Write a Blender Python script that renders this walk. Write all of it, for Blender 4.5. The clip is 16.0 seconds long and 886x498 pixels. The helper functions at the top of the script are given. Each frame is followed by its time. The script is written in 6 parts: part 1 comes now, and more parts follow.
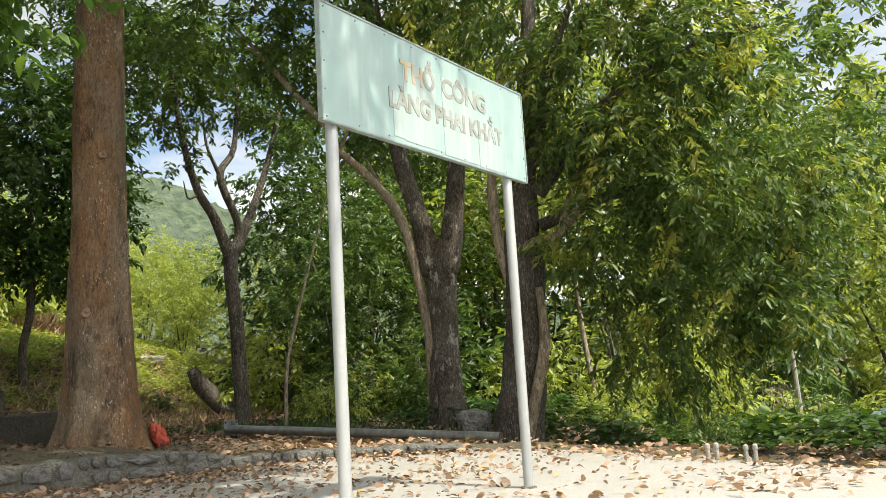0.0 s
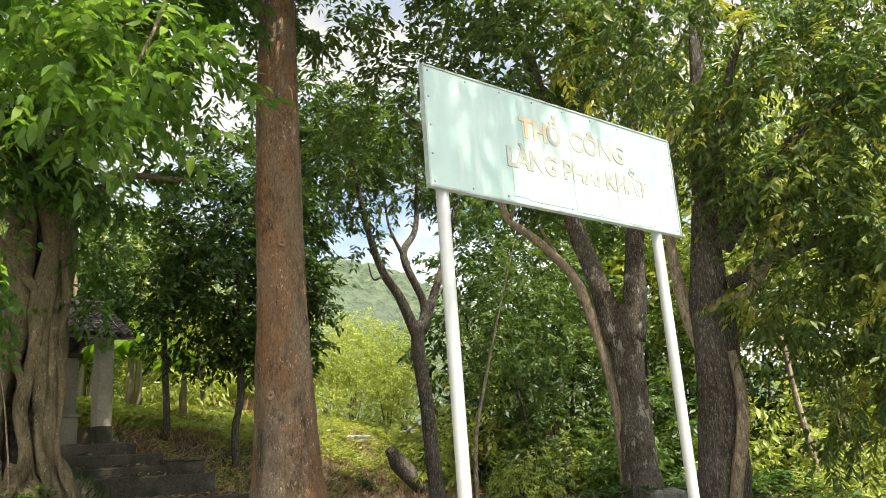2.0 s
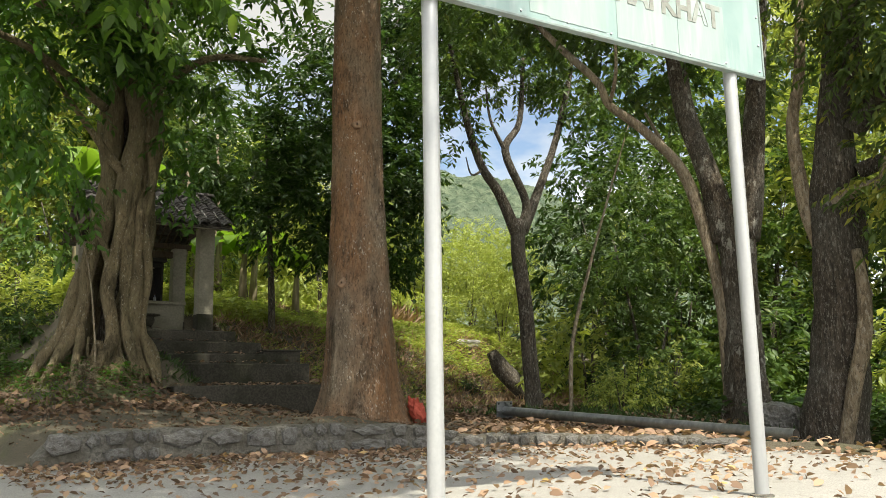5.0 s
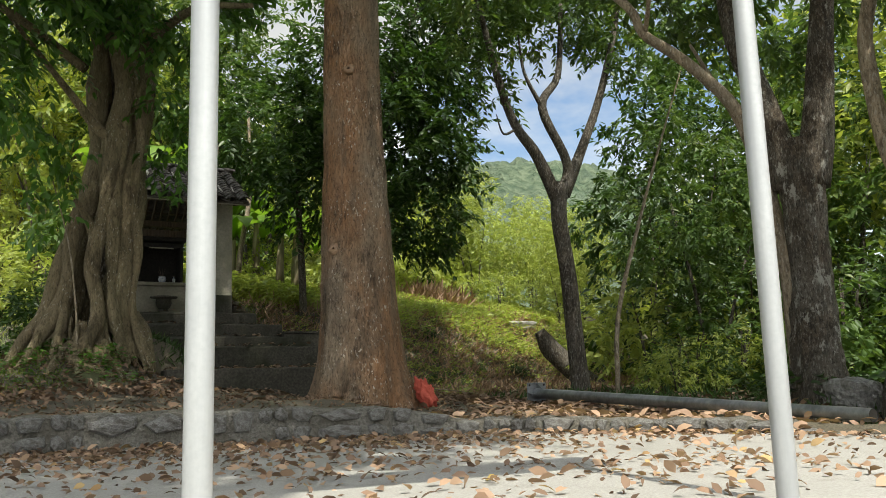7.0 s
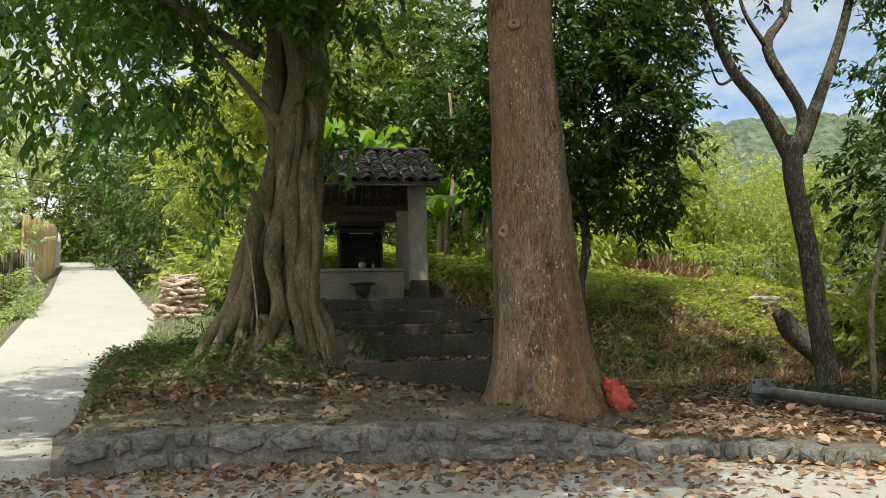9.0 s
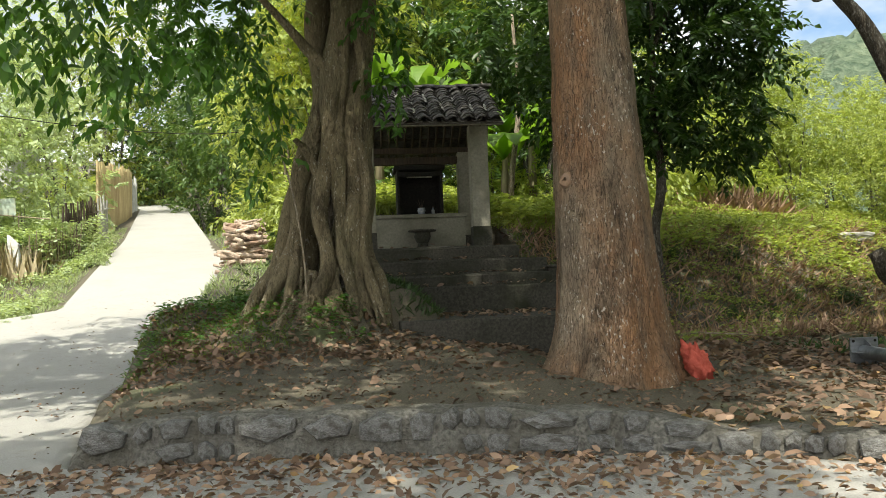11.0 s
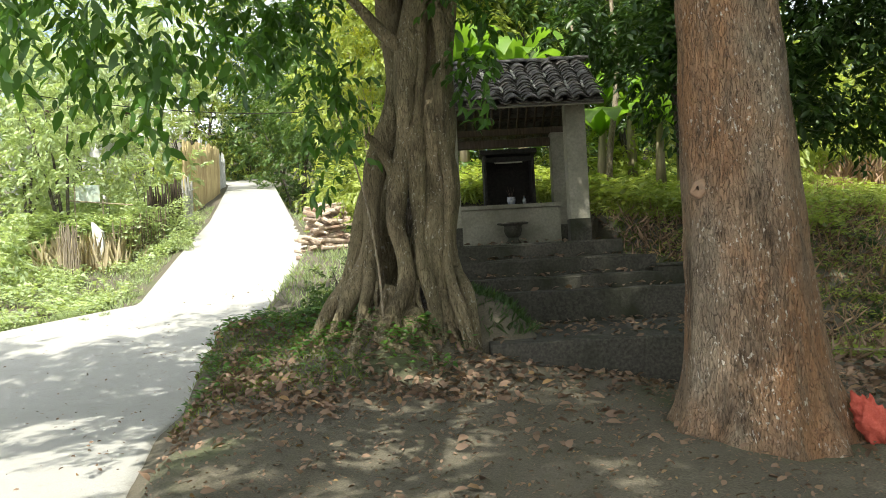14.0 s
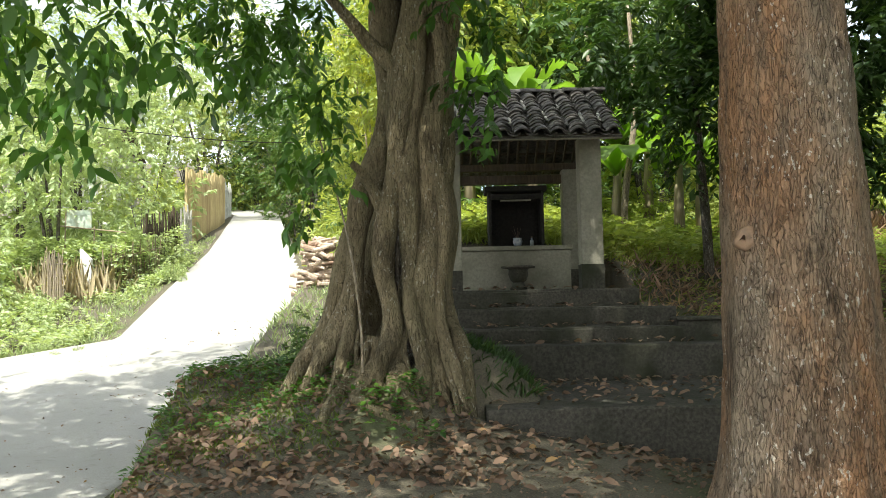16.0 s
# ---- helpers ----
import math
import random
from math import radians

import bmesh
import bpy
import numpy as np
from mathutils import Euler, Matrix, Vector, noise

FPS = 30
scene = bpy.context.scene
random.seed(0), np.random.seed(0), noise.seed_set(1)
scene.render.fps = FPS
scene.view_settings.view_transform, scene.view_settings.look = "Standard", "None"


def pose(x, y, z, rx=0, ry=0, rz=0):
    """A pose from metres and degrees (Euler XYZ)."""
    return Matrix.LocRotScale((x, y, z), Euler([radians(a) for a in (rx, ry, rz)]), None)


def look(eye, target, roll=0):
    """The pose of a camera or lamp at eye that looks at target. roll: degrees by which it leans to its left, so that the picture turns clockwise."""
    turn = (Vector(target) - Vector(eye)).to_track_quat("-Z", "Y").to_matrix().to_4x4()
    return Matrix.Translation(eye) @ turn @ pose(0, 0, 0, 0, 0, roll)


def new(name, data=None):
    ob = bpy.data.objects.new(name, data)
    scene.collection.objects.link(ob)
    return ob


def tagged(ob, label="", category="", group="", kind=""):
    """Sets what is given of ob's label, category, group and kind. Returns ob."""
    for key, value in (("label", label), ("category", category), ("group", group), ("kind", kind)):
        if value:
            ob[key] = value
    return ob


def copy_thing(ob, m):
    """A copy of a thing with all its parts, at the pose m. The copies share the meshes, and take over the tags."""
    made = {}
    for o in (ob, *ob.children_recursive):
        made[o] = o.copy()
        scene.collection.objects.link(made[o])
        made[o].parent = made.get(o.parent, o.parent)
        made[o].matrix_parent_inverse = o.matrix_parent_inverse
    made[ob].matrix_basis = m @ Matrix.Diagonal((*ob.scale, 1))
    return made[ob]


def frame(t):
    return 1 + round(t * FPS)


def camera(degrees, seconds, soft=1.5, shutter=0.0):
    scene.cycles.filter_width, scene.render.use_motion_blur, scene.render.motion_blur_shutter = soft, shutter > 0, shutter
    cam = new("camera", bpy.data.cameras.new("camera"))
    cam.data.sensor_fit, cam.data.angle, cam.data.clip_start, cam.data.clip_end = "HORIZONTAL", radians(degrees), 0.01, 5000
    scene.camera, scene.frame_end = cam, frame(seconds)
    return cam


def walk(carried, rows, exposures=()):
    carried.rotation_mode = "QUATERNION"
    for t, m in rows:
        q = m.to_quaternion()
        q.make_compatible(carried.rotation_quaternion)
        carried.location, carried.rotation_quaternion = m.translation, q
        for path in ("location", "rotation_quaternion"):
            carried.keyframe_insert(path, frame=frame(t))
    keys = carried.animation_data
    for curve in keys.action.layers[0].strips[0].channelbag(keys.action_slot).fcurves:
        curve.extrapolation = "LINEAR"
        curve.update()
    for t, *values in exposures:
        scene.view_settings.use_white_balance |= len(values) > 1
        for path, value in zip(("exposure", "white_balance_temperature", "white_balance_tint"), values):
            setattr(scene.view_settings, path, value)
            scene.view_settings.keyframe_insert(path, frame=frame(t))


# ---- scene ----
cam = camera(56.6, 16.0, 0.8)
PATH = [
    (0, (0.633, -0.51, 0.815), (2.317, 0.523, 1.126), -3.4),
    (0.5, (0.82, -0.496, 0.817), (2.395, 0.678, 1.192), -3.2),
    (1, (0.948, -0.539, 0.834), (2.478, 0.671, 1.275), -4.2),
    (1.5, (1.092, -0.625, 0.839), (2.46, 0.743, 1.349), -3.3),
    (2, (1.17, -0.672, 0.815), (2.516, 0.715, 1.33), -4.2),
    (2.5, (1.302, -0.621, 0.794), (2.615, 0.795, 1.316), -3.8),
    (3, (1.413, -0.574, 0.777), (2.697, 0.866, 1.303), -3.7),
    (3.5, (1.54, -0.583, 0.732), (2.829, 0.878, 1.185), -3.9),
    (4, (1.744, -0.612, 0.713), (2.996, 0.907, 1.067), -2.7),
    (4.2, (1.812, -0.618, 0.693), (3.023, 0.934, 1.046), -2.4),
    (6.3, (3.116, 0.015, 0.494), (4.16, 1.694, 0.796), -0.2),
    (6.5, (3.237, 0.086, 0.5), (4.275, 1.77, 0.8), -0.6),
    (7, (3.588, 0.224, 0.471), (4.524, 1.964, 0.784), -1.7),
    (7.5, (3.908, 0.421, 0.468), (4.658, 2.245, 0.796), -1.4),
    (8, (4.151, 0.648, 0.556), (4.864, 2.487, 0.886), -1.1),
    (8.5, (4.383, 0.85, 0.606), (4.952, 2.746, 0.888), -1.2),
    (9, (4.533, 1.007, 0.704), (4.928, 2.95, 0.967), -1.7),
    (9.5, (4.644, 1.199, 0.755), (5.016, 3.147, 1.01), -1.9),
    (10, (4.721, 1.357, 0.845), (5.071, 3.314, 1.06), -2.6),
    (10.2, (4.768, 1.422, 0.862), (5.094, 3.388, 1.029), -2.6),
    (12.3, (4.825, 2.003, 1.288), (4.926, 3.999, 1.370), -3.0),
    (12.5, (4.827, 2.074, 1.358), (4.919, 4.070, 1.430), -3.3),
    (13, (4.819, 2.322, 1.392), (4.838, 4.322, 1.434), -2.8),
    (13.5, (4.788, 2.572, 1.423), (4.798, 4.571, 1.459), -2.9),
    (14, (4.875, 2.831, 1.423), (4.879, 4.831, 1.457), -3.0),
    (14.5, (4.934, 3.098, 1.467), (4.921, 5.097, 1.499), -0.8),
    (15, (4.902, 3.333, 1.521), (4.889, 5.332, 1.587), -0.7),
    (15.5, (4.904, 3.561, 1.520), (4.896, 5.558, 1.636), -1.0),
    (16, (5.006, 3.810, 1.523), (4.992, 5.806, 1.646), -1.1),
]
walk(cam, [(t, look(e, g, r)) for t, e, g, r in PATH],
     [(0.0, 1.2, 6800, 6), (0.5, 1.25, 6800, 6), (1.5, 1.6, 7000, 7), (4.0, 1.38, 7000, 7), (6.5, 1.02, 6500, 6), (10.0, 1.15, 6600, 5), (12.5, 1.48, 6400, 4), (16.0, 1.66, 6350, 4)])

# ---- world, sun ----
SUN_EL, SUN_AZ = radians(59), radians(187)      # azimuth clockwise from +y, where the sun stands
world = bpy.data.worlds.new("world")
scene.world = world
world.use_nodes = True
sky = world.node_tree.nodes.new("ShaderNodeTexSky")
sky.sky_type, sky.sun_disc = "NISHITA", False
sky.sun_elevation, sky.sun_rotation = SUN_EL, SUN_AZ
sky.dust_density, sky.ozone_density = 2.5, 1.0
back = world.node_tree.nodes["Background"]
back.inputs["Strength"].default_value = 0.1
wt = world.node_tree
w_tc, w_map = wt.nodes.new("ShaderNodeTexCoord"), wt.nodes.new("ShaderNodeMapping")
w_map.inputs["Scale"].default_value = (1.0, 1.0, 2.2)
w_noise = wt.nodes.new("ShaderNodeTexNoise")
w_noise.inputs["Scale"].default_value, w_noise.inputs["Detail"].default_value, w_noise.inputs["Roughness"].default_value = 2.6, 6.0, 0.6
w_ramp = wt.nodes.new("ShaderNodeValToRGB")
w_ramp.color_ramp.elements[0].position, w_ramp.color_ramp.elements[1].position = 0.36, 0.55
w_grey, w_gain, w_mix = wt.nodes.new("ShaderNodeRGBToBW"), wt.nodes.new("ShaderNodeMath"), wt.nodes.new("ShaderNodeMix")
w_gain.operation, w_gain.inputs[1].default_value, w_mix.data_type = "MULTIPLY", 1.9, "RGBA"
for a, b in ((w_tc.outputs["Generated"], w_map.inputs["Vector"]), (w_map.outputs["Vector"], w_noise.inputs["Vector"]), (w_noise.outputs["Fac"], w_ramp.inputs["Fac"]),
             (sky.outputs["Color"], w_grey.inputs[0]), (w_grey.outputs[0], w_gain.inputs[0]), (w_ramp.outputs["Color"], w_mix.inputs[0]),
             (sky.outputs["Color"], w_mix.inputs[6]), (w_gain.outputs[0], w_mix.inputs[7]), (w_mix.outputs[2], back.inputs["Color"])):
    wt.links.new(a, b)
sun = new("sun", bpy.data.lights.new("sun", "SUN"))
sun.data.energy, sun.data.angle, sun.data.color = 2.7, radians(0.6), (1.0, 0.94, 0.82)
to_sun = Vector((math.sin(SUN_AZ) * math.cos(SUN_EL), math.cos(SUN_AZ) * math.cos(SUN_EL), math.sin(SUN_EL)))
sun.matrix_world = look(to_sun * 60, (0, 0, 0))


# ---- materials ----
def mat(name, build):
    m = bpy.data.materials.new(name)
    m.use_nodes = True
    nt = m.node_tree
    bsdf = nt.nodes["Principled BSDF"]
    build(nt, bsdf)
    return m


def node(nt, kind, **values):
    n = nt.nodes.new(kind)
    for key, value in values.items():
        n.inputs[key.replace("_", " ")].default_value = value
    return n


def coords(nt, scale=(1, 1, 1)):
    tc = nt.nodes.new("ShaderNodeTexCoord")
    mp = nt.nodes.new("ShaderNodeMapping")
    mp.inputs["Scale"].default_value = scale
    nt.links.new(tc.outputs["Object"], mp.inputs["Vector"])
    return mp.outputs["Vector"]


def noise_tex(nt, vec, scale, detail=4.0, rough=0.6):
    n = node(nt, "ShaderNodeTexNoise", Scale=scale, Detail=detail, Roughness=rough)
    nt.links.new(vec, n.inputs["Vector"])
    return n.outputs["Fac"]


def ramp(nt, fac, stops):
    r = nt.nodes.new("ShaderNodeValToRGB")
    while len(r.color_ramp.elements) < len(stops):
        r.color_ramp.elements.new(0.5)
    for el, (pos, col) in zip(r.color_ramp.elements, stops):
        el.position, el.color = pos, (*col, 1)
    nt.links.new(fac, r.inputs["Fac"])
    return r.outputs["Color"]


def mix(nt, fac, a, b, mode="MIX"):
    m = nt.nodes.new("ShaderNodeMix")
    m.data_type, m.blend_type = "RGBA", mode
    for sock, val in ((0, fac), (6, a), (7, b)):
        if isinstance(val, (int, float)):
            m.inputs[sock].default_value = val
        elif isinstance(val, tuple):
            m.inputs[sock].default_value = (*val, 1)
        else:
            nt.links.new(val, m.inputs[sock])
    return m.outputs[2]


def relief(nt, bsdf, height, strength, dist=0.02):
    b = node(nt, "ShaderNodeBump", Strength=strength, Distance=dist)
    nt.links.new(height, b.inputs["Height"])
    nt.links.new(b.outputs["Normal"], bsdf.inputs["Normal"])


def two_scale(name, a, b, c, fine=40, coarse=2.0, rough=0.85, bump=0.4, dist=0.01, stretch=(1, 1, 1), spec=0.3):
    """Grain between a and b, broad stains towards c."""
    def build(nt, bsdf):
        v = coords(nt, stretch)
        f1, f2 = noise_tex(nt, v, fine), noise_tex(nt, v, coarse, 5)
        col = ramp(nt, f1, [(0.35, a), (0.65, b)])
        msk = ramp(nt, f2, [(0.45, (0, 0, 0)), (0.68, (1, 1, 1))])
        nt.links.new(mix(nt, msk, col, c), bsdf.inputs["Base Color"])
        bsdf.inputs["Roughness"].default_value = rough
        bsdf.inputs["Specular IOR Level"].default_value = spec
        relief(nt, bsdf, f1, bump, dist)
    return mat(name, build)


def leaf_material(name, dark, light, tip, trans=0.35, gloss=0.4, patch=0.0):
    """Leaf with its own tint per leaf, part of the light passing through; patch paints sunlit clumps by noise."""
    def build(nt, bsdf):
        geo = nt.nodes.new("ShaderNodeNewGeometry")
        col = ramp(nt, geo.outputs["Random Per Island"], [(0.0, dark), (0.6, light), (0.93, light), (1.0, tip)])
        broad = noise_tex(nt, coords(nt), 0.55, 3)
        col = mix(nt, ramp(nt, broad, [(0.35, (0.0,) * 3), (0.65, (0.5,) * 3)]), col, light)
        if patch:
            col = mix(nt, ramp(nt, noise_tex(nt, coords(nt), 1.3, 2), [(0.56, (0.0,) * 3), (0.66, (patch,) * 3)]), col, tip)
        nt.links.new(col, bsdf.inputs["Base Color"])
        bsdf.inputs["Roughness"].default_value = gloss
        bsdf.inputs["Specular IOR Level"].default_value = 0.45
        tr = nt.nodes.new("ShaderNodeBsdfTranslucent")
        nt.links.new(mix(nt, 1.0, col, (1.5, 1.5, 0.7), "MULTIPLY"), tr.inputs["Color"])
        ms = nt.nodes.new("ShaderNodeMixShader")
        ms.inputs[0].default_value = trans
        out = nt.nodes["Material Output"]
        nt.links.new(bsdf.outputs[0], ms.inputs[1])
        nt.links.new(tr.outputs[0], ms.inputs[2])
        nt.links.new(ms.outputs[0], out.inputs["Surface"])
    return mat(name, build)


def bark_material(name, base, dark, pale, fine=6.0, stretch=(1, 1, 0.25), patch=0.62, bump=0.9, fleck=0.6):
    """Plated bark: dark crevices, plates of uneven tone, pale flecks and lichen."""
    def build(nt, bsdf):
        v = coords(nt, stretch)
        w = coords(nt)
        fiss = noise_tex(nt, v, fine * 3.2, 6, 0.75)
        fineg = noise_tex(nt, v, fine * 9, 4, 0.75)
        broad = noise_tex(nt, w, 1.6, 4)
        lichen = noise_tex(nt, coords(nt, (1, 1, 0.5)), 7, 6, 0.75)
        plates = node(nt, "ShaderNodeTexVoronoi", Scale=fine * 3.2)
        warp = nt.nodes.new("ShaderNodeVectorMath")
        warp.operation = "MULTIPLY_ADD"
        nt.links.new(node_color(nt, v, fine * 4), warp.inputs[0])
        warp.inputs[1].default_value = (0.12, 0.12, 0.12)
        nt.links.new(v, warp.inputs[2])
        nt.links.new(warp.outputs["Vector"], plates.inputs["Vector"])
        tone = ramp(nt, plates.outputs["Color"], [(0.2, tuple(c * 0.72 for c in base)), (0.8, tuple(min(1, c * 1.3) for c in base))])
        col = mix(nt, ramp(nt, fiss, [(0.38, (1.0,) * 3), (0.5, (0.0,) * 3)]), tone, dark)
        col = mix(nt, ramp(nt, broad, [(0.42, (0,) * 3), (0.7, (0.5,) * 3)]), col, tuple(0.6 * p + 0.4 * q for p, q in zip(dark, pale)))
        col = mix(nt, ramp(nt, fineg, [(0.56, (0,) * 3), (0.6, (fleck,) * 3)]), col, pale)
        col = mix(nt, ramp(nt, fineg, [(0.39, (0.9,) * 3), (0.44, (0,) * 3)]), col, dark)
        col = mix(nt, ramp(nt, lichen, [(patch, (0,) * 3), (patch + 0.05, (0.8,) * 3)]), col, pale)
        nt.links.new(col, bsdf.inputs["Base Color"])
        bsdf.inputs["Roughness"].default_value = 0.9
        bsdf.inputs["Specular IOR Level"].default_value = 0.2
        relief(nt, bsdf, mix(nt, 0.4, fiss, fineg), bump, 0.045)
    return mat(name, build)


def flaky_bark(name, brown, grey, dark, pale):
    """Thin-scaled bark: short upright cracks, broad brown and grey zones, dark stains, small pale flecks."""
    def build(nt, bsdf):
        v, w = coords(nt, (1, 1, 0.3)), coords(nt)
        warp = nt.nodes.new("ShaderNodeVectorMath")
        warp.operation = "MULTIPLY_ADD"
        nt.links.new(node_color(nt, v, 24), warp.inputs[0])
        warp.inputs[1].default_value = (0.06, 0.06, 0.06)
        nt.links.new(v, warp.inputs[2])
        scales = node(nt, "ShaderNodeTexVoronoi", Scale=46.0)
        scales.feature = "DISTANCE_TO_EDGE"
        nt.links.new(warp.outputs["Vector"], scales.inputs["Vector"])
        tone = node(nt, "ShaderNodeTexVoronoi", Scale=46.0)
        nt.links.new(warp.outputs["Vector"], tone.inputs["Vector"])
        broad, streak = noise_tex(nt, coords(nt, (1, 1, 0.5)), 1.7, 4), noise_tex(nt, coords(nt, (1, 1, 0.16)), 7, 5, 0.65)
        grain, crack = noise_tex(nt, v, 75, 4, 0.7), noise_tex(nt, coords(nt, (1, 1, 0.22)), 34, 5, 0.7)
        col = mix(nt, ramp(nt, broad, [(0.4, (0,) * 3), (0.62, (1,) * 3)]), brown, grey)
        col = mix(nt, ramp(nt, streak, [(0.47, (0,) * 3), (0.66, (0.7,) * 3)]), col, tuple(c * 0.55 for c in grey))
        shade = ramp(nt, tone.outputs["Color"], [(0.1, (0.8,) * 3), (0.9, (1.14,) * 3)])
        col = mix(nt, 1.0, col, shade, "MULTIPLY")
        col = mix(nt, ramp(nt, grain, [(0.34, (0.7,) * 3), (0.46, (0,) * 3)]), col, dark)
        edge = ramp(nt, scales.outputs["Distance"], [(0.03, (1,) * 3), (0.12, (0,) * 3)])
        gate = ramp(nt, crack, [(0.5, (0,) * 3), (0.64, (0.75,) * 3)])
        col = mix(nt, mix(nt, 1.0, edge, gate, "MULTIPLY"), col, dark)
        stain = ramp(nt, noise_tex(nt, coords(nt, (1, 1, 0.55)), 2.3, 6, 0.7), [(0.53, (0,) * 3), (0.63, (0.85,) * 3)])
        col = mix(nt, mix(nt, 1.0, stain, ramp(nt, crack, [(0.38, (0.3,) * 3), (0.58, (1,) * 3)]), "MULTIPLY"), col, dark)
        fleck = ramp(nt, noise_tex(nt, coords(nt, (1, 1, 0.6)), 42, 3, 0.6), [(0.6, (0,) * 3), (0.65, (0.85,) * 3)])
        fleck = mix(nt, 1.0, fleck, ramp(nt, noise_tex(nt, w, 3.4, 3), [(0.46, (0,) * 3), (0.56, (1,) * 3)]), "MULTIPLY")
        col = mix(nt, fleck, col, pale)
        nt.links.new(col, bsdf.inputs["Base Color"])
        bsdf.inputs["Roughness"].default_value = 0.92
        bsdf.inputs["Specular IOR Level"].default_value = 0.2
        hgt = mix(nt, 0.5, ramp(nt, scales.outputs["Distance"], [(0.0, (0,) * 3), (0.12, (1,) * 3)]), grain)
        relief(nt, bsdf, mix(nt, 0.4, hgt, crack), 1.0, 0.035)
    return mat(name, build)


def node_color(nt, vec, scale):
    n = node(nt, "ShaderNodeTexNoise", Scale=scale, Detail=2.0)
    nt.links.new(vec, n.inputs["Vector"])
    return n.outputs["Color"]


def metal_material(name, a, b, rough=0.4, metallic=0.9, streak=(1, 1, 0.1)):
    def build(nt, bsdf):
        f = noise_tex(nt, coords(nt, streak), 12, 5)
        g = noise_tex(nt, coords(nt), 60, 3)
        nt.links.new(mix(nt, ramp(nt, g, [(0.4, (0,) * 3), (0.7, (0.4,) * 3)]), ramp(nt, f, [(0.35, a), (0.7, b)]), a), bsdf.inputs["Base Color"])
        bsdf.inputs["Metallic"].default_value = metallic
        bsdf.inputs["Roughness"].default_value = rough
        relief(nt, bsdf, g, 0.08, 0.003)
    return mat(name, build)


def pavement_build(nt, bsdf):
    w = coords(nt)
    grit, mid, broad = noise_tex(nt, w, 90, 4), noise_tex(nt, w, 7, 6, 0.7), noise_tex(nt, w, 0.7, 4)
    col = ramp(nt, grit, [(0.3, (0.25, 0.24, 0.225)), (0.7, (0.44, 0.425, 0.395))])
    col = mix(nt, ramp(nt, broad, [(0.42, (0,) * 3), (0.66, (0.75,) * 3)]), col, (0.31, 0.3, 0.275))
    col = mix(nt, ramp(nt, mid, [(0.55, (0,) * 3), (0.72, (0.5,) * 3)]), col, (0.2, 0.185, 0.16))
    nt.links.new(col, bsdf.inputs["Base Color"])
    bsdf.inputs["Roughness"].default_value = 0.93
    relief(nt, bsdf, mix(nt, 0.5, grit, mid), 0.5, 0.012)


def ground_build(nt, bsdf):
    w = coords(nt)
    grit, mid, broad = noise_tex(nt, w, 70, 5), noise_tex(nt, w, 9, 6, 0.7), noise_tex(nt, w, 0.5, 4)
    soil = ramp(nt, grit, [(0.3, (0.055, 0.046, 0.032)), (0.7, (0.145, 0.125, 0.088))])
    soil = mix(nt, ramp(nt, mid, [(0.5, (0,) * 3), (0.7, (0.6,) * 3)]), soil, (0.075, 0.068, 0.038))
    green = ramp(nt, mid, [(0.3, (0.035, 0.05, 0.015)), (0.7, (0.09, 0.12, 0.03))])
    nt.links.new(mix(nt, ramp(nt, broad, [(0.55, (0,) * 3), (0.66, (0.5,) * 3)]), soil, green), bsdf.inputs["Base Color"])
    bsdf.inputs["Roughness"].default_value = 0.95
    relief(nt, bsdf, mix(nt, 0.5, grit, mid), 0.7, 0.025)


M_PAVE = mat("weathered_concrete", pavement_build)
M_SOIL = mat("soil", ground_build)
# distance haze is put into the hills' base colour
M_HILL = two_scale("far_forest", (0.045, 0.075, 0.045), (0.14, 0.175, 0.11), (0.09, 0.12, 0.085), 0.22, 0.03, 0.95, 1.0, 6.0)
M_STONE = two_scale("grey_fieldstone", (0.15, 0.147, 0.14), (0.3, 0.292, 0.275), (0.1, 0.09, 0.074), 25, 5, 0.9, 0.8, 0.025)
M_MORTAR = two_scale("grey_mortar", (0.1, 0.094, 0.08), (0.22, 0.207, 0.18), (0.085, 0.076, 0.058), 40, 4, 0.95, 0.9, 0.03)
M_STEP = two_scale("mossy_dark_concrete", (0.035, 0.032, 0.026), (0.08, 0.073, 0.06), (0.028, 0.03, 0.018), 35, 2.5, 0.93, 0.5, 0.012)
M_PLASTER = two_scale("stained_plaster", (0.23, 0.215, 0.17), (0.31, 0.29, 0.235), (0.16, 0.15, 0.11), 30, 1.6, 0.9, 0.3, 0.006)
M_TILE = two_scale("black_clay_tile", (0.045, 0.04, 0.036), (0.11, 0.098, 0.088), (0.2, 0.19, 0.175), 22, 5, 0.9, 0.5, 0.008)
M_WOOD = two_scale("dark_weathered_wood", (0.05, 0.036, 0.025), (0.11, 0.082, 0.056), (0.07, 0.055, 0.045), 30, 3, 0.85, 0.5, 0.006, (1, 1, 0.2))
# wood colour brightened to offset the dark roof underside
M_RAFTER = two_scale("brightened_rafter_wood", (0.15, 0.11, 0.08), (0.24, 0.185, 0.135), (0.12, 0.095, 0.07), 30, 3, 0.85, 0.4, 0.006)
M_BLACK = two_scale("sooty_board", (0.012, 0.011, 0.01), (0.028, 0.025, 0.022), (0.018, 0.016, 0.014), 30, 3, 0.85, 0.3, 0.005)
M_LOG = two_scale("cut_firewood", (0.3, 0.23, 0.17), (0.52, 0.43, 0.35), (0.26, 0.17, 0.12), 20, 3, 0.9, 0.5, 0.01)
M_BAMBOO = two_scale("dry_bamboo", (0.2, 0.16, 0.1), (0.36, 0.3, 0.2), (0.16, 0.13, 0.1), 20, 3, 0.85, 0.4, 0.006, (1, 1, 0.1))
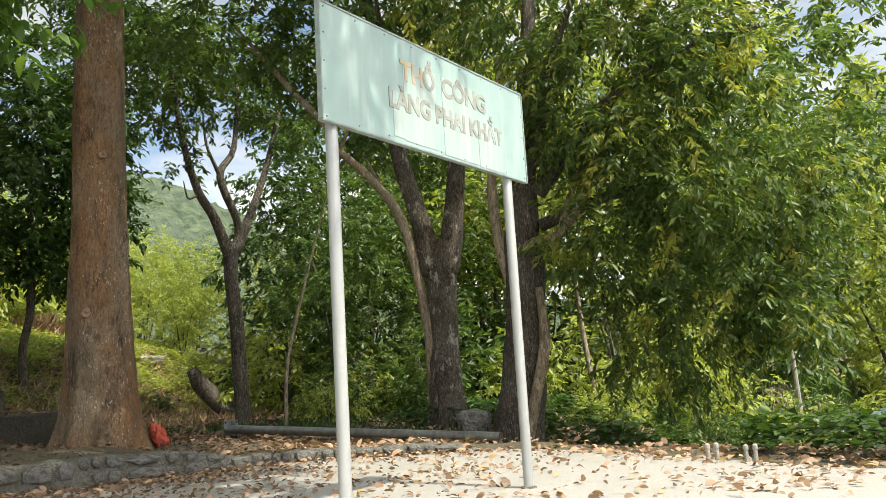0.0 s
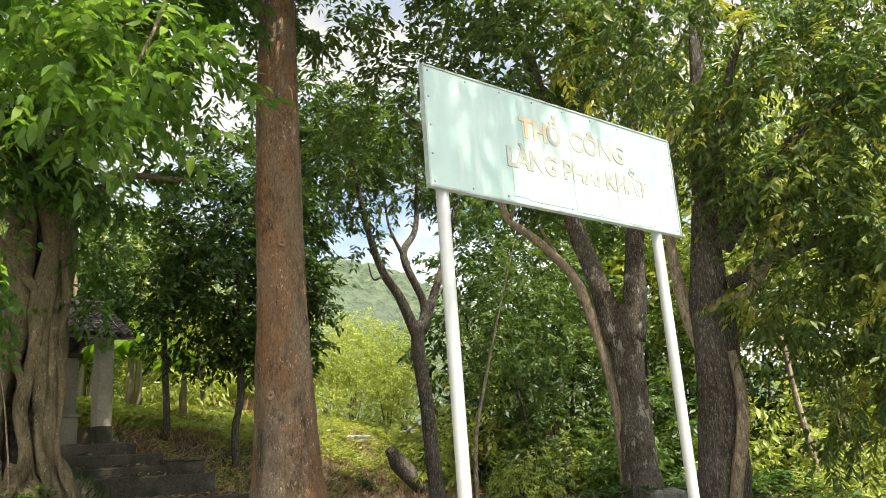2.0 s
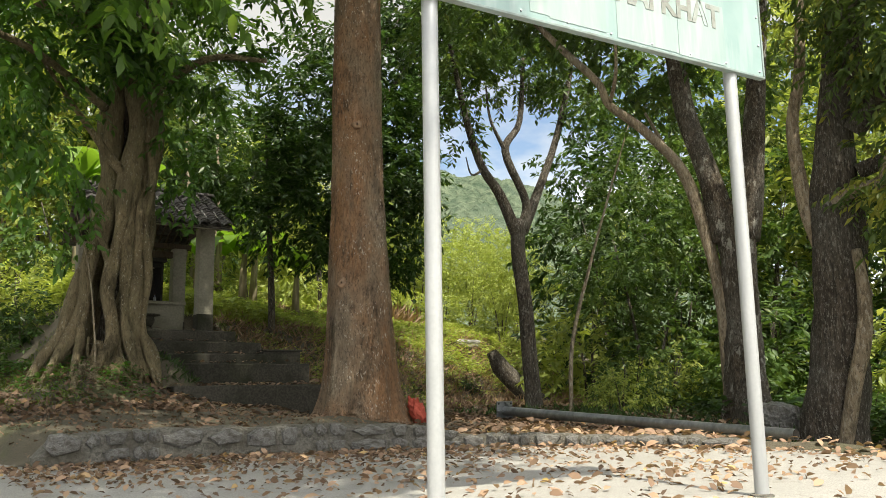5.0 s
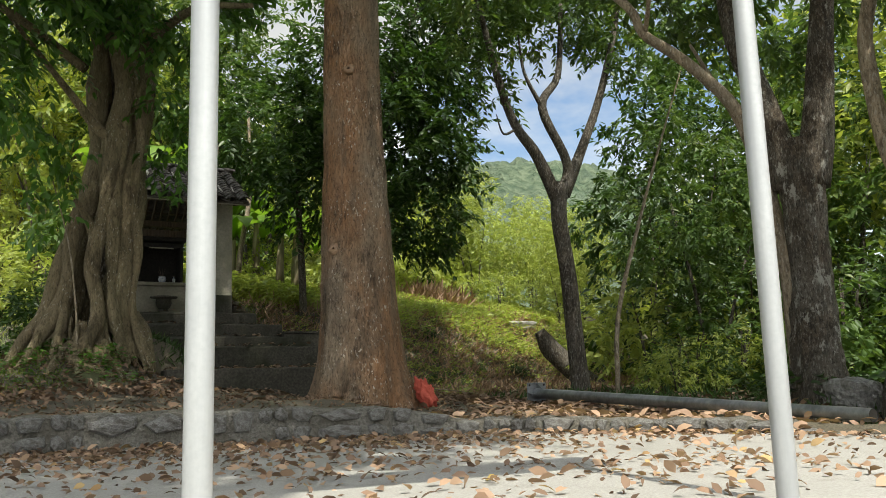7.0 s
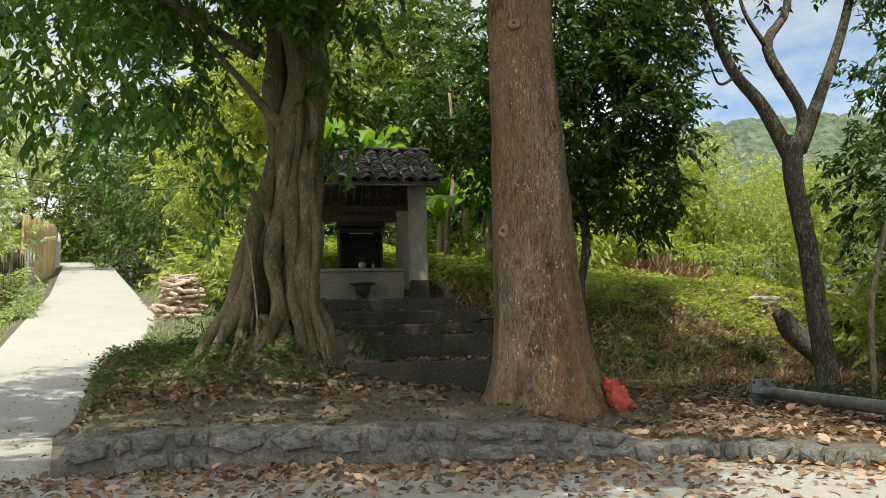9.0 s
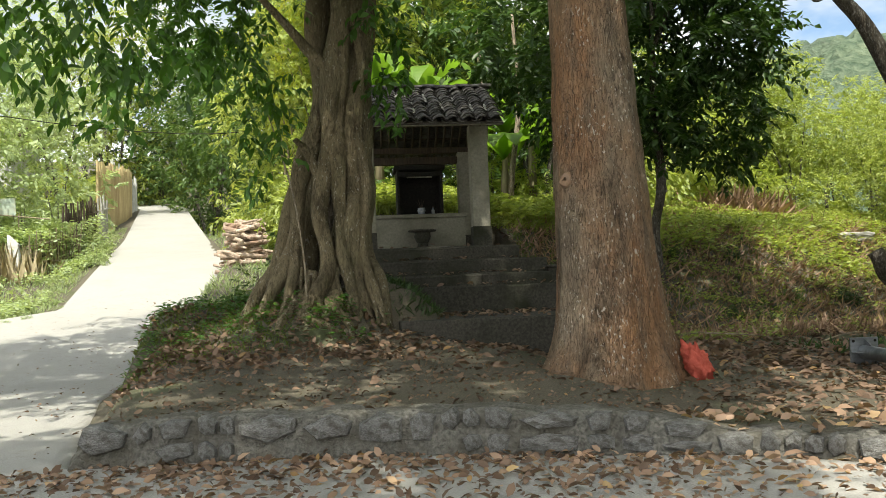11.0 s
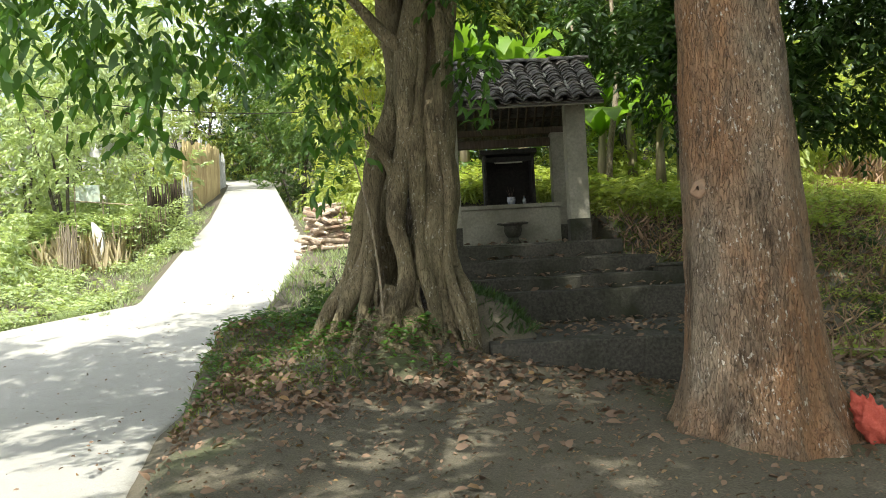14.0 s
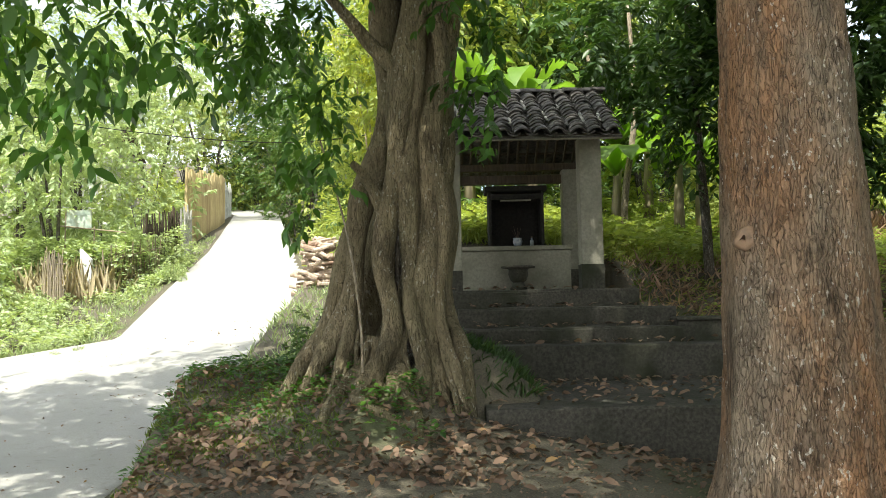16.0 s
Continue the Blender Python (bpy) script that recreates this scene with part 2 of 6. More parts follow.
M_BARK = flaky_bark("red_brown_bark", (0.3, 0.165, 0.088), (0.285, 0.222, 0.16), (0.05, 0.036, 0.025), (0.55, 0.49, 0.41))
M_KNOT = two_scale("healed_scar", (0.25, 0.16, 0.1), (0.31, 0.2, 0.13), (0.2, 0.14, 0.1), 30, 14)
M_BARKDARK = bark_material("dark_grey_bark", (0.085, 0.07, 0.055), (0.035, 0.03, 0.024), (0.3, 0.29, 0.26), 6, (1, 1, 0.3), 0.64)
M_BARKLICHEN = bark_material("lichened_dark_bark", (0.08, 0.063, 0.046), (0.032, 0.026, 0.02), (0.36, 0.35, 0.31), 6, (1, 1, 0.4), 0.56, 0.9, 0.35)
M_BARKPALE = bark_material("pale_grey_bark", (0.27, 0.215, 0.15), (0.12, 0.095, 0.065), (0.42, 0.385, 0.32), 5, (1, 1, 0.3), 0.62, 0.6)
M_FIGBARK = flaky_bark("fig_bark", (0.245, 0.195, 0.12), (0.215, 0.182, 0.108), (0.06, 0.048, 0.03), (0.4, 0.37, 0.3))
M_POST = metal_material("painted_steel_tube", (0.36, 0.37, 0.38), (0.5, 0.51, 0.51), 0.4, 0.3)
M_GALV = metal_material("galvanised_steel", (0.2, 0.21, 0.22), (0.38, 0.395, 0.41), 0.36, 0.85, (0.1, 1, 1))
L_FIG = leaf_material("fig_leaf", (0.03, 0.075, 0.015), (0.075, 0.165, 0.026), (0.15, 0.24, 0.035), 0.42, 0.35)
# fig leaf copy brightened: sun on the near sprays is in its colour
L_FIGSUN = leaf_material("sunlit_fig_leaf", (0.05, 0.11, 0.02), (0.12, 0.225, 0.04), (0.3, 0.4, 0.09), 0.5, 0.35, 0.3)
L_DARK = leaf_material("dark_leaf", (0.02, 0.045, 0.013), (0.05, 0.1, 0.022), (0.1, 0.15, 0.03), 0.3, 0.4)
L_MID = leaf_material("green_leaf", (0.04, 0.078, 0.024), (0.09, 0.15, 0.042), (0.2, 0.24, 0.06), 0.4, 0.42, 0.35)
# yellow patches put sunlit clumps into the crown's colour
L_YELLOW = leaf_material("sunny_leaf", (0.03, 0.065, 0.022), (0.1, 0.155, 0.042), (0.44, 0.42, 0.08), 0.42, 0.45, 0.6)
# leaf brightened: sunshine on the slope's plants is put into the colour
L_LIME = leaf_material("sunlit_lime_leaf", (0.155, 0.205, 0.05), (0.33, 0.38, 0.11), (0.46, 0.47, 0.17), 0.45, 0.45)
L_BAMBOOLEAF = leaf_material("bamboo_leaf", (0.2, 0.24, 0.035), (0.4, 0.42, 0.06), (0.5, 0.48, 0.1), 0.5, 0.45)
# leaf paled so that roadside sun glare and haze sit in its colour
L_PALE = leaf_material("glare_pale_leaf", (0.19, 0.25, 0.12), (0.39, 0.46, 0.265), (0.54, 0.57, 0.39), 0.4, 0.55)
L_GRASS = leaf_material("grass_blade", (0.045, 0.085, 0.017), (0.14, 0.19, 0.032), (0.3, 0.28, 0.1), 0.35, 0.5)
L_BANANA = leaf_material("banana_leaf", (0.08, 0.16, 0.02), (0.16, 0.275, 0.037), (0.25, 0.36, 0.065), 0.45, 0.4)
L_STRAW = leaf_material("straw", (0.36, 0.29, 0.17), (0.52, 0.44, 0.28), (0.6, 0.52, 0.36), 0.2, 0.6)
# dry leaf darkened: the shade it lies in is put into the colour
L_DRYDARK = leaf_material("shaded_dry_leaf", (0.085, 0.055, 0.037), (0.21, 0.135, 0.09), (0.36, 0.22, 0.08), 0.08, 0.75)
L_DRY = leaf_material("dry_leaf", (0.19, 0.115, 0.075), (0.41, 0.275, 0.185), (0.52, 0.37, 0.12), 0.12, 0.65)


# ---- mesh helpers ----
def mesh_from(name, verts, faces, material, smooth=True):
    me = bpy.data.meshes.new(name)
    me.from_pydata([tuple(v) for v in verts], [], [tuple(f) for f in faces])
    me.materials.append(material)
    if smooth:
        me.polygons.foreach_set("use_smooth", [True] * len(me.polygons))
    me.update()
    return me


def thing(name, label, category, at=(0, 0, 0), group="", kind=""):
    ob = new(name)
    ob.empty_display_size = 0.2
    ob.location = at
    return tagged(ob, label, category, group, kind)


def adopt(ob, parent):
    """Parent ob, whose mesh is in world metres, under a thing that only has a place."""
    ob.parent = parent
    off = Vector(parent.location)
    up = parent.parent
    while up:
        off += Vector(up.location)
        up = up.parent
    ob.location = -off
    return ob


def part(name, data, material, parent, label="", smooth=False):
    """One mesh under a thing: data is a bmesh, or (verts, faces) in world metres."""
    if isinstance(data, bmesh.types.BMesh):
        me = bpy.data.meshes.new(name)
        data.to_mesh(me)
        data.free()
        me.materials.append(material)
        if smooth:
            me.polygons.foreach_set("use_smooth", [True] * len(me.polygons))
    elif isinstance(data, bpy.types.Mesh):
        me = data
    else:
        me = mesh_from(name, data[0], data[1], material, smooth)
    ob = new(name, me)
    if label:
        tagged(ob, label)
    return adopt(ob, parent) if parent else ob


def box(bm, lo, hi, bevel=0.01, m=None, jitter=0.0, rnd=None):
    r = bmesh.ops.create_cube(bm, size=1)
    c, s = (Vector(lo) + Vector(hi)) / 2, Vector(hi) - Vector(lo)
    for v in r["verts"]:
        v.co = Vector((v.co.x * s.x, v.co.y * s.y, v.co.z * s.z))
        if jitter:
            v.co += Vector([rnd.uniform(-jitter, jitter) for _ in range(3)])
    if bevel:
        edges = list({e for v in r["verts"] for e in v.link_edges})
        out = bmesh.ops.bevel(bm, geom=edges, offset=bevel, segments=2, affect="EDGES", profile=0.6)
        vs = {v for f in out["faces"] for v in f.verts} | {v for v in r["verts"] if v.is_valid}
    else:
        vs = set(r["verts"])
    for v in vs:
        v.co = m @ (v.co + c) if m else v.co + c
    return bm


def boxed(lo, hi, bevel=0.01, m=None):
    return box(bmesh.new(), lo, hi, bevel, m)


def smooth_path(pts, n):
    """Catmull-Rom through the points, n steps a span; works on tuples of any length."""
    p = [np.array(q, float) for q in pts]
    p = [2 * p[0] - p[1]] + p + [2 * p[-1] - p[-2]]
    out = []
    for i in range(1, len(p) - 2):
        for k in range(n):
            t = k / n
            out.append(0.5 * (2 * p[i] + (p[i + 1] - p[i - 1]) * t + (2 * p[i - 1] - 5 * p[i] + 4 * p[i + 1] - p[i + 2]) * t * t
                              + (3 * p[i] - p[i - 1] - 3 * p[i + 1] + p[i + 2]) * t ** 3))
    out.append(p[-2])
    return out


def tube(path, sides=10, lump=0.0, seed=0, verts=None, faces=None, cap=True):
    """Tapered tube along (x, y, z, radius) points; returns (verts, faces)."""
    verts, faces = ([] if verts is None else verts), ([] if faces is None else faces)
    rnd = random.Random(seed)
    ph = [rnd.uniform(0, 6.28) for _ in range(4)]
    start = len(verts)
    n = len(path)
    side = Vector((1, 0.13, 0.07))
    for i, q in enumerate(path):
        a, b = Vector(path[max(0, i - 1)][:3]), Vector(path[min(n - 1, i + 1)][:3])
        d = (b - a).normalized()
        u = (side - d * side.dot(d)).normalized()
        side = u
        w = d.cross(u)
        for k in range(sides):
            th = 2 * math.pi * k / sides
            r = q[3] * (1 + lump * (math.sin(2 * th + ph[0] + i * 0.35) + 0.6 * math.sin(3 * th + ph[1] - i * 0.5) + 0.5 * math.sin(5 * th + ph[2] + i * 0.9)))
            verts.append(Vector(q[:3]) + (u * math.cos(th) + w * math.sin(th)) * r)
    for i in range(n - 1):
        for k in range(sides):
            a, b = start + i * sides + k, start + i * sides + (k + 1) % sides
            faces.append((a, b, b + sides, a + sides))
    if cap:
        faces.append(tuple(start + (n - 1) * sides + k for k in range(sides)))
        faces.append(tuple(start + sides - 1 - k for k in range(sides)))
    return verts, faces


# ---- lie of the land ----
WALL = [(3.2, 6.45), (4.4, 6.42), (5.6, 6.15), (6.9, 5.7), (7.5, 5.2), (8.1, 4.4), (8.45, 3.6), (8.6, 2.4)]


def step01(a, b, v):
    t = np.clip((v - a) / (b - a), 0, 1)
    return t * t * (3 - 2 * t)


def road_z(y):
    y = np.asarray(y, float)
    s = np.clip(y - 12.0, 0, None)
    return 0.04 + 0.165 * s * s / (s + 1.2)


def road_right(y):
    return np.interp(y, [-20, 0.2, 1.57, 2.67, 3.6, 4.4, 5.2, 5.7, 6.15, 6.42, 6.5, 10, 14, 25, 57, 90],
                     [6.0, 7.0, 7.7, 8.3, 8.45, 8.1, 7.5, 6.9, 5.6, 4.4, 3.2, 2.35, 1.95, 1.3, -6.0, -17.6])


def road_left(y):
    return np.interp(y, [-20, 15, 16.6, 18.4, 24.6, 33.5, 57, 90], [-14, -10, -2.6, -0.9, -2.1, -3.7, -8.9, -21])


def bumps(x, y, s):
    return np.sin(x * s + 1.3 * np.sin(y * s * 0.7)) * np.cos(y * s * 1.13 + np.sin(x * s * 0.6))


def hill_z(x, y):
    """Land east of the road, above the stone wall."""
    p = 0.27 - 0.13 * step01(6.2, 7.0, x) - 0.06 * step01(7.5, 9.5, x) + 0.032 * np.clip(y - 6.5, 0, 4)
    p = p + 0.52 * np.exp(-((x - 4.3) / 1.05) ** 2 - ((y - 11.15) / 1.25) ** 2)
    p = p + 0.42 * np.exp(-((x - 2.8) / 0.8) ** 2 - ((y - 11.9) / 1.1) ** 2)
    p = p + 0.2 * np.exp(-((x - 4.45) / 0.7) ** 2 - ((y - 10.4) / 0.5) ** 2)
    s = np.clip(y - 11.2 - 0.4 * np.clip(x - 6, 0, None), 0, None)
    rise = 0.5 * s
    p = p + np.where(rise < 1.6, rise, 1.6 + 0.23 * np.minimum(s - 3.2, 4.0) + 0.03 * np.maximum(s - 7.2, 0))
    return p + 0.03 * bumps(x, y, 1.9) + 0.012 * bumps(x, y, 5.1) + 0.07 * bumps(x + 3.1, y, 1.3) * step01(0.3, 2.0, s)


def land(x, y):
    x, y = np.asarray(x, float), np.asarray(y, float)
    low = -0.88
    d = (x - 5.5) * 0.885 + (y + 0.2) * 0.467
    rise = np.maximum(step01(-1.2, 0.5, d), step01(2.6, 4.4, y))
    pave = low + (road_z(y) - low) * rise
    xr = road_right(y)
    east = hill_z(x, y)
    east = east - 1.6 * step01(4.2, 0.5, y) * step01(8.2, 12, x)
    east = east - 0.2 * step01(5.2, 4.0, y) * step01(8.5, 9.4, x)
    east = east - 0.5 * step01(1.6, 0.2, y) * step01(7.0, 8.5, x)
    verge = road_z(y) + 0.3 + 0.05 * bumps(x, y, 1.7)
    east = np.where(y > 11, east + (np.minimum(east, verge) - east) * step01(11.0, 13.0, y) * step01(5.2, 3.4, x), east)
    stair = (x > 4.8) & (x < np.where(y < 13.3, 8.2, 7.25)) & (y > 10.2) & (y < 15.6)
    east = np.where(stair, np.minimum(east, np.where(y < 12.35, 0.3, 0.75)), east)
    soft = np.where(y < 8, 0.3, np.where(y < 10.5, 0.6, 0.3))
    yw = np.interp(x, [p[0] for p in WALL], [p[1] for p in WALL])
    t = np.where((y > 6.55) | (x < 3.2), step01(0, 1, (x - xr) / soft), np.where(x > 8.65, step01(8.3, 9.2, x), step01(0.06, 0.26, y - yw)))
    z = pave + (east - pave) * t
    west = road_z(y) - 0.25 + 0.1 * bumps(x, y, 0.9) + 0.05 * np.clip(road_left(y) - x, 0, 30)
    w = step01(0, 1.2, road_left(y) - x)
    z = z + (west - z) * w
    far = np.hypot(x - 5, y - 8)
    return z + np.clip(far - 60, 0, None) * 0.01


def at_land(x, y):
    return float(land(x, y))


def grid_axis(lo, hi, fine, far):
    inner = list(np.arange(lo, hi, fine))
    a, step = lo, fine
    left = []
    while a > -far:
        step *= 1.25
        a -= step
        left.append(a)
    b, step = inner[-1], fine
    right = []
    while b < far:
        step *= 1.25
        b += step
        right.append(b)
    return np.array(left[::-1] + inner + right)


def sheet(name, xs, ys, zs, material):
    ny, nx = zs.shape
    verts = np.stack([xs, ys, zs], -1).reshape(-1, 3)
    idx = np.arange(ny * nx).reshape(ny, nx)
    quads = np.stack([idx[:-1, :-1], idx[:-1, 1:], idx[1:, 1:], idx[1:, :-1]], -1).reshape(-1, 4)
    me = bpy.data.meshes.new(name)
    me.vertices.add(len(verts))
    me.vertices.foreach_set("co", verts.ravel())
    me.loops.add(quads.size)
    me.loops.foreach_set("vertex_index", quads.ravel())
    me.polygons.add(len(quads))
    me.polygons.foreach_set("loop_start", np.arange(0, quads.size, 4))
    me.polygons.foreach_set("use_smooth", np.ones(len(quads), bool))
    me.update(calc_edges=True)
    me.materials.append(material)
    return new(name, me)


GX, GY = np.meshgrid(grid_axis(-4, 18, 0.11, 900), grid_axis(-3, 26, 0.11, 900))
GZ = land(GX, GY)
sunk = step01(0.06, 0.45, road_right(GY) - GX) * step01(0.06, 0.45, GX - road_left(GY)) * ((GY < 62) & (GY > -20))
GZ = GZ - 0.08 * sunk
tagged(sheet("ground", GX, GY, GZ, M_SOIL), "brown soil with leaf litter and patches of green growth", "ground", kind="structure")
v = np.concatenate([np.arange(-20, 6.0, 0.25), np.arange(6.0, 6.6, 0.05), np.arange(6.6, 30, 0.25), np.arange(30, 64, 1.0)])
u = np.concatenate([[0, 0.002], np.linspace(0.01, 0.99, 70), [0.998, 1]])
U, V = np.meshgrid(u, v)
PX = road_left(V) + (road_right(V) - road_left(V)) * U + 0.025 * bumps(V, V * 0.3, 2.3) * ((U == 0) | (U == 1))
PZ = land(np.clip(PX, road_left(V), road_right(V)), V) + 0.003 * bumps(PX, V, 3.1) + 0.014
PZ = np.where((U == 0) | (U == 1), PZ - 0.05, PZ)
tagged(sheet("road", PX, V, PZ, M_PAVE), "pale worn concrete yard and village road", "road", kind="structure")


# ---- foliage ----
LEAF4 = np.array([(0, 0, 0), (0.45, 0.5, 0.06), (1, 0, -0.1), (0.45, -0.5, 0.06)])
LEAF6 = np.array([(0, 0, 0), (0.25, 0.4, 0.07), (0.62, 0.42, 0.05), (1, 0, -0.16), (0.62, -0.42, 0.05), (0.25, -0.4, 0.07)])


def unit(a):
    return a / np.maximum(np.linalg.norm(a, axis=-1, keepdims=True), 1e-9)


def leaf_mesh(name, base, along, up, length, width, material, near=False):
    """One mesh of many leaves: base points, directions, normals, sizes."""
    tpl = LEAF6 if near else LEAF4
    side = unit(np.cross(up, along))
    nrm = np.cross(along, side)
    loc = (along[:, None, :] * (tpl[None, :, 0, None] * length[:, None, None])
           + side[:, None, :] * (tpl[None, :, 1, None] * width[:, None, None])
           + nrm[:, None, :] * (tpl[None, :, 2, None] * length[:, None, None]))
    verts = (base[:, None, :] + loc).reshape(-1, 3)
    k, n = len(tpl), len(base)
    start = np.arange(n) * k
    quads = [(0, 1, 2, 3)] if not near else [(0, 1, 4, 5), (1, 2, 3, 4)]
    if not near:
        quads = [(0, 1, 2), (0, 2, 3)]
    faces = np.concatenate([start[:, None] + np.array(q)[None, :] for q in quads], 1)
    fl = len(quads[0])
    me = bpy.data.meshes.new(name)
    me.vertices.add(len(verts))
    me.vertices.foreach_set("co", verts.astype(np.float32).ravel())
    me.loops.add(faces.size)
    me.loops.foreach_set("vertex_index", faces.ravel().astype(np.int32))
    me.polygons.add(faces.size // fl)
    me.polygons.foreach_set("loop_start", np.arange(0, faces.size, fl))
    me.update(calc_edges=True)
    me.materials.append(material)
    return me


def sprays(name, blobs, n, per, leaf, material, seed, twig=0.4, droop=0.35, near=False, wide=0.42, hollow=0.55):
    """A crown: n twigs spread through the blobs (x, y, z, rx, ry, rz), each with a double row of leaves."""
    rs = np.random.RandomState(seed)
    b = np.array(blobs, float)
    wgt = (b[:, 3] * b[:, 4] * b[:, 5]) ** (2 / 3)
    pick = rs.choice(len(b), n, p=wgt / wgt.sum())
    d = unit(rs.normal(size=(n, 3)))
    r = hollow + (1 - hollow) * rs.rand(n) ** 0.6
    r = r * (1 + 0.22 * np.sin(d[:, 0] * 7 + pick) * np.sin(d[:, 1] * 6 + 2 * pick) + 0.15 * np.sin(d[:, 2] * 9 + pick))
    c = b[pick, :3] + d * b[pick, 3:] * r[:, None]
    gap = np.sin(c[:, 0] * 3.6 + seed) * np.sin(c[:, 1] * 3.3 + 1.7 * seed) * np.sin(c[:, 2] * 4.0) + 0.22 * np.sin(c[:, 0] * 9 + 3 * c[:, 2])
    c, d, m = c[gap > -0.13], d[gap > -0.13], int((gap > -0.13).sum())
    t = unit(d * 0.7 + rs.normal(size=(m, 3)) * 0.6 + np.array([0, 0, -droop]))
    side = unit(np.cross(t, np.array([0, 0, 1.0]) + 0.3 * rs.normal(size=(m, 3))))
    tl = twig * rs.uniform(0.6, 1.3, m)
    k = np.arange(per)
    frac = (k // 2 + 0.5) / (per / 2)
    sgn = np.where(k % 2 == 0, 1.0, -1.0)
    base = c[:, None, :] + t[:, None, :] * (frac[None, :, None] * tl[:, None, None])
    along = t[:, None, :] * 0.55 + side[:, None, :] * sgn[None, :, None] * 0.8 + np.array([0, 0, -droop * 0.7]) + 0.25 * rs.normal(size=(m, per, 3))
    along = unit(along.reshape(-1, 3))
    up = unit(np.array([0, 0, 1.0]) + 0.45 * rs.normal(size=(m * per, 3)))
    ln = leaf * rs.uniform(0.65, 1.25, m * per)
    return leaf_mesh(name, base.reshape(-1, 3), along, up, ln, ln * wide, material, near)


def limbs(parent, paths, material, sides=8, lump=0.05, seed=0):
    for i, p in enumerate(paths):
        part("limb", tube(smooth_path(p, 5), sides, lump, seed + i), material, parent, smooth=True)


def crown(parent, *args, label="", **kw):
    return part("crown", sprays("crown", *args, **kw), None, parent, label)


# ---- stone wall along the yard ----
rnd = random.Random(5)
wall = thing("retaining_wall", "low retaining wall of grey fieldstones in mortar", "wall", (5.6, 6.2, 0), kind="structure")
wp = [np.array(q) for q in smooth_path(WALL, 8)]
verts, faces = [], []
for i, q in enumerate(wp):
    a, b = wp[max(0, i - 1)], wp[min(len(wp) - 1, i + 1)]
    d = (b - a) / np.linalg.norm(b - a)
    nrm = np.array([-d[1], d[0]])
    top = at_land(*(q + nrm * 0.42)) + 0.015 + 0.012 * math.sin(i * 2.1)
    for off, z in ((-0.02, -0.35), (0.0, 0.06), (0.035, top - 0.02), (0.07, top), (0.3, top), (0.34, -0.3)):
        p = q + nrm * (off + 0.012 * math.sin(i * 1.7 + off * 30))
        verts.append((p[0], p[1], z))
for i in range(len(wp) - 1):
    for k in range(5):
        a = i * 6 + k
        faces.append((a, a + 6, a + 7, a + 1))
faces += [tuple(range(6)), tuple(len(verts) - 1 - k for k in range(6))]
part("mortar", (verts, faces), M_MORTAR, wall)


def rock_mesh(name, size, seed, material, cuts=2, rough=0.16, flat=0.0):
    r = random.Random(seed)
    bm = bmesh.new()
    bmesh.ops.create_icosphere(bm, subdivisions=cuts, radius=0.5)
    ph = [r.uniform(0, 6) for _ in range(6)]
    for w in bm.verts:
        c = w.co.normalized()
        sq = 1 / max(abs(c.x), abs(c.y), abs(c.z)) ** 0.72
        k = sq * (1 + rough * (math.sin(3 * c.x + ph[0]) + math.sin(4 * c.y + ph[1]) + math.sin(3.5 * c.z + ph[2])) / 2 + r.uniform(-rough, rough) * 0.35)
        w.co = Vector((c.x * size[0], c.y * size[1], c.z * size[2])) * 0.5 * k
    me = bpy.data.meshes.new(name)
    bm.to_mesh(me)
    bm.free()
    me.materials.append(material)
    return me


def slab_stone(seed):
    """A split stone with an uneven many-sided face, one metre across before scaling."""
    r = random.Random(seed)
    n = r.choice((5, 6, 6, 7))
    ring = []
    for k in range(n):
        a = 2 * math.pi * (k + r.uniform(-0.28, 0.28)) / n + 0.4
        c, s2 = math.cos(a), math.sin(a)
        q = 0.5 / max(abs(c), abs(s2)) ** 0.75 * r.uniform(0.86, 1.04)
        ring.append((c * q, s2 * q))
    vs, fs = [], []
    for y0, k0, dy in ((0.5, 1.0, 0), (-0.3, 1.0, 0.1), (-0.46, 0.86, 0.12)):
        for x0, z0 in ring:
            vs.append((x0 * k0, y0 + r.uniform(-dy, dy), z0 * k0))
    for lv in range(2):
        for k in range(n):
            a, b2 = lv * n + k, lv * n + (k + 1) % n
            fs.append((a, b2, b2 + n, a + n))
    vs.append((r.uniform(-0.1, 0.1), -0.5 - r.uniform(0, 0.1), r.uniform(-0.1, 0.1)))
    fs += [(2 * n + k, 2 * n + (k + 1) % n, 3 * n) for k in range(n)]
    return mesh_from("stone", vs, fs, M_STONE, False)


STONES = [slab_stone(30 + i) for i in range(8)]
seg = np.cumsum([0] + [np.linalg.norm(wp[i + 1] - wp[i]) for i in range(len(wp) - 1)])
s = 0.03
while s < seg[-1] - 0.1:
    w = rnd.choice((0.1, 0.14, 0.2, 0.26, 0.34)) * rnd.uniform(0.85, 1.1)
    i = min(int(np.searchsorted(seg, s + w / 2)) - 1, len(wp) - 2)
    f = (s + w / 2 - seg[i]) / (seg[i + 1] - seg[i])
    q = wp[i] * (1 - f) + wp[i + 1] * f
    d = (wp[i + 1] - wp[i]) / np.linalg.norm(wp[i + 1] - wp[i])
    nrm = np.array([-d[1], d[0]])
    top = at_land(*(q + nrm * 0.42)) + 0.02
    hgt = max(0.09, top - 0.03)
    rows = 1 if hgt < 0.17 or rnd.random() < 0.6 else 2
    for k in range(rows):
        hh = min(0.17, hgt / rows * rnd.uniform(0.7, 1.0), w * 1.1)
        st = new("stone", STONES[rnd.randrange(8)])
        st.scale = (w * 0.9, 0.13, hh)
